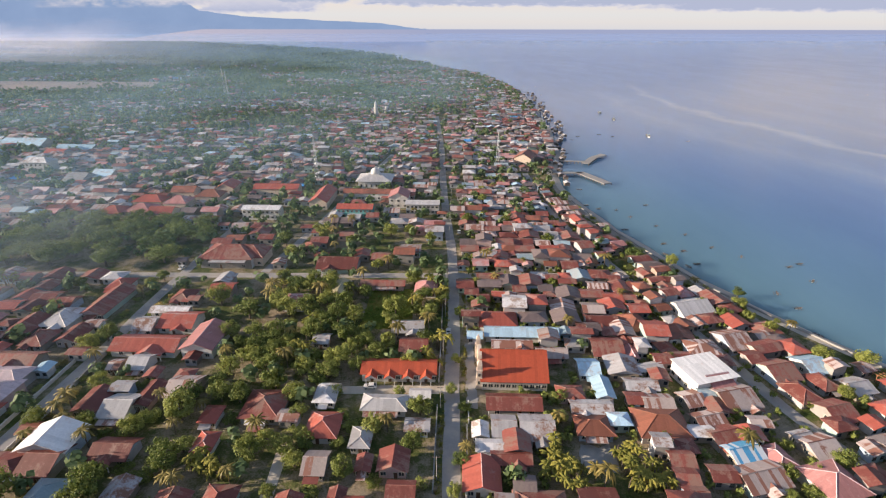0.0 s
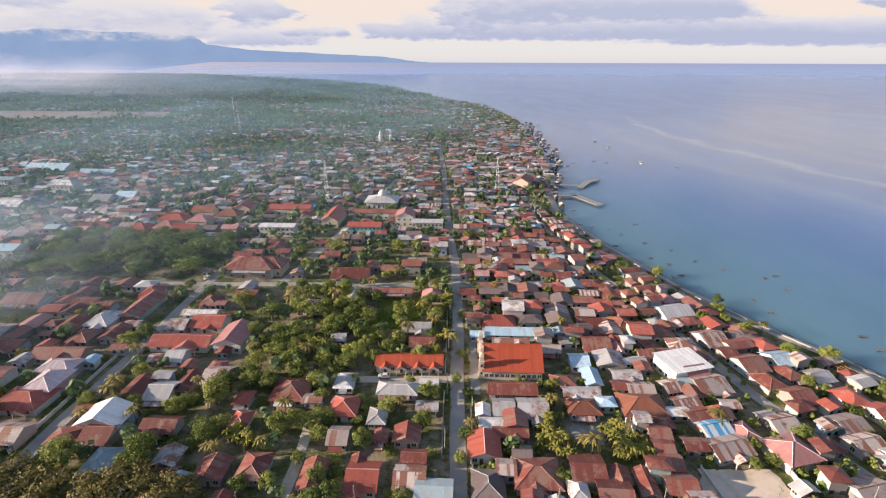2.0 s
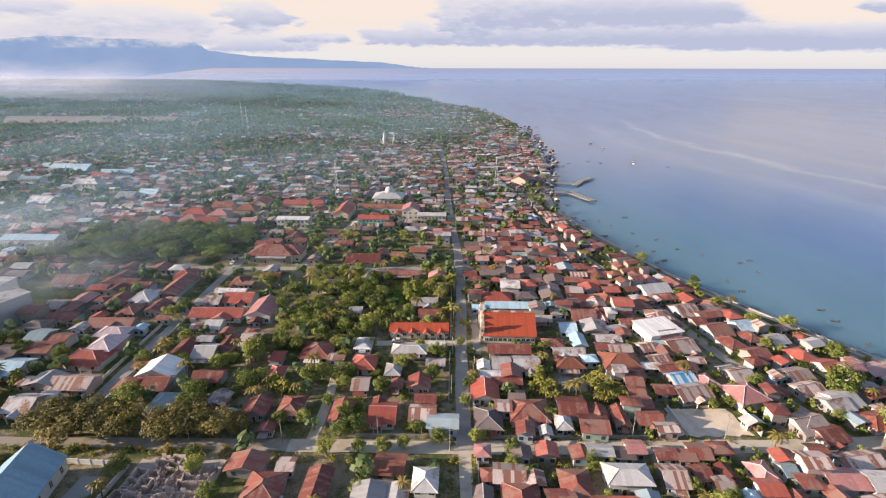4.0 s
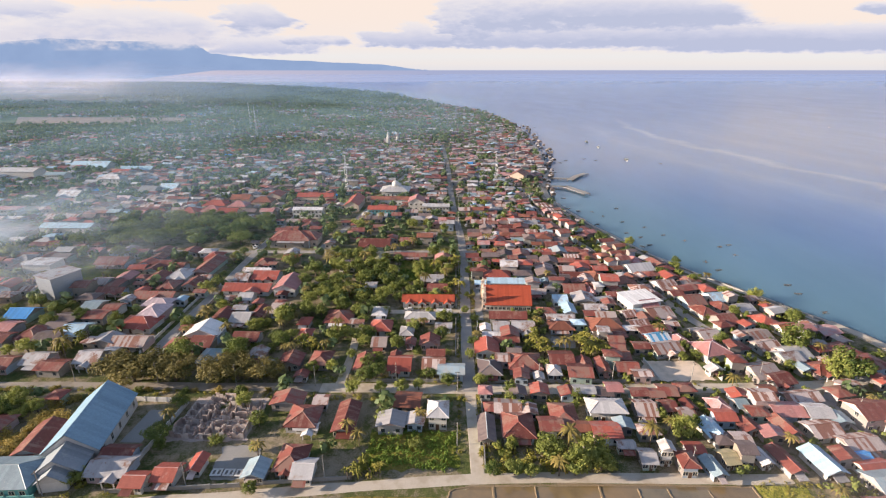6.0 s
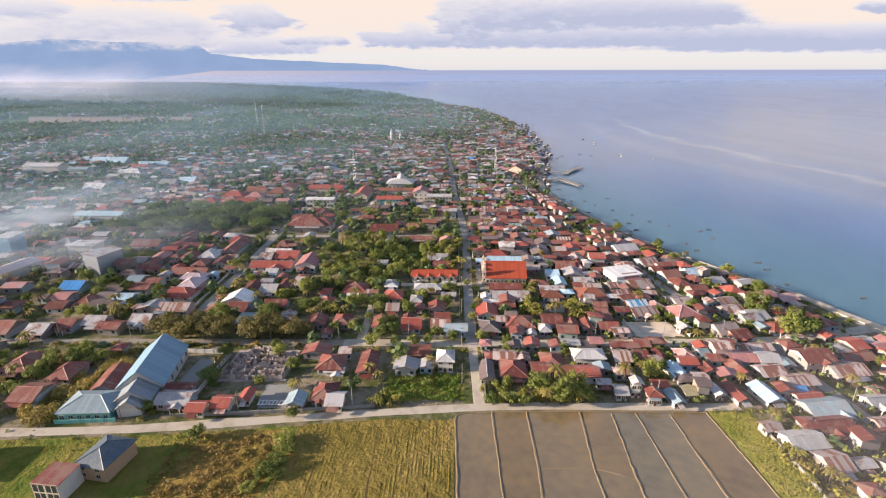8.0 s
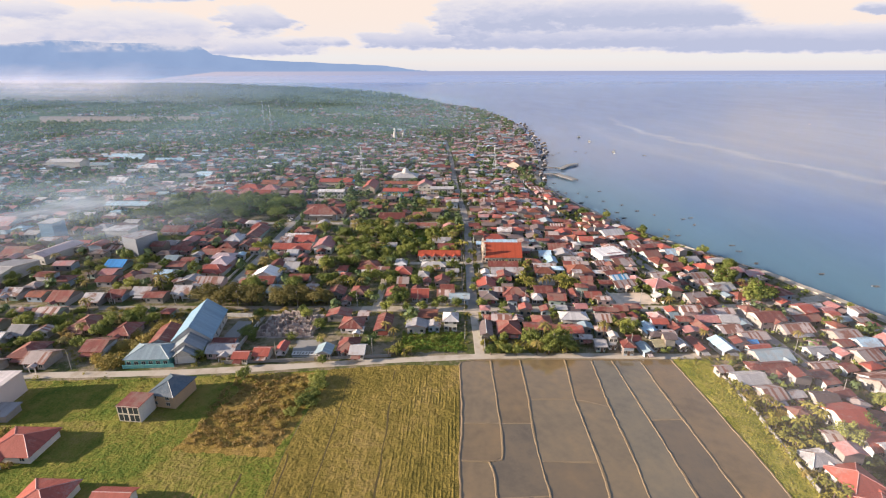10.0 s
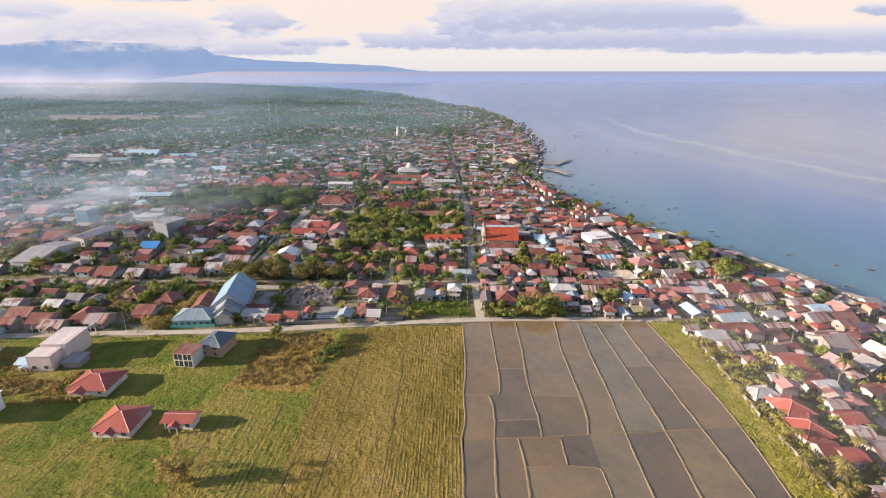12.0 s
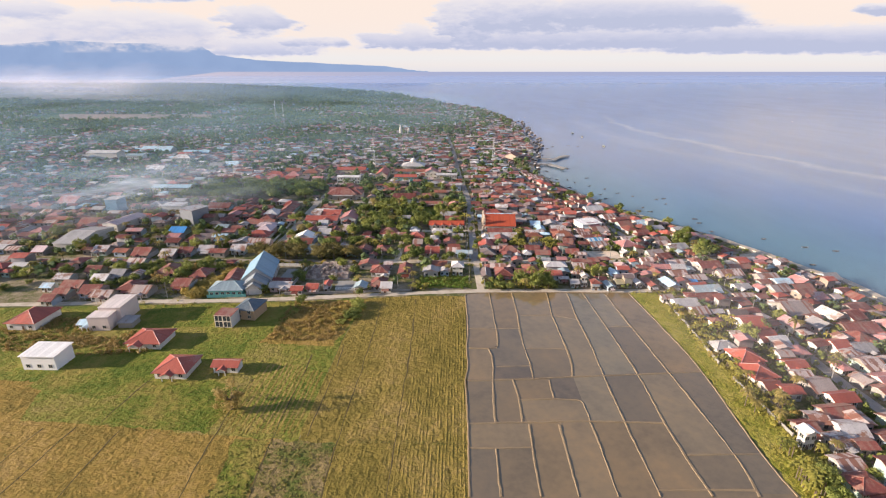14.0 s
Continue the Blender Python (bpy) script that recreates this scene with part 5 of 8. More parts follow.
sheet("green_plot", [(-121, -101), (-104, -102.6), (-86, -104.5), (-82, -84), (-96, -78), (-116, -72)], 0.052, GRASS, "fresh green grass beside two red-roofed houses", "grass")
sheet("green_plot", [(-152, -42), (-117, -39.5), (-116, -19), (-120, -17.5), (-150, -19.5)], 0.055, GRASS, "fresh green plot between new houses", "grass")
sheet("green_plot", [(-98, -36.5), (-84, -35.5), (-83, -15.5), (-97, -16)], 0.055, GRASS, "fresh green plot beside a dark villa", "grass")
sheet("green_plot", [(-160, -84), (-128, -90), (-112, -72), (-120, -56), (-150, -62)], 0.055, GRASS, "fresh green grass round two red-roofed houses", "grass")
sheet("stubble_field", [(-250, -260), (-57.2, -260), (-57.2, -108), (-86.7, -105), (-112.5, -102.7), (-134.8, -101.4), (-147, -101), (-154, -81), (-172, -80), (-250, -84)], 0.047, DRYFIELD, "ochre stubble field with faint furrows", "field")
sheet("verge", [(77.8, -260), (104, -260), (96, -124), (92, -66), (90, -30), (88, 1.5), (74.2, 1.2), (77.2, -33), (79, -66), (77.6, -107)], 0.05, STRIP, "bright yellow-green grass verge beside the paddies", "grass")
sheet("playing_field", [(-226, 130), (-184, 130), (-184, 151), (-226, 151)], 0.05, GRASS, "small green playing field", "grass")
sheet("green_lot", [(-37, 134), (-17.5, 134), (-17.5, 166), (-37, 165)], 0.05, GRASS, "overgrown green lot between gardens", "grass")
sheet("grass_lot", [(-31, 3), (-4, 5), (-4.5, 20), (-30, 19)], 0.05, GRASS, "overgrown green corner lot", "grass")
sheet("bare_lot", [(61, 48.5), (87.5, 49.5), (85, 62), (66, 61.5)], 0.09, PALELOT, "bare pale earth building lot", "lot")
sheet("concrete_yard", [(33, 70.2), (42, 70.5), (43, 79), (34, 78.8)], 0.08, CONCRETE, "bare grey concrete yard", "yard")
sheet("churchyard", [(3.4, 92), (6.5, 92), (6.5, 126), (3.4, 126)], 0.08, CONCRETE, "paved forecourt before the church", "yard")
sheet("park_meadow", [(-215, 232), (-170, 226), (-168, 240), (-212, 246)], 0.05, GRASS, "pale meadow beside the dark park trees", "grass")


def bund(line, width=0.34, height=0.2):
    """A low earth bank between two paddies, rounded and uneven."""
    me = strip("bund", line, width, height, BUND, 0.28, 1.6)
    for v in me.vertices:
        if v.co.z > 0.05:
            v.co.z += 0.12 * noise.noise(v.co * 0.9)
        v.co.x += 0.22 * noise.noise(Vector((v.co.y * 0.35, v.co.x * 0.1, 3)))
    tagged(new("bund", me), "low dry earth bank between flooded paddies", "bank", "paddy banks", "structure")


bund([(5.3, -1.2), (6.1, -37.2), (5.8, -51.1), (4.6, -52.9), (1.9, -53.4)])  
bund([(1.9, -53.4), (3.0, -62.7), (1.7, -89.5), (1.9, -97.3)])  
bund([(16.4, -0.9), (16.5, -22.8), (15.9, -45.5), (16.8, -64.2), (16.8, -73.2)])  
bund([(9.5, -74.5), (10.3, -84.8), (10.2, -97.0)])  
bund([(12.1, -98.0), (11.7, -107.9), (11.4, -118.2), (11.3, -125.8)])  
bund([(33.4, -0.3), (32.1, -25.0), (32.6, -50.3), (32.4, -63.7), (31.0, -72.1)])  
bund([(22.2, -74.4), (22.0, -84.5)])  
bund([(21.3, -98.0), (21.3, -109.4), (21.2, -125.5)])  
bund([(43.3, -0.7), (42.6, -27.4), (42.9, -49.1), (42.3, -70.4), (42.0, -95.5), (42.2, -124.9)])  
bund([(22.0, -84.8), (27.5, -85.2), (30.7, -85.7), (31.2, -89.2), (31.4, -95.9)])  
bund([(31.2, -96.4), (31.5, -106.8), (31.3, -125.2)])  
bund([(51.0, -0.5), (53.1, -32.3), (54.9, -70.0), (54.2, -96.2), (54.7, -110.6), (55.5, -124.4)])  
bund([(61.7, -0.8), (64.0, -33.5), (66.3, -66.4), (68.0, -91.8), (68.7, -112.3), (67.6, -124.1)])  
bund([(-6.5, -4.9), (-5.9, -36.6), (-6.6, -53.6), (-6.4, -66.8), (-7.3, -77.4), (-6.9, -98.1), (-6.9, -109.1), (-6.8, -126.4)])  
bund([(73.7, 0.9), (76.9, -33.1), (78.7, -66.0), (76.7, -107.7), (77.3, -123.8)])  
bund([(-6.5, -4.9), (-0.6, -1.4), (42.7, 0.6), (73.7, 0.9)])  
bund([(-6.1, -53.2), (1.9, -53.4)])  
bund([(-6.5, -75.3), (16.8, -73.6), (31.1, -71.8), (55.0, -69.6), (78.2, -67.1)])  
bund([(-6.9, -98.1), (10.2, -97.0), (31.4, -95.9), (54.3, -95.9)])  
bund([(-6.7, -108.7), (0.8, -108.7), (11.3, -107.9)])  
bund([(1.1, -108.9), (1.2, -126.1)])  
bund([(10.2, -85.7), (22.0, -84.8)])  
bund([(55.2, -109.5), (76.2, -108.6)])  
bund([(42.3, -122.7), (67.3, -121.9)])  
bund([(-5.9, -37.6), (6.1, -37.2)], 0.35, 0.10)  
bund([(17.5, -24.9), (32.2, -24.5), (42.4, -27.9)], 0.35, 0.10)  
bund([(52.5, -34.3), (64.0, -33.5)], 0.35, 0.10)  
bund([(4.1, -66.4), (16.7, -65.3)], 0.35, 0.10)  
bund([(15.4, -53.0), (32.1, -52.9)], 0.35, 0.10)  
bund([(6.1, -37.2), (16.2, -36.9)], 0.35, 0.10)  


# the single plots of water between the banks: left and right bank, near and far end
def between(line, y):
    for (x0, y0), (x1, y1) in zip(line, line[1:]):
        if y1 <= y <= y0:
            return x0 + (x1 - x0) * (y0 - y) / (y0 - y1)
    return line[-1][0]


UPPER = [[(-6.5, 2), (-5.9, -36.6), (-6.6, -53.6), (-6.4, -66.8), (-7.0, -80)], [(5.3, 2), (6.1, -37.2), (5.8, -51.1), (4.6, -52.9), (1.9, -53.4), (3.0, -62.7), (2.4, -80)],
         [(16.4, 2), (16.5, -22.8), (15.9, -45.5), (16.8, -64.2), (16.8, -80)], [(33.4, 2), (32.1, -25), (32.6, -50.3), (31.0, -80)], [(43.3, 2), (42.6, -27.4), (42.9, -49.1), (42.3, -80)],
         [(51, 2), (53.1, -32.3), (54.9, -70), (55, -80)], [(61.7, 2), (64, -33.5), (66.3, -66.4), (66.5, -80)], [(73.7, 2), (76.9, -33.1), (78.7, -66), (78.7, -80)]]
LOWER = [[(-7.0, -60), (-7.3, -77.4), (-6.9, -130)], [(2.4, -60), (1.7, -89.5), (1.9, -97.3), (1.2, -130)], [(9.5, -60), (10.3, -84.8), (11.8, -98), (11.3, -130)], [(22.2, -60), (22.0, -84.5), (21.3, -98), (21.2, -130)],
         [(31.1, -60), (31.2, -89), (31.3, -130)], [(42.1, -60), (42.0, -95.5), (42.2, -130)], [(54.9, -60), (54.2, -96.2), (55.5, -130)], [(66.4, -60), (68.7, -112), (67.6, -130)], [(78.6, -60), (76.7, -107.7), (77.3, -130)]]
MIDBANK = 0         # the long bank across all plots
UPPER_PLOTS = [(0, 1, -2.5, -37.4), (0, 1, -37.4, -53.3), (0, 1, -53.3, MIDBANK), (1, 2, -1, -37), (1, 2, -37, -65.8), (1, 2, -65.8, MIDBANK), (2, 3, -0.8, -24.7), (2, 3, -24.7, -52.9), (2, 3, -52.9, MIDBANK),
               (3, 4, -0.6, -26.5), (3, 4, -26.5, MIDBANK), (4, 5, -0.5, MIDBANK), (5, 6, -0.5, -34), (5, 6, -34, MIDBANK), (6, 7, -0.3, MIDBANK)]
LOWER_PLOTS = [(0, 1, MIDBANK, -97.8), (0, 2, -97.8, -108.4), (0, 1, -108.4, -128), (1, 2, MIDBANK, -97.8), (1, 2, -108.4, -128), (2, 3, MIDBANK, -85.3), (3, 4, MIDBANK, -85.3), (2, 4, -85.3, -96.5), (2, 3, -96.5, -128),
               (3, 4, -96.5, -128), (4, 5, MIDBANK, -96), (4, 5, -96, -128), (5, 6, MIDBANK, -96), (5, 6, -96, -122.5), (6, 7, MIDBANK, -109.5), (6, 7, -109.5, -123), (7, 8, MIDBANK, -109), (7, 8, -109, -123)]


def plot_end(bank, y):
    return -74.8 + 0.0935 * (between(bank, -72) + 7) if y == MIDBANK else y


for banks, plots in ((UPPER, UPPER_PLOTS), (LOWER, LOWER_PLOTS)):
    for left, right, y0, y1 in plots:
        sides = []
        for bank in (banks[left], banks[right]):
            ya, yb = plot_end(bank, y0), plot_end(bank, y1)
            sides.append([(between(bank, ya + (yb - ya) * i / 12), ya + (yb - ya) * i / 12, 0.05) for i in range(13)])
        tagged(new("paddy_plot", mesh_of("paddy_plot", sides[0] + sides[1][::-1], [(i, i + 1, 24 - i, 25 - i) for i in range(12)], MUDDY)), "flooded plot of still brown water between earth banks", "paddy", "flooded plots", "structure")


# crop rows of the rice field: low leafy ridges
rice = thing("rice_crop", -31, -70, 0, 0, "long low rows of ripening rice plants in a field", "crop")


def crop_row(x, y0, y1, hgt, step=1.2, wide=0.42):
    v, f = [], []
    y = y0
    while y > y1:
        wob = 0.25 * noise.noise(Vector((x * 0.2, y * 0.05, 0)))
        k = hgt * max(0.0, 0.5 + 1.3 * noise.noise(Vector((x * 1.3, y * 0.14, 2))) + 0.4 * noise.noise(Vector((x * 0.1, y * 0.07, 8))))
        half = wide + 0.38 * wide * noise.noise(Vector((x, y * 0.15, 7)))
        n = len(v)
        v += [(x + 31 + wob - half, y + 70, 0.03), (x + 31 + wob - half * 0.3, y + 70, 0.05 + k), (x + 31 + wob + half * 0.4, y + 70, 0.05 + k * 0.9), (x + 31 + wob + half, y + 70, 0.03)]
        if n:
            f += [(n - 4 + j, n - 3 + j, n + 1 + j, n + j) for j in range(3)]
        y -= step
    part("crop_ridge", mesh_of("crop_ridge", v, f, RICE), rice)


_r, _x = random.Random(3), -54.5
while _x < -7.8:
    crop_row(_x, -8.5 + (_x + 7) * 0.02, -150 if _x > -45 else -105, 0.085 if _x > -27 else 0.035, 1.2, 0.30)
    _x += _r.choice((0.98, 1.05, 1.12))
_x = -82.0
while _x < -57:
    crop_row(_x, -66 - 0.35 * abs(_x + 75), -105, 0.045)
    _x += _r.choice((1.5, 1.8, 2.2))
FURROW = plain("dark_field_ditch", (0.095, 0.072, 0.028), 0.95, 0.3)


def ditch(line, width=0.27):
    me = strip("ditch", line, width, 0.07, FURROW, 0.3, 2.5)
    for v in me.vertices:
        v.co.x += 0.5 * noise.noise(Vector((v.co.y * 0.12, v.co.x * 0.02, 6)))
    tagged(new("ditch", me), "narrow dark ditch across the fields", "ditch", "field ditches", "structure")


for line in ([(-46, -12), (-45.2, -64), (-45.6, -108), (-44, -150)], [(-30, -9), (-28.7, -64), (-28.7, -96), (-27.4, -150)], [(-56, -52), (-54.8, -64.5), (-55.2, -105.3)], [(-66, -60), (-66, -64.8), (-65.2, -102.5), (-62, -150)],
             [(-83.4, -76.3), (-83, -97.8), (-82.4, -113.7), (-80, -150)], [(-118.6, -70.2), (-120.8, -100.9)], [(-127.3, -103.4), (-127.6, -124.5), (-128.5, -150)], [(-113, -104.8), (-112, -140)], [(-137.2, -104.1), (-137.5, -130)]):
    ditch(line)

sheet("hall_yard", [(-104.5, 12), (-98, 12), (-97.5, 27), (-104, 27)], 0.06, CONCRETE, "pale concrete slab beside the hall", "yard")
sheet("far_field", [(-790, 900), (-600, 905), (-640, 985), (-830, 1000)], 0.05, DRYFIELD, "distant ochre field", "field")

# ---- trees ----
def leaf_quads(s, centre, radius, count, size, r, flat=0.8, up=0.35):
    for _ in range(count):
        d = Vector((r.gauss(0, 1), r.gauss(0, 1), r.gauss(0, 1) * flat))
        d = d.normalized() * radius * (r.random() ** 0.3)
        d.z *= flat
        p = Vector(centre) + d
        nrm = (d.normalized() + Vector((r.uniform(-0.7, 0.7), r.uniform(-0.7, 0.7), up + r.uniform(-0.3, 0.5)))).normalized()
        u = nrm.cross(Vector((r.uniform(-1, 1), r.uniform(-1, 1), r.uniform(-1, 1)))).normalized()
        w = nrm.cross(u)
        k = size * r.uniform(0.55, 1.25)
        s.face([p - u * k - w * k * 0.2, p + w * k * 0.75 - u * k * 0.1, p + u * k + nrm * k * 0.25, p - w * k * 0.7 + u * k * 0.2])


def broad_crown(seed, lobes=9, count=64, flat=0.8, spread=0.62, size=0.125):
    """Crown of radius 1 round the height 1.0, made of leafy lobes."""
    r, s = random.Random(seed), Shape()
    for k in range(lobes):
        a = 6.283 * (k / lobes + r.uniform(-0.06, 0.06))
        d = spread * r.uniform(0.45, 1.1) if k else 0.0
        c = (math.cos(a) * d, math.sin(a) * d, 1.05 + r.uniform(-0.42, 0.30) * flat + (0.35 * flat if k == 0 else 0))
        leaf_quads(s, c, r.uniform(0.22, 0.46), count, size, r, 0.85)
    return s


def broad_trunk(seed):
    r, s = random.Random(seed), Shape()
    s.beam((0, 0, -0.05), (0.03, 0.02, 0.62), 0.085, 0, 6, 0.06)
    for k in range(5):
        a = 6.283 * (k + r.random() * 0.5) / 5
        s.beam((0.03, 0.02, 0.5 + 0.04 * k), (0.48 * math.cos(a), 0.48 * math.sin(a), 1.0 + r.uniform(-0.1, 0.2)), 0.045, 0, 5, 0.012)
    return s


def frond(s, base, a, droop, length, width, r, segs=5):
    """A frond that arches out and hangs, with a leaflet fringe on each side."""
    pts = []
    for k in range(segs + 1):
        u = k / segs
        pts.append(Vector(base) + Vector((math.cos(a) * length * u * (1 - 0.15 * u * u), math.sin(a) * length * u * (1 - 0.15 * u * u), length * (0.42 * u - droop * u * u))))
    side = Vector((-math.sin(a), math.cos(a), 0))
    for k in range(segs):
        w0, w1 = (width * math.sin(3.1416 * (0.12 + 0.84 * (k + j) / segs)) for j in (0, 1))
        for sg in (-1, 1):
            dz = Vector((0, 0, -0.45))
            s.face([pts[k], pts[k] + (side * sg + dz) * w0, pts[k + 1] + (side * sg + dz) * w1 * 0.8, pts[k + 1]][::sg])


def palm_crown(seed):
    r, s = random.Random(seed), Shape()
    for k in range(18):
        frond(s, (0, 0, 6.6), 6.283 * k / 18 + r.uniform(-0.2, 0.2), r.uniform(0.45, 1.25), r.uniform(2.9, 3.9), 0.42, r)
    return s


def palm_trunk(seed):
    r, s = random.Random(seed), Shape()
    bend = r.uniform(-0.5, 0.5)
    p = [(bend * (1 - u) ** 2, 0.3 * bend * (1 - u), 6.7 * u - 0.1) for u in (0, 0.25, 0.5, 0.75, 1.0)]
    for k in range(4):
        s.beam(p[k], p[k + 1], 0.20 - 0.022 * k, 0, 6, 0.18 - 0.022 * k)
    return s


def banana_crown(seed):
    r, s = random.Random(seed), Shape()
    for c in range(7):
        ax, ay, z = r.uniform(-1.6, 1.6), r.uniform(-1.6, 1.6), r.uniform(1.3, 2.4)
        for k in range(7):
            frond(s, (ax, ay, z), 6.283 * k / 7 + r.uniform(-0.4, 0.4), r.uniform(0.25, 0.95), r.uniform(1.3, 2.1), 0.34, r, 4)
    return s


def banana_trunk(seed):
    r, s = random.Random(seed), Shape()
    for c in range(7):
        ax, ay, z = r.uniform(-1.6, 1.6), r.uniform(-1.6, 1.6), r.uniform(1.3, 2.4)
        for k in range(14):
            r.random()
        s.beam((ax, ay, -0.05), (ax, ay, z), 0.13, 0, 5, 0.09)
    return s


def dry_crown(seed):
    """A thin, tall crown of wispy yellowing sprays that starts near the ground."""
    r, s = random.Random(seed), Shape()
    for k in range(26):
        z = r.uniform(0.28, 1.75)
        a, d = r.uniform(0, 6.283), 0.95 * r.uniform(0.2, 1.0) * (1.0 - 0.55 * abs(z - 0.85))
        leaf_quads(s, (math.cos(a) * d, math.sin(a) * d, z), r.uniform(0.14, 0.28), 76, 0.042, r, 1.1)
    return s


def bush_crown(seed):
    """A low dense bush whose leaves reach the ground."""
    r, s = random.Random(seed), Shape()
    for k in range(20):
        a, d = 6.283 * k / 20 + r.uniform(-0.2, 0.2), 0.75 * r.random() ** 0.6
        leaf_quads(s, (math.cos(a) * d, math.sin(a) * d, r.uniform(0.15, 0.75)), r.uniform(0.22, 0.40), 64, 0.062, r, 0.9)
    return s


def bush_stem(seed):
    r, s = random.Random(seed), Shape()
    for k in range(5):
        a = 6.283 * k / 5 + r.uniform(-0.3, 0.3)
        s.beam((0, 0, -0.05), (0.4 * math.cos(a), 0.4 * math.sin(a), r.uniform(0.4, 0.7)), 0.03, 0, 5, 0.012)
    return s


LEAF_DRY = leaf_material("yellowing_leaf", (0.24, 0.175, 0.048), (0.58, 0.43, 0.17))
LEAF_BUSH = leaf_material("olive_bush_leaf", (0.15, 0.13, 0.030), (0.54, 0.41, 0.12))
KINDS = {
    "old": [(broad_crown(30 + k, 24, 110, 0.62, 0.80, 0.052).mesh("crown", LEAF_OLIVE), broad_trunk(30 + k).mesh("trunk", TRUNK)) for k in range(3)],
    "bush": [(bush_crown(90 + k).mesh("crown", LEAF_BUSH), bush_stem(90 + k).mesh("stem", TRUNK)) for k in range(3)],
    "greenbush": [(bush_crown(95 + k).mesh("crown", LEAF), bush_stem(95 + k).mesh("stem", TRUNK)) for k in range(3)],
    "broad": [(broad_crown(k, 21, 84, 0.9, 0.70, 0.070).mesh("crown", LEAF), broad_trunk(k).mesh("trunk", TRUNK)) for k in range(7)],
    "rain": [(broad_crown(20 + k, 24, 120, 0.55, 0.82, 0.050).mesh("crown", LEAF_DARK), broad_trunk(20 + k).mesh("trunk", TRUNK)) for k in range(4)],
    "palm": [(palm_crown(40 + k).mesh("crown", LEAF_PALM), palm_trunk(40 + k).mesh("trunk", TRUNK)) for k in range(4)],
    "dry": [(dry_crown(80 + k).mesh("crown", LEAF_DRY), broad_trunk(80 + k).mesh("trunk", TRUNK)) for k in range(2)],
    "banana": [(banana_crown(60 + k).mesh("crown", LEAF_BANANA), banana_trunk(60 + k).mesh("trunk", TRUNK)) for k in range(3)],
}
TREE_LABELS = {"old": ("large old street tree with olive-brown leaves", "tree", "street trees"), "bush": ("dense olive-yellow bush on rough ground", "bush", "bushes"), "greenbush": ("dense dark green bush on rough ground", "bush", "bushes"), "dry": ("sparse yellowing field tree with a thin crown", "tree", ""), "broad": ("leafy round-crowned garden tree among the houses", "tree", "garden trees"), "rain": ("large dark spreading rain tree", "tree", "large shade trees"),
               "palm": ("coconut palm with arching yellow-green fronds", "palm", "palms"), "banana": ("clump of bright green banana plants", "banana plant", "banana clumps")}
TREES = []


def tree(kind, x, y, radius):
    crown, trunk = KINDS[kind][len(TREES) % len(KINDS[kind])]
    a = (len(TREES) * 137.5) % 360
    word, cat, group = TREE_LABELS[kind]
    size = "small " if kind == "broad" and radius < 2.6 else "tall " if kind == "broad" and radius > 4.2 else ""
    ob = thing({"old": "tree", "bush": "bush", "greenbush": "bush", "broad": "tree", "dry": "tree", "rain": "rain_tree", "palm": "palm_tree", "banana": "banana_plant"}[kind], x, y, 0, a, size + word, cat, group)
    if kind == "broad":
        ob.scale = (radius, radius, radius * rng.uniform(0.95, 1.25))
    elif kind == "dry":
        ob.scale = (radius, radius, radius * 0.85)
    elif kind in ("bush", "greenbush"):
        ob.scale = (radius, radius, radius * rng.uniform(0.75, 1.0))
    elif kind in ("rain", "old"):
        ob.scale = (radius, radius, min(radius, 7.0) * 0.85)
    elif kind == "palm":
        k = min(max(radius / 3.3, 0.8), 1.25)
        ob.scale = (k, k, k * rng.uniform(0.8, 1.15))
    else:
        k = min(max(radius / 2.6, 0.8), 1.4)
        ob.scale = (k * 1.1, k * 1.1, k * 1.6)
    part("stem" if "bush" in kind else "trunk", trunk, ob)
    part("crown", crown, ob)
    TREES.append((x, y, radius))
    PLANS.append((x, y, radius * (0.55 if kind == "banana" else 0.4)))
    return ob


tree("old", -119.2, 42.3, 8.8)
tree("old", -113.9, 45.3, 8.4)
tree("old", -104.4, 43.1, 7.2)
tree("old", -126.7, 45.2, 7.9)
tree("old", -89.6, 43.4, 7.7)
tree("old", -82.9, 45.1, 7.6)
tree("old", -75.6, 44.6, 6.3)
tree("old", -69.7, 45.8, 4.8)
tree("broad", -108, 54.6, 5.5)
tree("broad", -87.1, 54.3, 4.7)
tree("broad", -89.1, 60.7, 4.1)
tree("palm", -113.3, 83.2, 3.8)
tree("palm", -113.9, 87.4, 3.8)
tree("broad", -129.2, 117.5, 3.8)
tree("broad", -126.1, 122.5, 3.9)
tree("palm", -121.6, 109.4, 3.1)
tree("broad", -133.2, 162.5, 3.2)
tree("broad", -96.2, 148.9, 5.1)
tree("broad", -81, 139.7, 5.4)
tree("broad", -82.7, 126, 4.1)
tree("broad", -66.3, 124.7, 5)
tree("broad", -66.2, 141.6, 4.8)
tree("broad", -58.5, 142, 4.8)
tree("broad", -52.4, 126.4, 4.5)
tree("broad", -49.1, 133.8, 3.6)
tree("broad", -40.2, 125.9, 4.4)
tree("broad", -74.3, 106, 3.8)
tree("broad", -69.4, 111.7, 4.3)
tree("broad", -60.8, 105.8, 4.2)
tree("palm", -56.2, 109.4, 3.7)
tree("broad", -49.5, 106.3, 4.1)
tree("broad", -39.8, 111.3, 4.6)
tree("broad", -44.1, 101.3, 3.6)
tree("broad", -49, 93.6, 3.5)
tree("broad", -56.8, 99.2, 4)
tree("broad", -65.2, 92.2, 3.5)
tree("broad", -71.1, 92.6, 3.6)
tree("broad", -79, 84.1, 5.2)
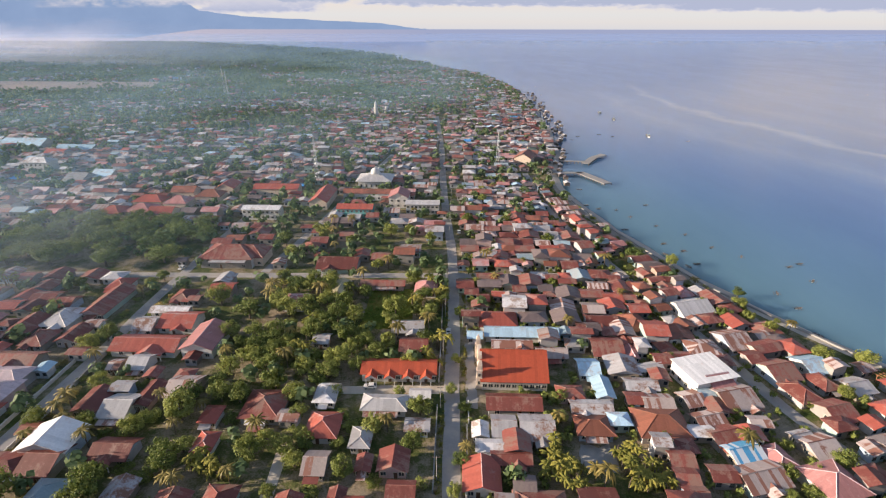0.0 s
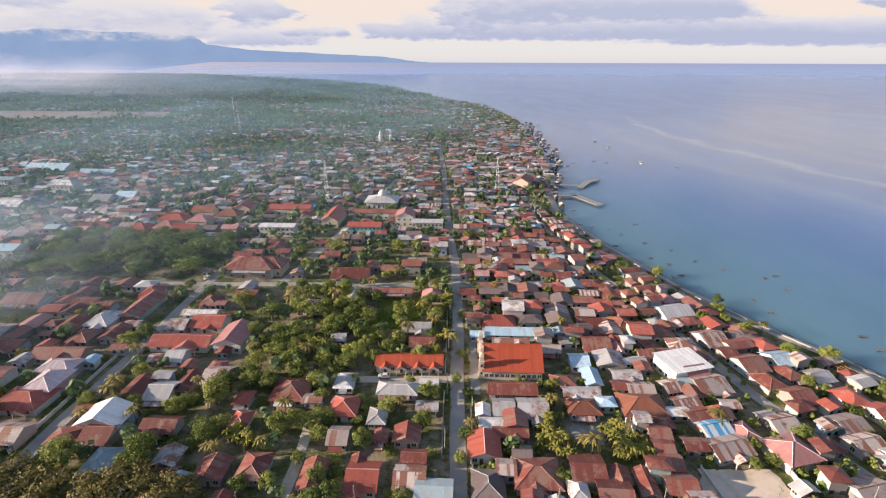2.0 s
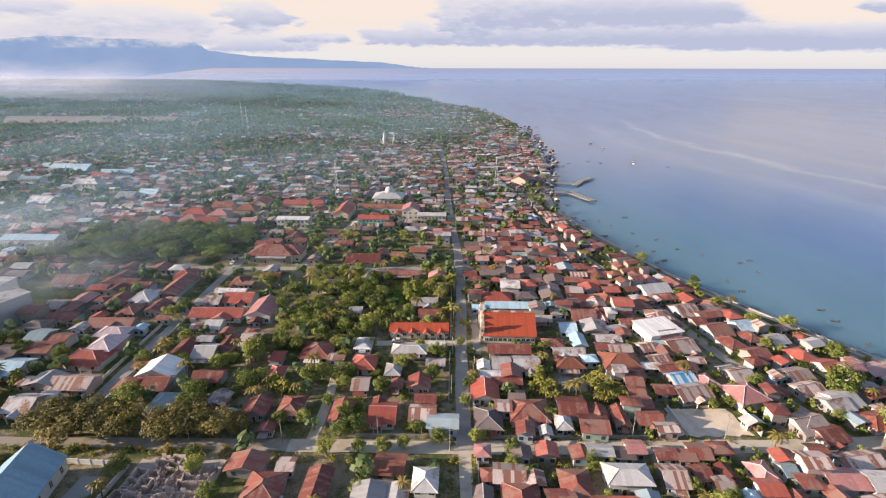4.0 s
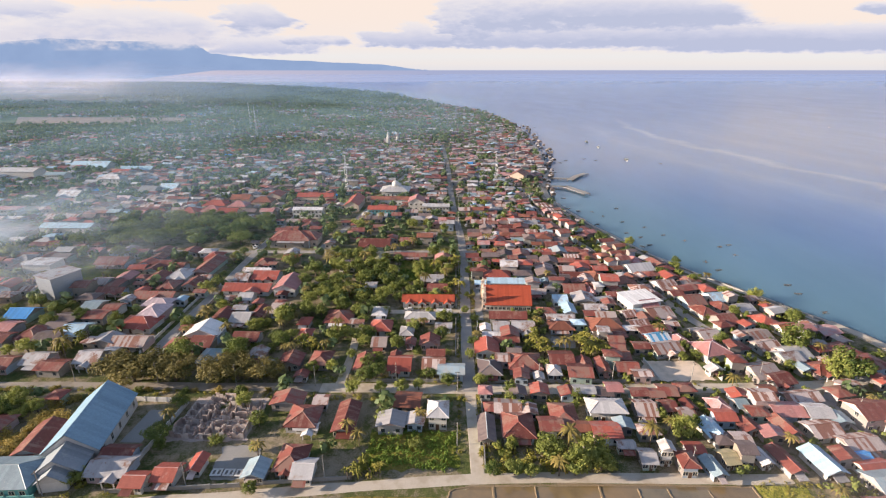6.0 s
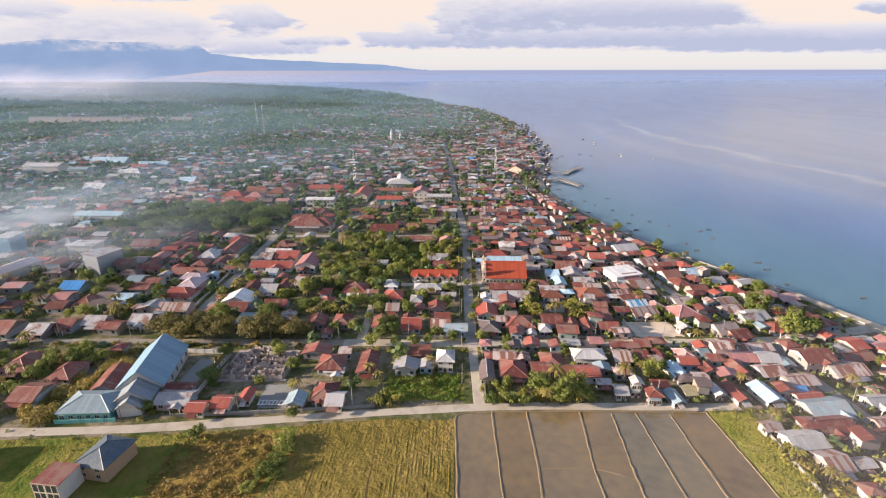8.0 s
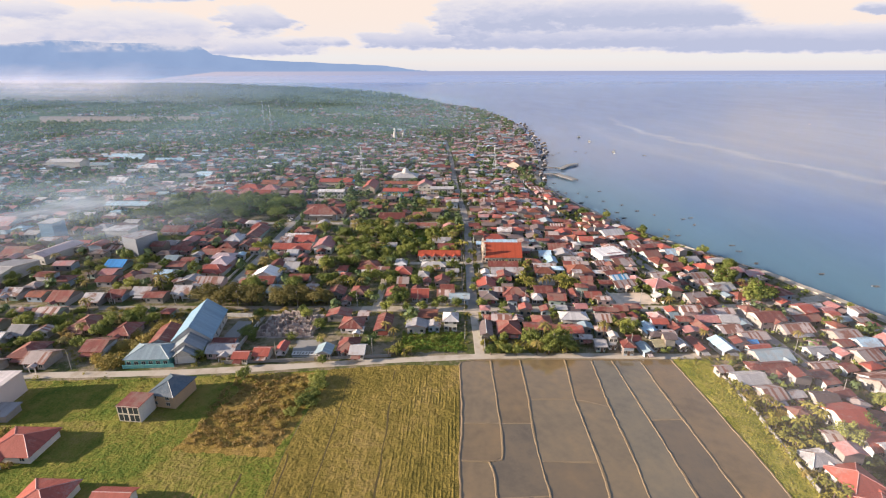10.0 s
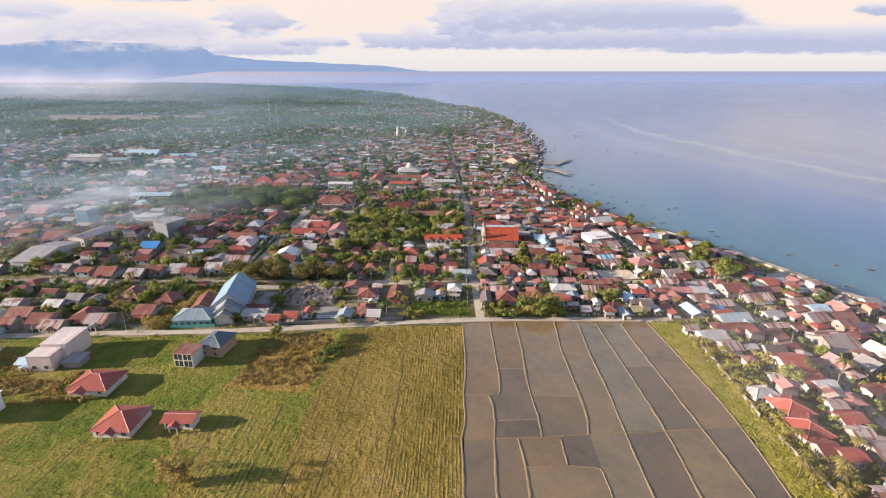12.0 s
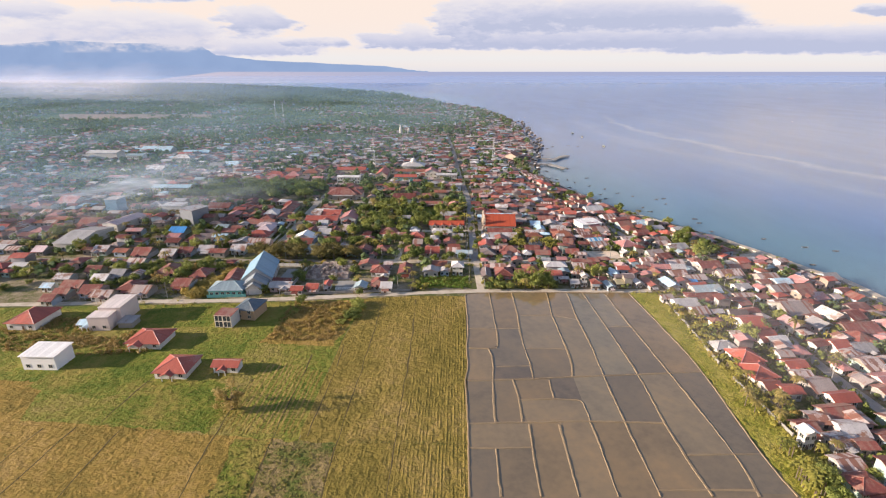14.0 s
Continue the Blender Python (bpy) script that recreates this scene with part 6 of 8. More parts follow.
tree("broad", -79.9, 90.7, 4.5)
tree("broad", -78.1, 71.4, 3.3)
tree("broad", -74.2, 66.2, 3.6)
tree("banana", -65.1, 67.4, 3.2)
tree("banana", -59.9, 65.7, 3.1)
tree("broad", -54.3, 71, 3.6)
tree("broad", -50.8, 74.9, 3.6)
tree("broad", -45.7, 73, 3.2)
tree("broad", -42.8, 77.9, 2.8)
tree("broad", -37, 95.6, 2.6)
tree("broad", -32, 122, 3.4)
tree("broad", -26.4, 111, 2.7)
tree("broad", -15.6, 110.6, 3.2)
tree("broad", -44.7, 59.3, 2.2)
tree("broad", -34, 46.8, 4.1)
tree("broad", -37.8, 52.3, 3.2)
tree("broad", -37.5, 44.9, 3.1)
tree("broad", -23.5, 39, 2.6)
tree("broad", -30.8, 38.7, 2.6)
tree("broad", -17.8, 40.5, 2.3)
for _x, _y, _r in ((26, 71, 3.4), (28.5, 66.5, 3.4), (27.5, 75, 3.2), (30.5, 63.3, 3.0), (24.5, 67.3, 2.8), (31.0, 70.0, 2.8), (45, 70, 3.4), (48, 66.5, 3.4), (51, 71, 3.0), (47, 75, 3.2), (51.5, 66, 2.8), (44.5, 65.3, 2.8), (43.5, 74, 2.6)):
    tree("banana", _x, _y, _r)
tree("palm", 37, 64.3, 3.4)
tree("palm", 35.5, 67.2, 2.8)
tree("broad", 31.6, 96.1, 2.6)
tree("palm", 77.5, 77.6, 3.8)
tree("broad", 83.4, 68.9, 2.5)
tree("broad", 80.8, 61.9, 2)
tree("palm", 89, 42.5, 3.1)
tree("broad", 100.2, 73, 3.1)
tree("broad", 90.9, 69.1, 2.6)
tree("broad", 0.2, 60.9, 2.2)
tree("broad", 1.6, 70.8, 2.6)
tree("palm", 3.1, 73.5, 2.3)
tree("broad", -1.3, 98.4, 2)
tree("broad", 2.7, 90.6, 2.1)
tree("broad", 0, 114.2, 2.1)
tree("broad", 1.1, 143.4, 2.6)
tree("broad", 104, 145.1, 3.4)
tree("broad", 114.3, 154, 3.6)
tree("broad", 123.9, 118.6, 3.8)
tree("broad", 137.4, 117.3, 3.4)
tree("broad", 141.7, 93.5, 4.2)
tree("broad", 127.5, 71.3, 6.2)
tree("broad", 98.5, 153.2, 2.9)
tree("broad", 115.9, 135.9, 2.9)
tree("broad", 119.2, 164.3, 2.8)
tree("broad", 102.5, 194.3, 3)
tree("rain", 87.2, 201.8, 4.7)
for _k in range(26):
    _y = -40 + 15 * _k + 4 * math.sin(_k * 2.7)
    tree("greenbush" if _k % 3 else "broad", coast_x(_y) - 9.5 + 2.0 * math.sin(_k * 1.3), _y, 1.9 + 0.7 * math.sin(_k * 4.1))
tree("broad", 21.8, 9.6, 4.3)
tree("palm", 27.6, 12, 4.7)
tree("broad", 32.4, 8.6, 5.1)
tree("broad", 35.3, 5.4, 3.9)
tree("broad", 27.9, 3.6, 4.2)
tree("palm", 23.3, 3.2, 3.4)
tree("broad", 11.3, 3.2, 3)
tree("broad", 5.5, 2.8, 2.4)
tree("broad", 15.6, 2.5, 2.3)
tree("palm", 51.9, 14.9, 3.7)
tree("broad", 62.6, 19.1, 3.9)
tree("broad", 68.1, 23.7, 2.7)
tree("banana", -30.5, 3.6, 2.7)
tree("banana", -32.7, 0.8, 2.2)
tree("banana", -26.6, 1.8, 2.2)
tree("palm", -36.9, 15.6, 2.8)
tree("palm", -33.2, 13.1, 2.7)
tree("broad", -73.9, 29.5, 3.1)
tree("broad", -65.7, 20.3, 3)
tree("bush", -140.3, 2.7, 4.1)
tree("bush", -135, 3.5, 4.8)
tree("bush", -134.8, -7.9, 5.0)
tree("bush", -133.9, 8.8, 4.4)
tree("bush", -132.2, 16.8, 3.8)
tree("bush", -128.5, 20.2, 4.2)
tree("bush", -137.9, -9.3, 5.0)
tree("bush", -130.6, -6.4, 3.5)
tree("bush", -130.5, 0.3, 3.6)
tree("bush", -122.6, 25, 3.4)
tree("broad", -106, -4.1, 2.6)
tree("broad", -104.6, -1.6, 2.1)
tree("rain", -93.3, 13.1, 4)
tree("broad", -58.1, -5.4, 2.3)
tree("broad", -83.6, -15.7, 2.7)
tree("broad", 134.6, 50.5, 7.2)
tree("broad", 130.4, 51.5, 5)
tree("palm", 59.9, 21, 2.6)
tree("broad", -14.6, 47.5, 2.7)
tree("broad", 3.2, 43.7, 2.3)
tree("broad", 13.7, 39.1, 2.7)
tree("broad", -27.4, 23.3, 2.9)
tree("broad", -39.9, 37.5, 3.1)
tree("broad", -7.8, 43.4, 2.7)
for _x, _y, _r in ((-57, -16, 3.4), (-55.5, -20, 3.8), (-56.5, -25, 3.6), (-58.5, -29, 3.4), (-55.2, -29.5, 3.0), (-61, -34, 2.6)):
    tree("greenbush", _x, _y, _r)
for _x, _y, _r in ((-62, -20, 2.6), (-60.5, -25, 2.6), (-64, -30, 2.4), (-67, -22, 2.2), (-62, -40, 2.2), (-70, -34, 2.0)):
    tree("bush", _x, _y, _r)
for _k in range(16):
    tree("bush", -143.5 + 0.75 * _k + 3.0 * math.sin(_k * 2.1), -8.5 + 2.5 * _k + 2.0 * math.cos(_k * 1.7), 3.0 + 0.8 * math.sin(_k * 3.3))
for _k in range(19):
    tree("bush" if _k % 3 else "greenbush", -166 + 5.6 * _k + 1.5 * math.sin(_k * 2.3), 35.6 + 0.022 * 5.6 * _k + 0.6 * math.cos(_k * 1.9), 1.7 + 0.5 * math.sin(_k * 3.7))
for _k in range(19):
    tree("bush" if _k % 2 else "greenbush", -118.4 - 0.022 * 6.2 * _k + 0.9 * math.sin(_k * 2.9), 52 + 6.2 * _k + 1.5 * math.cos(_k * 1.3), 1.9 + 0.6 * math.sin(_k * 4.7))
    tree("greenbush" if _k % 3 else "bush", -130.5 - 0.02 * 6.2 * _k + 0.9 * math.sin(_k * 1.9), 55 + 6.0 * _k + 1.5 * math.cos(_k * 2.3), 1.6 + 0.5 * math.sin(_k * 3.7))
tree("dry", -83.0, -93.3, 7.0)
tree("palm", 83.4, -87, 3.1)
tree("palm", 84.8, -89.9, 2.6)
tree("palm", 88.5, -96, 2.8)
tree("banana", 98.2, -37.4, 3.3)
tree("banana", 104.2, -32.3, 3.4)
tree("banana", 107.7, -34.7, 2.8)
tree("broad", 107.2, -43.5, 3.8)
tree("banana", 82.4, -116.7, 2.8)
tree("banana", 82.7, -120.2, 3.1)
tree("broad", 86.9, -119.7, 3.6)
tree("banana", 84.2, -107.7, 2.5)
tree("banana", 82.2, -123.6, 3.1)
tree("broad", 84.7, -127.4, 3.4)
tree("palm", 128.1, -39.6, 4)
tree("broad", 116.3, -37.5, 3.4)
tree("palm", 125.9, -65.4, 2.6)


def clear(x, y, r):
    return all((x - a) ** 2 + (y - b) ** 2 > (r + c) ** 2 * 0.8 for a, b, c in TREES)




def grown(x0, x1, y0, y1, n, kinds, lo, hi, seed, gap=0.55):
    """Trees strewn over a stretch of gardens, clear of roads and house plans."""
    r = random.Random(seed)
    tries = 0
    while n and tries < 4000:
        tries += 1
        x, y, k = r.uniform(x0, x1), r.uniform(y0, y1), r.uniform(lo, hi)
        if -38 < x < -16 and 133 < y < 167 and r.random() < 0.85:
            continue
        if x > coast_x(y) - 6 or not free(x, y, k * gap) or on_road(x, y, 0.8 + 0.3 * k) or not clear(x, y, k * 0.45):
            continue
        tree(r.choice(kinds), x, y, k)
        n -= 1


PLANS.extend(((70, 55, 7), (80, 55, 7), (38, 74.5, 5)))
MIXED = ("broad", "broad", "broad", "greenbush", "greenbush", "palm")
grown(-78, -5, 104, 172, 58, ("broad", "broad", "broad", "broad", "broad", "palm", "banana"), 2.6, 4.8, 1, 0.35)       # the dense garden block
grown(-240, -138, 182, 238, 34, ("rain",), 6.0, 9.0, 2, 0.5)                               # dark park trees
grown(-120, -8, 48, 100, 46, MIXED, 2.0, 3.6, 3)
grown(6, 135, 5, 178, 70, MIXED, 1.5, 2.7, 4, 0.4)
grown(-95, -5, 4, 36, 10, MIXED, 1.8, 3.0, 5)
grown(-250, -128, -8, 36, 42, MIXED, 2.2, 3.8, 6)
grown(-195, -128, 3, 28, 16, ("dry", "broad"), 2.4, 3.8, 16)
grown(-290, -130, 46, 176, 74, ("broad", "broad", "broad", "palm", "banana"), 2.4, 4.4, 7)
grown(87.5, 97, -122, -2, 46, ("palm", "banana", "banana", "bush", "bush"), 1.4, 2.3, 18, 0.3)
grown(95, 185, -120, 44, 40, ("palm", "broad", "banana"), 1.8, 2.8, 8)
grown(-90, -30, 182, 240, 14, ("broad", "broad", "palm"), 2.8, 4.4, 9)
grown(-30, 70, 184, 330, 16, ("broad", "broad", "palm"), 2.6, 4.2, 10)

# ---- the rest of the town ----
FAR_KEYS = ["rust", "red", "orange", "pink", "white", "zinc", "stripe", "sky", "blue", "teal", "dark"]
NEAR_WEIGHT = [46, 8, 6, 5, 4, 10, 15, 1, 0, 4, 8]
SHORE_WEIGHT = [34, 15, 8, 18, 4, 6, 20, 1, 0, 3, 5]
FAR_WEIGHT = [24, 3, 5, 5, 8, 20, 20, 2, 0.4, 5, 12]


def infill(x, y, r, w, l, s, near_left):
    """One more house of the town, as a thing while it is near, else in the joined mesh."""
    kind = r.choice("XXYH")
    key = r.choices(FAR_KEYS, FAR_WEIGHT if y > 260 else SHORE_WEIGHT if x > 88 and y < 45 else NEAR_WEIGHT)[0]
    h = r.uniform(2.8, 3.6) if r.random() < 0.9 else 5.6
    turn = (15 if x > 0.6 * coast_x(y) and y < 330 else 0) + r.uniform(-3, 3)
    if near_left and y < 150:
        house(x, y, w + 1, l + 1, turn, h, kind, key)
        return True
    q = Shape()
    rise = roof_shape(q, w, l, h, kind, 0.3, mat=FAR_KEYS.index(key))
    wall_shape(q, w, l, h, kind, rise, len(FAR_KEYS))
    if y < 420:
        for f in (-0.3, 0.3):
            q.box(f * w - 0.6, f * w + 0.6, -l / 2 - 0.05, -l / 2, 1.0, 2.2, len(FAR_KEYS) + 1)
    c, sn = math.cos(radians(turn)), math.sin(radians(turn))
    n = len(s.v)
    s.v.extend((x + c * a - sn * b, y + sn * a + c * b, z) for a, b, z in q.v)
    s.f.extend(tuple(k + n for k in fc) for fc in q.f)
    s.i.extend(q.i)
    s.uv.extend(q.uv)
    PLANS.append((x, y, 0.45 * (w + l) / 2 + 0.3)) if y < 420 else None
    return False


def far_tree(s, x, y, rad, r, n, dark=0):
    for lobe in range(3):
        c = (x + r.uniform(-0.45, 0.45) * rad, y + r.uniform(-0.45, 0.45) * rad, rad * r.uniform(0.75, 1.25))
        for _ in range(n):
            d = Vector((r.gauss(0, 1), r.gauss(0, 1), r.gauss(0, 1))).normalized() * rad * 0.55 * r.random() ** 0.4
            p = Vector(c) + d
            nrm = (d.normalized() + Vector((r.uniform(-.6, .6), r.uniform(-.6, .6), 0.5))).normalized()
            u = nrm.cross(Vector((r.uniform(-1, 1), r.uniform(-1, 1), 0.3))).normalized() * rad * r.uniform(0.18, 0.36)
            w = nrm.cross(u) * 0.8
            s.face([p - u, p + w, p + u, p - w], dark)


def town():
    r = random.Random(11)
    houses, trees, left = Shape(), Shape(), 46
    y = -118.0
    while y < 1900:
        pitch = 9.4 if y < 260 else 8.4 if y < 520 else 10.0 if y < 900 else 13.0
        reach = -380 - 0.78 * max(0, y)
        x = coast_x(y) - (20 if y < 230 else 10)
        while x > max(reach, -1500):
            px, py = x + r.uniform(-1.6, 1.6), y + r.uniform(-1.8, 1.8)
            x -= pitch * r.uniform(0.9, 1.15)
            if open_site(px, py) or px > coast_x(py) - (13 if py < 230 else 7):
                continue
            if y < 8 and px < 90:
                continue
            shore = max(0.0, 1 - (coast_x(py) - px) / 330)
            patch = noise.noise(Vector((px * 0.009, py * 0.006, 4)))
            chance = (0.92 if px > -5 else 0.40 if px > -130 else 0.66) if y < 190 else 0.70 - 0.20 * (1 - shore) - max(0, y - 500) * 0.00035 * (1.4 - shore) + 0.75 * patch
            if y < 190 and -80 < px < -4 and y > 100:
                chance = 0.06
            w, l = (r.uniform(6.0, 9.6), r.uniform(5.6, 9.0)) if y < 260 else (r.uniform(5.2, 10.5), r.uniform(4.6, 7.8))
            if r.random() < chance:
                if free(px, py, 0.40 * (w + l) / 2) and not on_road(px, py, 0.42 * w):
                    if infill(px, py, r, w, l, houses, left > 0):
                        left -= 1
                    continue
                w, l = r.uniform(3.4, 5.6), r.uniform(3.4, 4.6)
                if y < 330 and free(px, py, 1.7) and not on_road(px, py, 1.9):
                    infill(px, py, r, w, l, houses, False)
            elif r.random() < 0.8 and free(px, py, 1.5) and not on_road(px, py, 1.6):
                far_tree(trees, px, py, r.uniform(2.6, 4.6) if y < 500 else r.uniform(3.0, 5.6), r, 15 if y < 420 else 9 if y < 900 else 5)
        y += pitch * 0.98
    # sheds and small houses squeezed in between
    for _ in range(1900):
        py = r.uniform(-118, 330)
        px = r.uniform(92 if py < 4 else 5, coast_x(py) - 19)
        w, l = r.uniform(3.6, 6.6), r.uniform(3.4, 5.8)
        if py < 6 and r.random() < 0.55:
            continue
        if not open_site(px, py) and free(px, py, 0.36 * (w + l) / 2) and not on_road(px, py, 0.40 * w):
            left -= infill(px, py, r, w, l, houses, left > 0)
    # bushes and small trees in the last gaps
    for _ in range(5200):
        py = r.uniform(-118, 340)
        px = r.uniform(92 if py < 4 else 4, coast_x(py) - 12)
        k = r.uniform(0.9, 2.1)
        if not open_site(px, py) and free(px, py, k * 0.45) and not on_road(px, py, 0.5 * k):
            far_tree(trees, px, py, k, r, 14, 1)
            PLANS.append((px, py, k * 0.55))
    # woods on the far headland
    for _ in range(9000):
        py = 1450 + 2900 * r.random()
        px = coast_x(py) - 10 - 2600 * r.random()
        if px > -1.05 * (py + 240):
            far_tree(trees, px, py, r.uniform(5.0, 11.0), r, 3)
    for _ in range(15000):
        py = 750 + 3300 * r.random() ** 1.6
        px = coast_x(py) - 15 - (3000 * r.random() ** 1.4)
        if px < -1.12 * (py + 240):
            continue
        if open_site(px, py):
            continue
        if py < 1900 and r.random() < (0.88 if coast_x(py) - px < 260 else 0.55) and (coast_x(py) - px) < 500:
            continue
        k = r.uniform(4.0, 8.0) if py < 1500 else r.uniform(6.0, 13.0)
        far_tree(trees, px, py, k, r, 4)
    # trees between the far roofs
    for _ in range(4800):
        py = 190 + 860 * r.random()
        px = coast_x(py) - 12 - 850 * r.random() ** 0.8
        if noise.noise(Vector((px * 0.012, py * 0.012, 9))) > -0.1 and free(px, py, 0.5) and not on_road(px, py, 1.5):
            far_tree(trees, px, py, r.uniform(2.6, 5.2), r, 8)
    return houses, trees


town_houses, town_trees = town()
tagged(new("distant_houses", town_houses.mesh("distant_houses", [ROOFS[k] for k in FAR_KEYS] + [WALLS, GLASS])), "dense far rows of small houses with rusty red and zinc roofs", "houses", "", "stuff")
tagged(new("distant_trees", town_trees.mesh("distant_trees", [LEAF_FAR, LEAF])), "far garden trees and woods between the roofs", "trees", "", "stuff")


def shrubs(name, label, spots, mat, seed, size=0.30):
    r, s = random.Random(seed), Shape()
    for x0, x1, y0, y1, n, lo, hi in spots:
        for _ in range(n):
            x, y, k = r.uniform(x0, x1), r.uniform(y0, y1), r.uniform(lo, hi)
            if on_road(x, y, 0.2):
                continue
            leaf_quads(s, (x, y, k * 0.5), k, 26, k * size, r, 0.75)
    return tagged(new(name, s.mesh(name, mat)), label, "shrubs", "", "stuff")


shrubs("scrub", "dry brownish scrub on the fallow plot", [(-88, -60, -50, -14, 520, 0.35, 0.95), (-150, -128, -62, -44, 90, 0.6, 1.5), (-170, -150, -58, -50, 50, 0.6, 1.2), (-206, -163, -62, -34, 420, 0.5, 1.2), (-168, -140, -64, -50, 120, 0.4, 0.9)], leaf_material("dry_scrub", (0.17, 0.125, 0.038), (0.40, 0.275, 0.10)), 5)
shrubs("undergrowth", "yellow-green undergrowth along roads and garden walls",
       [(4, 40, 4.5, 14, 110, 0.6, 1.5), (-190, -95, -9, 0, 70, 0.7, 1.6), (-190, 30, 34.5, 37.5, 150, 0.5, 1.1), (-120, 110, 44.5, 47.5, 160, 0.4, 1.0), (86.5, 95, -124, -4, 300, 0.6, 1.6),
        (-4.5, -3.4, 10, 175, 120, 0.4, 0.9), (2.2, 3.4, 5, 175, 110, 0.4, 0.9), (-180, -60, -22, -14, 30, 0.5, 1.2), (74, 92, 1, 3, 20, 0.4, 0.8)], LEAF_BANANA, 6)
shrubs("lot_plants", "lush green plants on an overgrown corner lot", [(-30, -5, 4, 20, 190, 0.5, 1.2), (-36, -18, 135, 165, 90, 0.4, 1.0)], leaf_material("lush_leaf", (0.055, 0.115, 0.018), (0.24, 0.32, 0.06), 0.8), 16)
shrubs("verge_tufts", "long bright grass tufts on the verge", [(78.5, 91, -126, 0, 1500, 0.14, 0.30)], leaf_material("verge_grass", (0.25, 0.235, 0.035), (0.45, 0.36, 0.09)), 8, 0.45)
shrubs("meadow_tufts", "uneven grass tufts and weeds in the meadow", [(-200, -58, -125, -14, 500, 0.12, 0.28), (-66, -45, -135, -108, 300, 0.12, 0.34), (-75, -64, -135, -107, 140, 0.12, 0.30), (-122, -80, -106, -74, 200, 0.12, 0.28), (-45, -9, -107.8, -106.3, 130, 0.1, 0.24)], leaf_material("meadow_weed", (0.12, 0.13, 0.022), (0.27, 0.235, 0.06)), 9, 0.5)

# ---- shore: piers, boats, masts ----
def pier(line, width, label):
    ob = thing("pier", line[0][0], line[0][1], 0, 0, label, "pier")
    ox, oy = line[0]
    s, p = Shape(), Shape()
    for (x0, y0), (x1, y1) in zip(line, line[1:]):
        d = Vector((x1 - x0, y1 - y0, 0))
        n = max(1, int(d.length / 3))
        u = d.normalized()
        q = Vector((-u.y, u.x, 0)) * width / 2
        a, b = Vector((x0 - ox, y0 - oy, 0)), Vector((x1 - ox, y1 - oy, 0))
        z0, z1 = Vector((0, 0, 0.7)), Vector((0, 0, 1.1))
        lo, hi = [a - q + z0, b - q + z0, b + q + z0, a + q + z0], [a - q + z1, b - q + z1, b + q + z1, a + q + z1]
        s.face(hi)
        s.face(lo[::-1])
        for k in range(4):
            j = (k + 1) % 4
            s.face([lo[k], lo[j], hi[j], hi[k]])
        for k in range(n + 1):
            c = a + d * k / n
            for sg in (-1, 1):
                e = c + q * 0.9 * sg
                p.beam((e.x, e.y, -2), (e.x, e.y, 0.75), 0.22, 0, 6)
    part("deck", s.mesh("deck", CONCRETE), ob)
    part("piles", p.mesh("piles", TIMBER), ob)


SEAWALL = [(x - 5.0, y) for x, y in COAST if 90 < y < 300]
tagged(new("sea_wall", strip("sea_wall", SEAWALL, 0.8, 0.5, CONCRETE, 0.35, 4)), "low weathered concrete sea wall along the shore", "wall", "", "structure")
PROMENADE = [(x - 4.5, y) for x, y in COAST if -300 < y < 100]
tagged(new("promenade", strip("promenade", PROMENADE, 4.2, 0.5, DIRTROAD, 0.7, 4)), "pale sandy embankment along the shore", "embankment", "", "structure")


def stilt_hut(x, y, a, roof):
    ob = thing("stilt_hut", x, y, 0, a, f"small shore hut on stilts with a {LOOK[roof]} roof", "hut", "shore huts")
    s = Shape()
    rise = roof_shape(s, 4.2, 3.6, 2.3, "X", 0.4, 0.4)
    part("roof", s.mesh("roof", ROOFS[roof]), ob)
    s = Shape()
    s.box(-2.1, 2.1, -1.8, 1.8, 0.3, 2.25, 0, True)
    part("wall", s.mesh("wall", TIMBER), ob, "weathered plank walls")
    post = Shape()
    post.beam((0, 0, -2.2), (0, 0, 0.55), 0.12, 0, 5)
    me = post.mesh("stilt", TIMBER)
    for sx in (-1.8, 1.8):
        for sy in (-1.5, 1.5):
            part("stilt", me, ob, "", pose(sx, sy, 0))


_h = random.Random(21)
for _k in range(48):
    _y = 330 + _k * 12 + _h.uniform(-3, 3)
    stilt_hut(coast_x(_y) + (_h.uniform(-3, 4) if _k < 12 else _h.uniform(-2, 15)), _y, _h.uniform(60, 110), _h.choice(("zinc", "zinc", "stripe", "white", "dark")))

pier([(74, 360), (97, 360)], 4.5, "concrete jetty on piles reaching into the sea")
pier([(95, 362), (109, 331)], 7.0, "broad concrete pier head on piles")
pier([(80, 399), (108, 397)], 3.0, "narrow timber jetty on piles")
pier([(106, 390), (118, 412), (130, 424)], 6.0, "broad pier head with mooring platform")


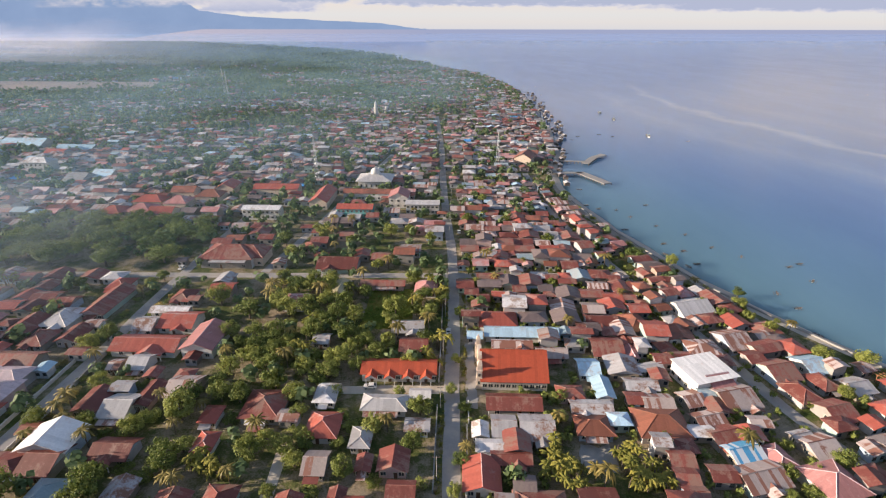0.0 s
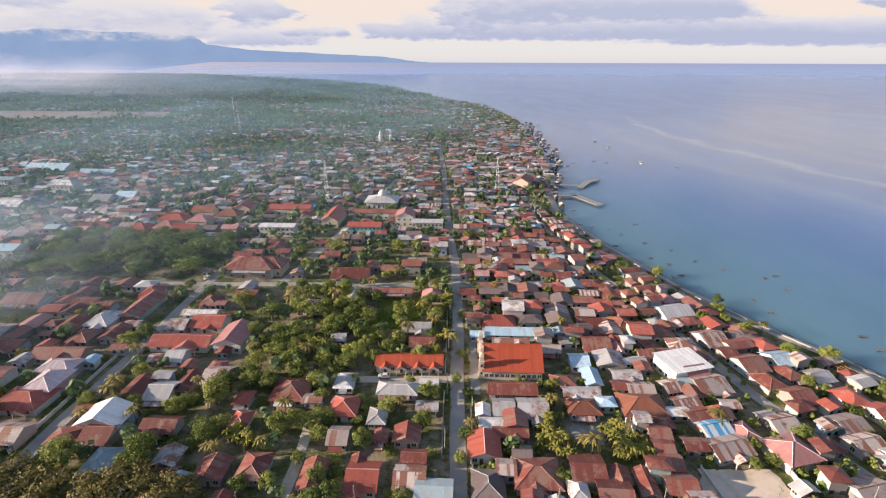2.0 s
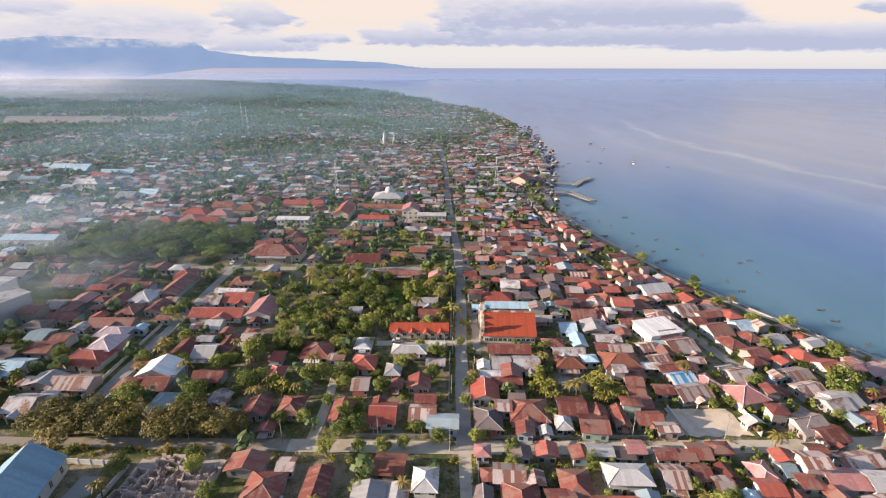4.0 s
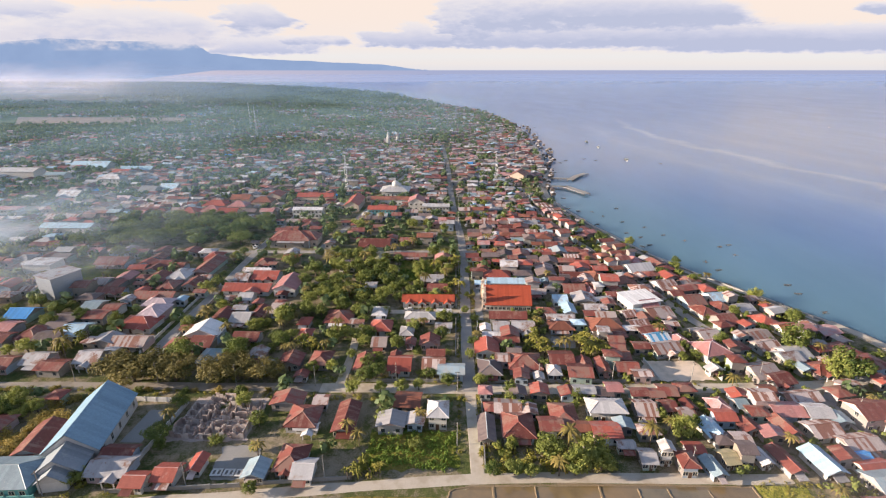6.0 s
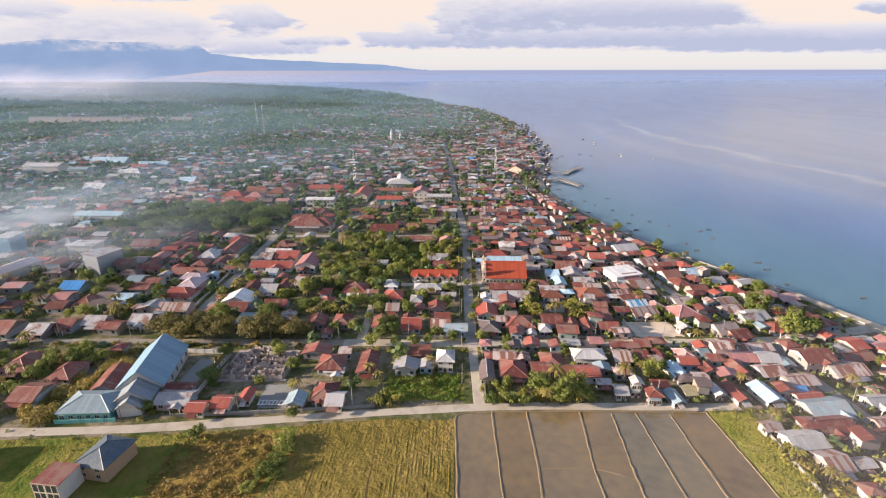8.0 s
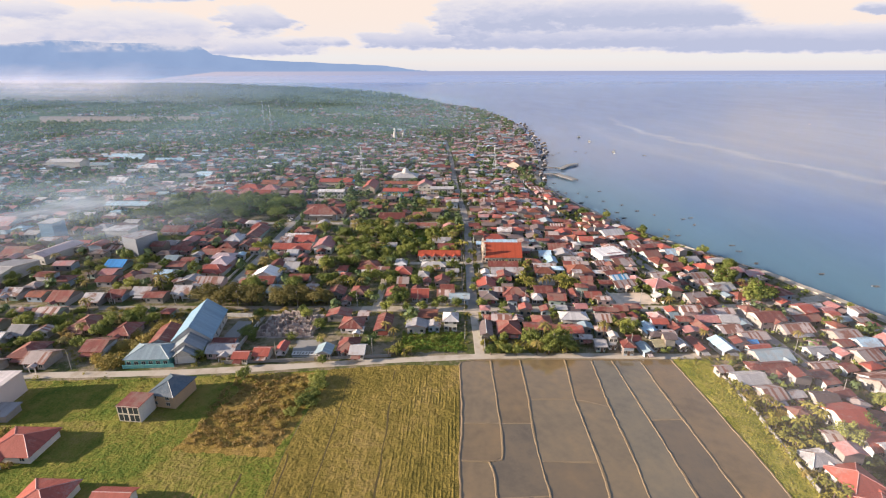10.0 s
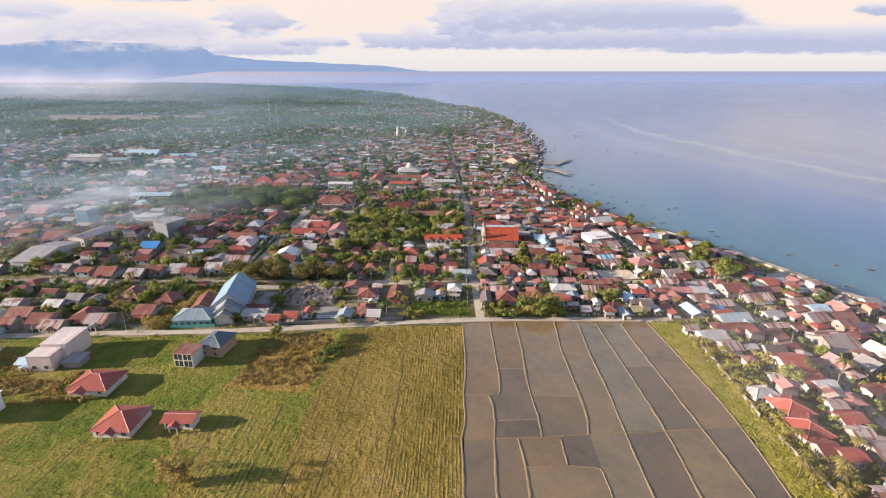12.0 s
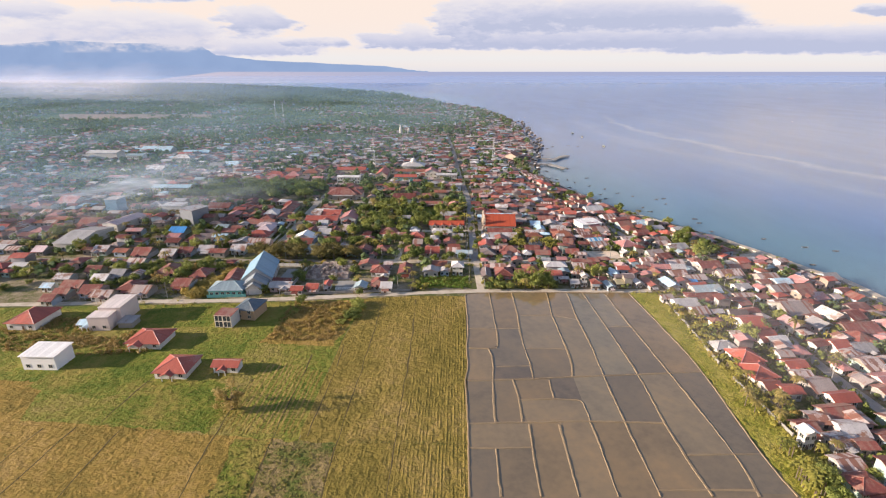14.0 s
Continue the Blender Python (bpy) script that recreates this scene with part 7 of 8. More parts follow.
def boat_meshes(seed, length, cabin):
    r = random.Random(seed)
    hull, deck, rig = Shape(), Shape(), Shape()
    n = 10
    rows = []
    for k in range(n + 1):
        u = k / n * 2 - 1
        b = 0.13 * length * (1 - abs(u) ** 2.6) + 0.02
        z = 0.10 * length * (0.55 + 0.5 * u * u)
        rows.append([(u * length / 2, -b, z), (u * length / 2 * 0.96, -b * 0.55, -0.25), (u * length / 2 * 0.96, b * 0.55, -0.25), (u * length / 2, b, z)])
    for k in range(n):
        for j in range(3):
            hull.face([rows[k][j], rows[k + 1][j], rows[k + 1][j + 1], rows[k][j + 1]][::-1])
        deck.face([(rows[k][0][0], rows[k][0][1] * .92, rows[k][0][2] - .15), (rows[k + 1][0][0], rows[k + 1][0][1] * .92, rows[k + 1][0][2] - .15), (rows[k + 1][3][0], rows[k + 1][3][1] * .92, rows[k + 1][3][2] - .15), (rows[k][3][0], rows[k][3][1] * .92, rows[k][3][2] - .15)])
    if cabin:
        deck.box(-0.30 * length, 0.02 * length, -0.08 * length, 0.08 * length, 0.04 * length, 0.16 * length, 1)
        deck.box(-0.33 * length, 0.05 * length, -0.095 * length, 0.095 * length, 0.16 * length, 0.175 * length, 2, True)
        rig.beam((0.15 * length, 0, 0), (0.15 * length, 0, 0.3 * length), 0.06)
    else:
        for sg in (-1, 1):
            rig.beam((-0.38 * length, sg * 0.30 * length, 0.05), (0.40 * length, sg * 0.30 * length, 0.05), 0.09)
            for u in (-0.2, 0.2):
                rig.beam((u * length, 0, 0.09 * length), (u * length, sg * 0.30 * length, 0.08), 0.05)
    return hull.mesh("hull", BOATS), deck.mesh("deck", [TIMBER, DARKWALL, ROOFS["teal"]]), rig.mesh("rigging", TIMBER)


OUTRIGGER, LAUNCH = boat_meshes(1, 7.0, False), boat_meshes(2, 12.0, True)


def boat(x, y, a, large=False, k=1.0):
    hull, deck, rig = LAUNCH if large else OUTRIGGER
    ob = thing("fishing_boat" if large else "outrigger_canoe", x, y, -0.75, a, "wooden fishing boat with a small cabin moored off the shore" if large else "small wooden outrigger canoe moored off the shore", "boat", "moored boats")
    k *= 1.25 if large else 0.6
    ob.scale = (k, k, k)
    part("hull", hull, ob)
    part("deck", deck, ob, "worn timber deck")
    part("mast" if large else "outrigger", rig, ob)


boat(190.3, 676.9, 90, True)
boat(194.8, 624.5, 80, True)
boat(201.1, 516.5, 85, True)
boat(163.3, 514.9, 30)
boat(138.8, 169.2, 70)
boat(159.8, 196.2, 30)
boat(167, 199.7, 20)
boat(100, 276.6, 60)
boat(126.7, 236.3, 50)
boat(121.8, 286.9, 20)
boat(105, 263.9, 70)
boat(115.2, 249, 40)
boat(133.3, 218.7, 35)
boat(142.8, 207.3, 60)
boat(140.1, 156.6, 15)
boat(165.7, 137, 5)
boat(164.5, 126.3, 0)
boat(109.8, 222.6, 30)
boat(116.4, 213.5, 30)
boat(116.8, 197.9, 20)
boat(126.2, 513.4, 10)
boat(115.3, 542.5, 80)
boat(116.3, 495.8, 0)
boat(98.7, 435.1, 10)
boat(151.6, 525.2, 0)
boat(140.6, 882.7, 0)
boat(131, 784, 0)
boat(148.2, 1017.9, 0)
boat(121.8, 606.9, 0)
boat(120.4, 685.3, 20)
boat(86.2, 320.5, 0)
boat(77.7, 299.7, 20)
boat(83, 285.4, 10)
boat(89.5, 278.8, 40)
boat(95.2, 242.6, 20)
boat(715.2, 909.9, 0)
boat(233.9, 494, 0)
boat(190.1, 90.7, 20)
boat(206.5, 74.8, 0)
boat(161.6, 181.3, 50)
boat(163.5, 105.8, 30)
boat(220.8, 68.1, 0)
boat(191.5, 44.4, 10)


def lattice_mast(x, y, h, label):
    ob = thing("radio_mast", x, y, 0, 0, label, "mast")
    for sx, sy in ((-1, -1), (1, -1), (1, 1), (-1, 1)):
        s = Shape()
        s.beam((sx * 1.4, sy * 1.4, -0.1), (sx * 0.25, sy * 0.25, h), 0.10)
        part("leg", s.mesh("leg", STEEL), ob)
    s = Shape()
    n = int(h / 3)
    for k in range(n):
        w0, w1 = (1.4 - 1.15 * (k + j) / n for j in (0, 1))
        z0, z1 = h * k / n, h * (k + 1) / n
        c0, c1 = [(-w0, -w0, z0), (w0, -w0, z0), (w0, w0, z0), (-w0, w0, z0)], [(-w1, -w1, z1), (w1, -w1, z1), (w1, w1, z1), (-w1, w1, z1)]
        for j in range(4):
            s.beam(c0[j], c1[(j + 1) % 4], 0.045)
            s.beam(c1[j], c1[(j + 1) % 4], 0.045)
    part("bracing", s.mesh("bracing", STEEL), ob)


lattice_mast(31, 372, 30, "steel lattice radio mast near the shore")
lattice_mast(-105, 330, 34, "steel lattice radio mast among the houses")
lattice_mast(-330, 700, 50, "tall steel lattice mast far over the town")
lattice_mast(-380, 800, 50, "tall steel lattice mast far over the town")

# ---- far mountains ----
def mountains():
    r = random.Random(4)
    v, f = [], []
    crest = [(-9000, 230), (-6800, 330), (-5200, 330), (-4509, 360), (-3988, 396), (-3376, 368), (-2998, 366), (-2560, 338), (-2430, 258), (-2007, 210), (-1178, 172), (-737, 154), (-430, 112), (-300, 103)]
    pts = []
    for (x0, z0), (x1, z1) in zip(crest, crest[1:]):
        for k in range(12):
            u = k / 12
            pts.append((x0 + (x1 - x0) * u, z0 + (z1 - z0) * u + 7 * noise.noise(Vector((x0 * 0.01 + u * 4, 3, 1)))))
    for i, (x, z) in enumerate(pts):
        for j, (dy, k) in enumerate(((-180, -1), (-170, 0.0), (-100, 0.4), (0, 1.0), (120, 0.5), (220, 0.0))):
            v.append((x, 5000 + dy * 0.8 + 20 * noise.noise(Vector((x * 0.004, dy, 0))), -2 if k < 0 else 101 - 75 * min(1.0, max(0.0, (-2350 - x) / 700)) * (k == 0.0) + (z - 101) * k * (1 + 0.12 * noise.noise(Vector((x * 0.006, dy * 0.02, 5))) * (0 < k < 1))))
        if i:
            f += [((i - 1) * 6 + j, (i - 1) * 6 + j + 1, i * 6 + j + 1, i * 6 + j) for j in range(5)]
    return mesh_of("mountains", v, [q[::-1] for q in f], [HAZEBLUE, SEAGLOW], [1 if n % 5 == 0 else 0 for n in range(len(f))])


# The slopes emit: aerial haze is put into their blue glow.
HAZEBLUE, t_, b_ = material("haze_blue_glow_slopes", 1.0, 0, 0.0)
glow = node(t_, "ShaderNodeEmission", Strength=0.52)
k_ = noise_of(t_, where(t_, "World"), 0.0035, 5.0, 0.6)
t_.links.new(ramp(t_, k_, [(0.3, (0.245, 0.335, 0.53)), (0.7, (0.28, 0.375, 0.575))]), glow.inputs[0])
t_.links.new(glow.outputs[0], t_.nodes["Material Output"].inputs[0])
# Upright emissive strip at the mountain foot, painted as hazy far sea.
SEAGLOW, t_, b_ = material("glowing_far_sea_strip", 1.0, 0, 0.0)
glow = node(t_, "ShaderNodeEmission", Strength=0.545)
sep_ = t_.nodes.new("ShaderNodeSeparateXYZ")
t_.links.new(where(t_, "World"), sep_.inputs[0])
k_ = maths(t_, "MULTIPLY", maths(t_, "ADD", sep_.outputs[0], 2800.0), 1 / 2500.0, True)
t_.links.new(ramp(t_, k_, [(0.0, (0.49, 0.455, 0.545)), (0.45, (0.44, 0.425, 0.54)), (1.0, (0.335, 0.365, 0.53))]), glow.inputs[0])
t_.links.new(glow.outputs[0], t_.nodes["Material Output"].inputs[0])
tagged(new("backdrop_mountains", mountains()), "hazy blue mountain range beyond the bay with a painted strip of sea", "mountains", "", "structure")


# ---- smoke and painted evening haze over the far town ----
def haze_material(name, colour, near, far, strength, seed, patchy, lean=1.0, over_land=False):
    """Thin smoke in drifting patches, with aerial haze painted thicker with the distance along the coast."""
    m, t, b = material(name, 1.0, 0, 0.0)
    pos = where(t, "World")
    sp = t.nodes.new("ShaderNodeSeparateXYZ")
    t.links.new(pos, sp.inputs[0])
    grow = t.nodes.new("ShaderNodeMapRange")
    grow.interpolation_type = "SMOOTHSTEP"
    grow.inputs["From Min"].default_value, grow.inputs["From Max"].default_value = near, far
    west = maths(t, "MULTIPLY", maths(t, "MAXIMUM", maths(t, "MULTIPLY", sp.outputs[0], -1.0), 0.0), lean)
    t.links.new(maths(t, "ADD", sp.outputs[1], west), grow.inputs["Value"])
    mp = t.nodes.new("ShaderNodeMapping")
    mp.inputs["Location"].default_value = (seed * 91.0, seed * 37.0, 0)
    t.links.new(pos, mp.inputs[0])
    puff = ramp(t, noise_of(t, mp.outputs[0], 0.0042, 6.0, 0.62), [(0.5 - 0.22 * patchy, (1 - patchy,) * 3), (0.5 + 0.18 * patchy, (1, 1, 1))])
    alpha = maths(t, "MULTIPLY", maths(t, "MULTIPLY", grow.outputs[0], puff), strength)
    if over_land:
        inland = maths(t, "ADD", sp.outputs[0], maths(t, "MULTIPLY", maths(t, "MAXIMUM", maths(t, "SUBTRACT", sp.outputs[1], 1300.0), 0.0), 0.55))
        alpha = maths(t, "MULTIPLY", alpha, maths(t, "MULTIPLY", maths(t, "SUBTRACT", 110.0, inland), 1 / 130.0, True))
    d = t.nodes.new("ShaderNodeBsdfDiffuse")
    d.inputs[0].default_value = (*colour, 1)
    l = t.nodes.new("ShaderNodeBsdfTranslucent")
    l.inputs[0].default_value = (*colour, 1)
    half = node(t, "ShaderNodeMixShader", Fac=0.1)
    t.links.new(d.outputs[0], half.inputs[1])
    t.links.new(l.outputs[0], half.inputs[2])
    out = t.nodes.new("ShaderNodeMixShader")
    t.links.new(alpha, out.inputs[0])
    t.links.new(t.nodes.new("ShaderNodeBsdfTransparent").outputs[0], out.inputs[1])
    t.links.new(half.outputs[0], out.inputs[2])
    t.links.new(out.outputs[0], t.nodes["Material Output"].inputs[0])
    return m


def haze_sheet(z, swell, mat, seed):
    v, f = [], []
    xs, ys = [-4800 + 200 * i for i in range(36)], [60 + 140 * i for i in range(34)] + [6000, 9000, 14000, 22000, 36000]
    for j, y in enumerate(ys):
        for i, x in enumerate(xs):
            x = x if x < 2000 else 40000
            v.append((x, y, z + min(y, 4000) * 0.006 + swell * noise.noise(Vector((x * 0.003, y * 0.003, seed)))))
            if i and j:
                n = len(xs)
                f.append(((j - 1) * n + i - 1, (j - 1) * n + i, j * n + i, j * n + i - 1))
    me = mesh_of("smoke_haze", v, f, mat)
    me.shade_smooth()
    tagged(new("smoke_haze", me), "thin bluish evening smoke and painted haze drifting over the far town", "smoke", "", "stuff")


# Both sheets carry painted aerial haze; the high one also tints the sea.
haze_sheet(24, 4, haze_material("low_smoke_and_haze", (0.46, 0.69, 0.84), 150, 900, 0.30, 1, 0.85, 1.8, True), 1)
haze_sheet(40, 6, haze_material("high_painted_haze", (0.38, 0.56, 0.90), 450, 2400, 0.28, 2, 0.4, 0.4), 2)


# ---- a bank of white smoke lying before the hills ----
def bank_material(top, west, seed, strength):
    m, t, b = material("white_smoke_bank", 1.0, 0, 0.0)
    pos = where(t, "World")
    sp = t.nodes.new("ShaderNodeSeparateXYZ")
    t.links.new(pos, sp.inputs[0])
    mp = t.nodes.new("ShaderNodeMapping")
    mp.inputs["Location"].default_value = (seed * 400.0, 0, seed * 90.0)
    mp.inputs["Scale"].default_value = (1, 1, 2.2)
    t.links.new(pos, mp.inputs[0])
    puff = noise_of(t, mp.outputs[0], 0.0035, 6.0, 0.6)
    up = maths(t, "DIVIDE", sp.outputs[2], top)
    fade = maths(t, "SUBTRACT", 1.0, maths(t, "ADD", up, maths(t, "MULTIPLY", maths(t, "SUBTRACT", puff, 0.5), 1.2)), True)
    side = maths(t, "MULTIPLY", maths(t, "SUBTRACT", west, sp.outputs[0]), 1 / 700.0, True)
    low = maths(t, "MULTIPLY", sp.outputs[2], 1 / 14.0, True)
    alpha = maths(t, "MULTIPLY", maths(t, "MULTIPLY", maths(t, "MULTIPLY", fade, side), low), strength, True)
    d, l = t.nodes.new("ShaderNodeBsdfDiffuse"), t.nodes.new("ShaderNodeBsdfTranslucent")
    for n in (d, l):
        n.inputs[0].default_value = (0.80, 0.77, 0.84, 1)
    half = node(t, "ShaderNodeMixShader", Fac=0.1)
    t.links.new(d.outputs[0], half.inputs[1])
    t.links.new(l.outputs[0], half.inputs[2])
    out = t.nodes.new("ShaderNodeMixShader")
    t.links.new(alpha, out.inputs[0])
    t.links.new(t.nodes.new("ShaderNodeBsdfTransparent").outputs[0], out.inputs[1])
    t.links.new(half.outputs[0], out.inputs[2])
    t.links.new(out.outputs[0], t.nodes["Material Output"].inputs[0])
    return m


def smoke_bank(y, top, west, seed, strength):
    """A long billowing bank, leaning away from the camera as it rises."""
    v, f = [], []
    nx, nz = 60, 8
    for i in range(nx + 1):
        x = west - (5200 + y * 0.3) * i / nx
        for k in range(nz + 1):
            z = top * 1.4 * k / nz
            bulge = 60 * noise.noise(Vector((x * 0.004, z * 0.01, seed)))
            v.append((x, y + bulge + z * 1.5 + 0.12 * (west - x), z))
            if i and k:
                a, b = (i - 1) * (nz + 1) + k, i * (nz + 1) + k
                f.append((a - 1, b - 1, b, a))
    me = mesh_of("smoke_bank", v, f, bank_material(top, west, seed, strength))
    me.shade_smooth()
    tagged(new("smoke_bank", me), "white smoke bank drifting low before the hills", "smoke", "", "stuff")


smoke_bank(1450, 105, -560, 1, 0.42)
smoke_bank(1800, 125, -900, 2, 0.42)
smoke_bank(2600, 150, -1700, 3, 0.40)


# ---- cloud lying on the mountain tops ----
def cloud_cap(x0, x1, z0, z1, seed):
    m, t, b = material("summit_cloud", 1.0, 0, 0.0)
    pos = where(t, "World")
    sp = t.nodes.new("ShaderNodeSeparateXYZ")
    t.links.new(pos, sp.inputs[0])
    mp = t.nodes.new("ShaderNodeMapping")
    mp.inputs["Location"].default_value = (seed * 300.0, 0, 0)
    mp.inputs["Scale"].default_value = (0.7, 0.2, 1.6)
    t.links.new(pos, mp.inputs[0])
    puff = maths(t, "SUBTRACT", noise_of(t, mp.outputs[0], 0.006, 7.0, 0.6), 0.5)
    mid, half = (z0 + z1) / 2, (z1 - z0) / 2
    up = maths(t, "ABSOLUTE", maths(t, "MULTIPLY", maths(t, "SUBTRACT", sp.outputs[2], mid), 1 / half))
    along = maths(t, "ABSOLUTE", maths(t, "MULTIPLY", maths(t, "SUBTRACT", sp.outputs[0], (x0 + x1) / 2), 2 / (x1 - x0)))
    soft = maths(t, "SUBTRACT", 1.0, maths(t, "MAXIMUM", up, along))
    alpha = maths(t, "MULTIPLY", maths(t, "ADD", soft, maths(t, "MULTIPLY", puff, 4.5)), maths(t, "MULTIPLY", soft, 3.2, True), True)
    # Emissive: the cloud's daylight brightness is put into this colour.
    d = t.nodes.new("ShaderNodeEmission")
    d.inputs[0].default_value, d.inputs[1].default_value = (0.62, 0.59, 0.64, 1), 0.56
    out = t.nodes.new("ShaderNodeMixShader")
    t.links.new(maths(t, "MULTIPLY", alpha, 0.85), out.inputs[0])
    t.links.new(t.nodes.new("ShaderNodeBsdfTransparent").outputs[0], out.inputs[1])
    t.links.new(d.outputs[0], out.inputs[2])
    t.links.new(out.outputs[0], t.nodes["Material Output"].inputs[0])
    v, f = [], []
    for i in range(31):
        x = x0 + (x1 - x0) * i / 30
        for k in range(7):
            v.append((x, 4820 + 15 * noise.noise(Vector((x * 0.004, k, seed))), z0 + (z1 - z0) * k / 6))
            if i and k:
                a, b = (i - 1) * 7 + k, i * 7 + k
                f.append((a - 1, b - 1, b, a))
    tagged(new("summit_cloud", mesh_of("summit_cloud", v, f, m)), "soft pale cloud lying on the mountain crest", "cloud", "", "stuff")


cloud_cap(-5800, -3000, 320, 500, 1)
cloud_cap(-3900, -1900, 270, 470, 2)


# ---- smoke of a small fire drifting between the office blocks ----
def plume(cx, cy, cz, reach, strength, x0, y0, span, heights, colour=(0.78, 0.84, 0.90)):
    m, t, b = material("drifting_smoke", 1.0, 0, 0.0)
    pos = where(t, "World")
    away = t.nodes.new("ShaderNodeVectorMath")
    away.operation = "DISTANCE"
    away.inputs[1].default_value = (cx, cy, cz)
    t.links.new(pos, away.inputs[0])
    core = maths(t, "SUBTRACT", 1.0, maths(t, "MULTIPLY", away.outputs["Value"], 1 / reach), True)
    puff = ramp(t, noise_of(t, pos, 0.016, 6.0, 0.62), [(0.40, (0, 0, 0)), (0.66, (1, 1, 1))])
    alpha = maths(t, "MULTIPLY", maths(t, "MULTIPLY", core, puff), strength)
    d = t.nodes.new("ShaderNodeBsdfDiffuse")
    d.inputs[0].default_value = (*colour, 1)
    out = t.nodes.new("ShaderNodeMixShader")
    t.links.new(alpha, out.inputs[0])
    t.links.new(t.nodes.new("ShaderNodeBsdfTransparent").outputs[0], out.inputs[1])
    t.links.new(d.outputs[0], out.inputs[2])
    t.links.new(out.outputs[0], t.nodes["Material Output"].inputs[0])
    for z in heights:
        v, f = [], []
        for j in range(25):
            for i in range(25):
                x, y = x0 + i * span, y0 + j * span
                v.append((x, y, z + 1.6 * noise.noise(Vector((x * 0.016, y * 0.016, z)))))
                if i and j:
                    f.append(((j - 1) * 25 + i - 1, (j - 1) * 25 + i, j * 25 + i, j * 25 + i - 1))
        me = mesh_of("smoke_plume", v, f, m)
        me.shade_smooth()
        tagged(new("smoke_plume", me), "thin white smoke drifting from a small fire", "smoke", "", "stuff")


plume(-268, 128, 16, 135.0, 0.58, -420, -10, 12.6, (22,))
# Second sheet: thin smoke, tinted pink as a painted veil of warm light.
plume(128, -62, 16, 95.0, 0.16, 34, -156, 8.0, (18,), (0.92, 0.80, 0.76))

# ---- walls, ruins, poles and cars ----
def garden_wall(x0, y0, x1, y1, h=1.3, mat=None, label="plastered garden wall with a coping"):
    d = math.hypot(x1 - x0, y1 - y0)
    ob = thing("garden_wall", (x0 + x1) / 2, (y0 + y1) / 2, 0, math.degrees(math.atan2(y1 - y0, x1 - x0)), label, "wall", "garden walls")
    s = Shape()
    s.box(-d / 2, d / 2, -0.09, 0.09, -0.1, h)
    part("wall", s.mesh("wall", mat or CONCRETE), ob)
    s = Shape()
    s.box(-d / 2 - 0.05, d / 2 + 0.05, -0.15, 0.15, h, h + 0.1, 0, True)
    part("coping", s.mesh("coping", mat or CONCRETE), ob)
    n = max(2, int(d / 3.5))
    pier = Shape()
    pier.box(-0.17, 0.17, -0.17, 0.17, -0.1, h + 0.28)
    me = pier.mesh("pillar", mat or CONCRETE)
    for k in range(n + 1):
        part("pillar", me, ob, "", pose(-d / 2 + d * k / n, 0, 0))


garden_wall(-94.3, 0.5, -93.4, 30.5, 1.6, WHITEWALL, "pale wall between the hall and the ruins")
garden_wall(-112, 31.5, -93.6, 31, 1.6, WHITEWALL)
garden_wall(-131, -10.8, -113, -9.2, 1.3, TEALWALL, "low teal garden wall with pillars")
garden_wall(-96, -6.6, -62, -3.4, 1.2)
garden_wall(-58, -2.6, -33, 0.2, 1.1)
garden_wall(66, 61.4, 67, 48.6, 1.3, WHITEWALL, "pale wall round a bare lot")
garden_wall(89.6, 63, 89.4, 49.4, 1.6, WHITEWALL, "pale wall round a bare lot")
garden_wall(87.6, -5, 88.4, -31, 1.0, CONCRETE, "low weathered wall along the grass verge")
garden_wall(88, -33, 87, -62, 1.2, CONCRETE)
garden_wall(87.4, -72, 90, -101, 1.1, CONCRETE)
garden_wall(3.9, 86, 3.9, 94, 1.2, WHITEWALL)
garden_wall(3.9, 126, 3.8, 150, 1.2, CONCRETE)
garden_wall(-5.2, 62, -5.4, 92, 1.1, CONCRETE)
garden_wall(-5.4, 104, -5.6, 133, 1.1, WHITEWALL)
garden_wall(-5.6, 135, -6.2, 172, 1.1, CONCRETE)
garden_wall(3.4, 46, 3.4, 84, 1.1, CONCRETE)
garden_wall(-118.8, 50, -120.6, 96, 1.3, WHITEWALL)
garden_wall(-120.8, 98, -122, 118, 1.3, CONCRETE)
garden_wall(-128, 60, -129.6, 110, 1.2, WHITEWALL)
garden_wall(5, 45.2, 56, 47.2, 1.1, CONCRETE)
garden_wall(-40, 44.8, -8, 45.4, 1.1, CONCRETE)
garden_wall(3.4, 5.2, 3.6, 36, 1.1, CONCRETE)


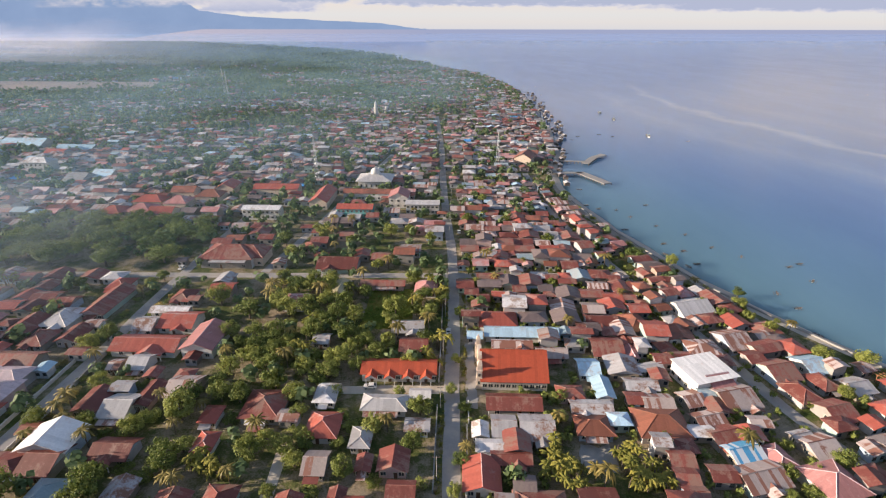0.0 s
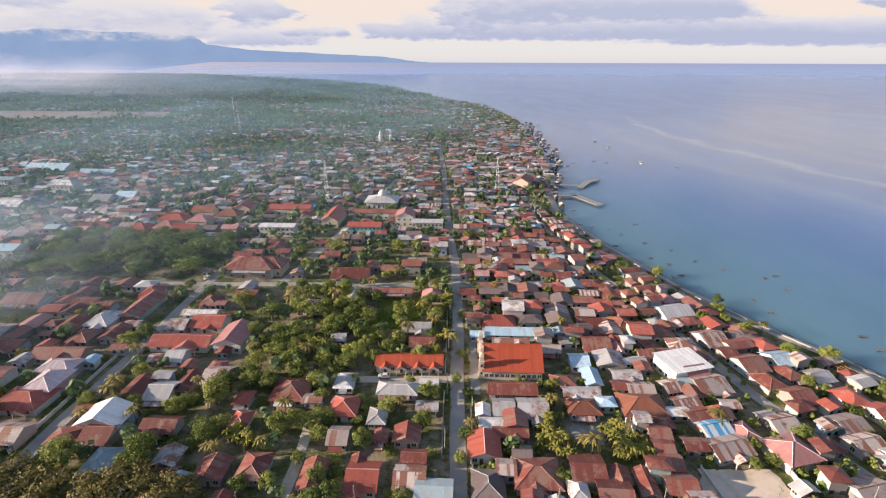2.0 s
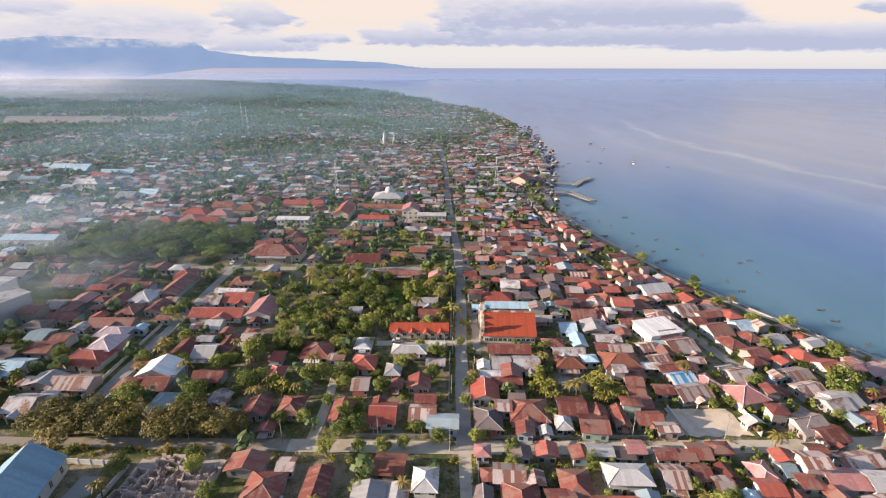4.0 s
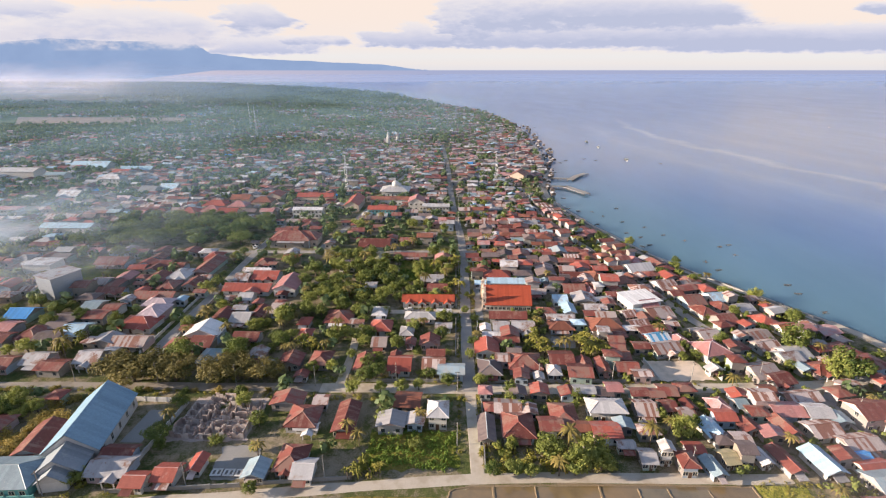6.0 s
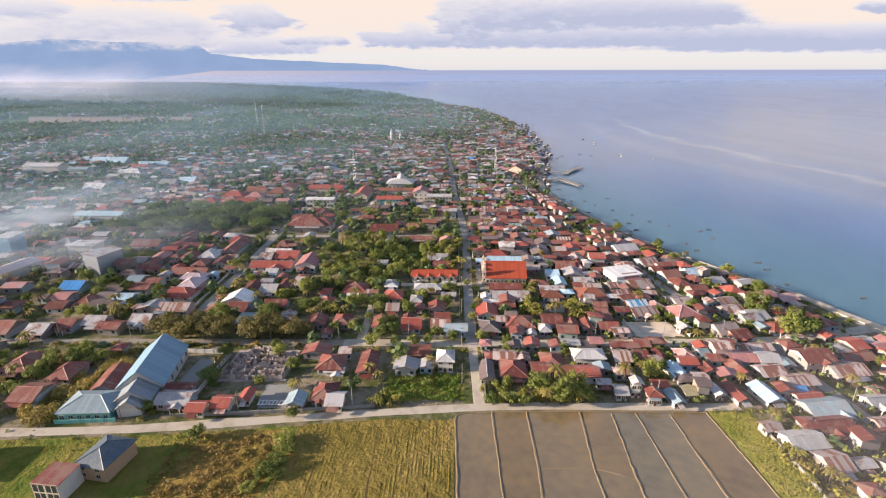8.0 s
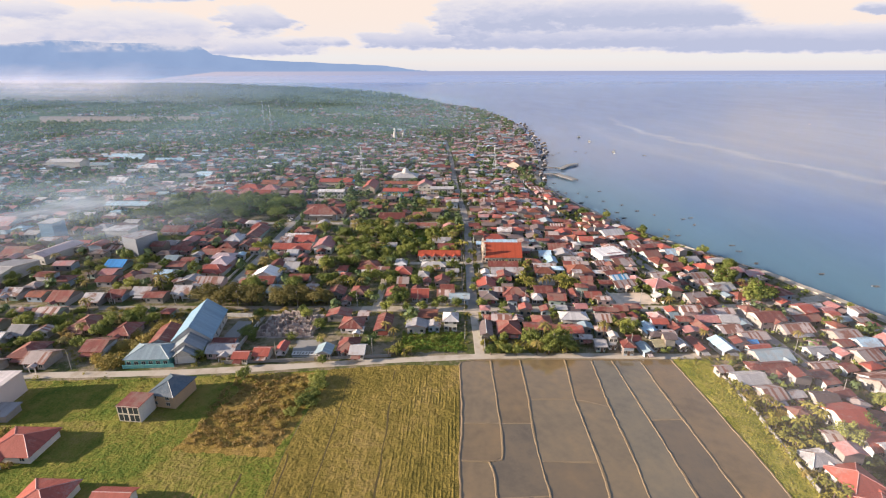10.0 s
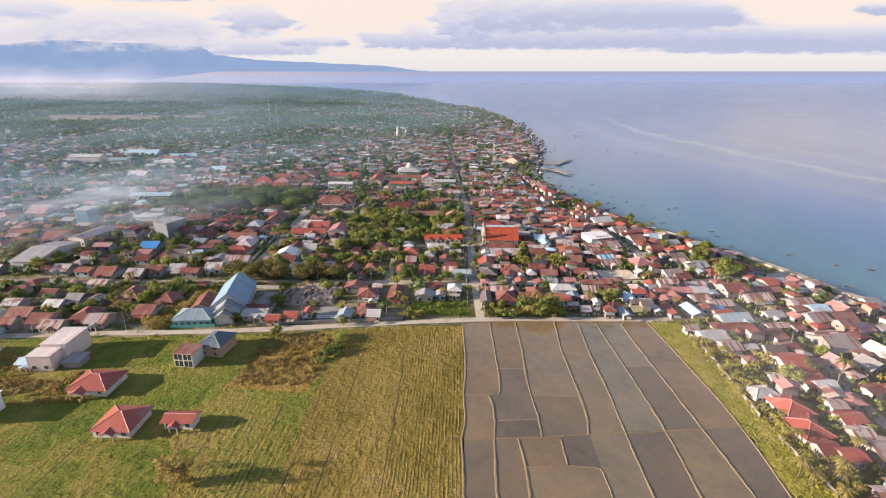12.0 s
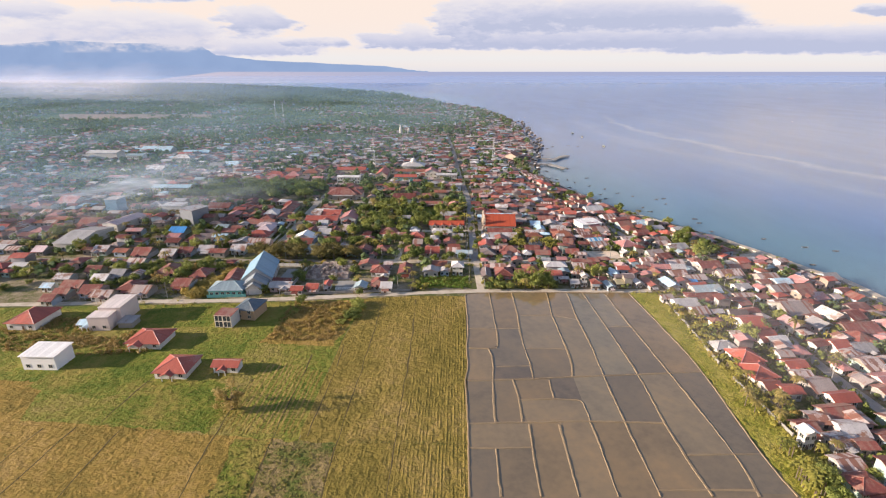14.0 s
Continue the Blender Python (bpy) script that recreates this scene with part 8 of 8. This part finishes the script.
def ruin(x, y, w, l, seed, a=0):
    """A roofless shell: broken outer walls, a cross wall, door gaps and fallen rubble."""
    r, q = random.Random(seed), Shape()
    ob = thing("ruined_house", x, y, 0, a, "roofless ruined house with broken pale walls and rubble", "ruin", "ruins")
    def wall(x0, y0, x1, y1):
        n = max(3, int(math.hypot(x1 - x0, y1 - y0) / 1.1))
        for k in range(n):
            if r.random() < 0.14:
                continue
            u0, u1 = k / n, (k + 1) / n
            h = r.uniform(0.9, 2.7)
            ax, ay, bx, by = x0 + (x1 - x0) * u0, y0 + (y1 - y0) * u0, x0 + (x1 - x0) * u1, y0 + (y1 - y0) * u1
            s = Shape()
            s.box(min(ax, bx) - 0.1, max(ax, bx) + 0.1, min(ay, by) - 0.1, max(ay, by) + 0.1, -0.1, h)
            part("wall_piece", s.mesh("wall_piece", RUINWALL), ob)
    wall(-w / 2, -l / 2, w / 2, -l / 2)
    wall(-w / 2, l / 2, w / 2, l / 2)
    wall(-w / 2, -l / 2, -w / 2, l / 2)
    wall(w / 2, -l / 2, w / 2, l / 2)
    wall(-w / 2, 0, w / 2, 0)
    wall(0, -l / 2, 0, l / 2)
    for _ in range(50):
        cx, cy, k = r.uniform(-w / 2, w / 2), r.uniform(-l / 2, l / 2), r.uniform(0.15, 0.5)
        q.box(cx - k, cx + k * 0.8, cy - k * 0.7, cy + k, -0.05, r.uniform(0.15, 0.6))
    tagged(part("rubble", q.mesh("rubble", RUBBLE), ob, "heaped rubble"), kind="stuff")
    PLANS.append((x, y, (w + l) * 0.23))


for k, (x, y, w, l) in enumerate(((-87, 17.5, 7, 6), (-79.5, 17, 6, 6), (-72, 18, 7, 7), (-86, 25, 7, 6), (-78.5, 25.5, 6, 7), (-71.5, 27, 7, 6), (-82, 31.5, 7, 4))):
    ruin(x, y, w, l, k, 4 * (k % 3) - 4)
sheet("rubble_ground", [(-92, 12.5), (-67, 13.5), (-67.5, 34.5), (-91.5, 34)], 0.05, RUBBLE, "dusty rubble-strewn ground between ruins", "ground")
sheet("concrete_yard", [(-71.5, -1.6), (-61.7, -1.2), (-61.2, 12), (-73, 11.5)], 0.08, CONCRETE, "pale concrete yard with drying racks", "yard")


def drying_rack(x, y):
    ob = thing("drying_rack", x, y, 0.08, 2, "low white drying rack on a concrete yard", "rack", "drying racks")
    s = Shape()
    for x0, x1, y0, y1 in ((-1.5, 1.5, -1.3, -0.8), (-1.5, 1.5, 0.8, 1.3), (-1.5, -1.0, -0.8, 0.8), (1.0, 1.5, -0.8, 0.8), (-0.3, 0.3, -0.8, 0.8)):
        s.box(x0, x1, y0, y1, 0.5, 0.6, 0, True)
    part("top", s.mesh("top", WHITEWALL), ob)
    leg = Shape()
    leg.box(-0.06, 0.06, -0.06, 0.06, -0.02, 0.5)
    me = leg.mesh("leg", TIMBER)
    for sx in (-1.3, 1.3):
        for sy in (-1.1, 1.1):
            part("leg", me, ob, "", pose(sx, sy, 0))


for x in (-70, -66.6, -63.2):
    drying_rack(x, 0.9)

_s = Shape()
_s.beam((0, 0, -0.1), (0, 0, 8.2), 0.15, 0, 6, 0.10)
POLE = _s.mesh("pole", CONCRETE)
_s = Shape()
_s.box(-0.9, 0.9, -0.06, 0.06, 7.6, 7.75, 0, True)
for _x in (-0.8, 0, 0.8):
    _s.beam((_x, 0, 7.75), (_x, 0, 7.98), 0.05, 0, 5)
ARM = _s.mesh("crossarm", TIMBER)


def utility_pole(x, y, a):
    ob = thing("utility_pole", x, y, 0, a, "slim concrete utility pole with a wooden crossarm", "pole", "utility poles")
    part("pole", POLE, ob)
    part("crossarm", ARM, ob)


for k in range(15):
    utility_pole(-4.4 - 0.012 * k * k * 0.3, 14 + 26 * k, 0)
for x in (-170, -140, -110, -82, -54, -26, 24, 50, 78, 102):
    utility_pole(x, (38.4 if x < -50 else 41.3 + max(0, x) * 0.045) + 3.2, 90)
for x in (-190, -150, -112, -76, -40, 30, 60):
    utility_pole(x, (-16 + (x + 158) * 0.105) + 3.4 if x < 0 else 6.2, 90)
for k in range(6):
    utility_pole(121.8 - 0.6 * k, 30 - 26 * k, 0)


def car_meshes():
    b, g = Shape(), Shape()
    prof = [(-2.0, 0.45), (-2.0, 0.95), (-1.85, 1.0), (-0.9, 1.0), (-0.35, 1.5), (1.2, 1.52), (1.75, 1.05), (2.05, 0.95), (2.05, 0.45)]
    for sy in (-0.82, 0.82):
        pts = [(x, sy, z) for x, z in prof]
        b.face(pts if sy > 0 else pts[::-1])
    for (x0, z0), (x1, z1) in zip(prof, prof[1:]):
        b.face([(x0, -0.82, z0), (x0, 0.82, z0), (x1, 0.82, z1), (x1, -0.82, z1)])
    for sy in (-0.835, 0.835):
        pts = [(-0.75, sy, 1.03), (1.45, sy, 1.03), (1.1, sy, 1.42), (-0.3, sy, 1.42)]
        g.face(pts if sy < 0 else pts[::-1])
    g.face([(-0.93, -0.7, 1.03), (-0.93, 0.7, 1.03), (-0.42, 0.66, 1.47), (-0.42, -0.66, 1.47)][::-1])
    g.face([(1.74, -0.7, 1.1), (1.74, 0.7, 1.1), (1.27, 0.66, 1.48), (1.27, -0.66, 1.48)])
    w = Shape()
    w.beam((0, -0.1, 0), (0, 0.1, 0), 0.33, 0, 12)
    return b.mesh("body", WHITEWALL), g.mesh("windows", GLASS), w.mesh("wheel", DARKWALL)


CAR = car_meshes()


def car(x, y, a, label):
    ob = thing("car", x, y, 0.08, a, label, "car", "parked cars")
    part("body", CAR[0], ob)
    part("windows", CAR[1], ob, "dark glass")
    for wx in (-1.3, 1.3):
        for wy in (-0.78, 0.78):
            part("wheel", CAR[2], ob, "", pose(wx, wy, 0.33))


car(-27, 100.4, 4, "small white car parked on a gravel lane")
car(-130, 182, 80, "small white car at a street corner")
car(-3.0, 132, 90, "small white car at the kerb of the long street")
car(0.6, 232, 90, "small white car on the long street")
car(117.5, -22, 92, "small white car between packed houses")

for k, (x, y, a) in enumerate(((141, 112, 120), (144, 106, 115), (148, 99, 118), (151, 92, 112), (135, 122, 125), (128, 134, 125), (104, 192, 110), (98, 206, 105))):
    boat(x + 7.5, y + 3, a)


def timber_frame(x, y, a):
    """Open frame of poles on the shore."""
    ob = thing("timber_frame", x, y, 0, a, "open frame of orange-brown poles on the shore", "frame")
    r = random.Random(int(x))
    me = None
    for k in range(5):
        s = Shape()
        s.beam((k * 2.2 - 4.4, -1.5, -0.3), (k * 2.2 - 4.4 + r.uniform(-.3, .3), -1.4, 2.4), 0.10)
        s.beam((k * 2.2 - 4.4, 1.5, -0.3), (k * 2.2 - 4.4 + r.uniform(-.3, .3), 1.4, 2.4), 0.10)
        s.beam((k * 2.2 - 4.4, -1.6, 2.3), (k * 2.2 - 4.4, 1.6, 2.3), 0.08)
        part("post", s.mesh("post", RAWWOOD), ob)
    s = Shape()
    for sy in (-1.5, 0, 1.5):
        s.beam((-4.8, sy, 2.45), (4.8, sy, 2.45), 0.09)
    part("rail", s.mesh("rail", RAWWOOD), ob)


RAWWOOD = plain("raw_orange_timber", (0.42, 0.20, 0.10), 0.9, 0.3, 2.0)
timber_frame(137, 110, 118)
timber_frame(142, 101, 116)
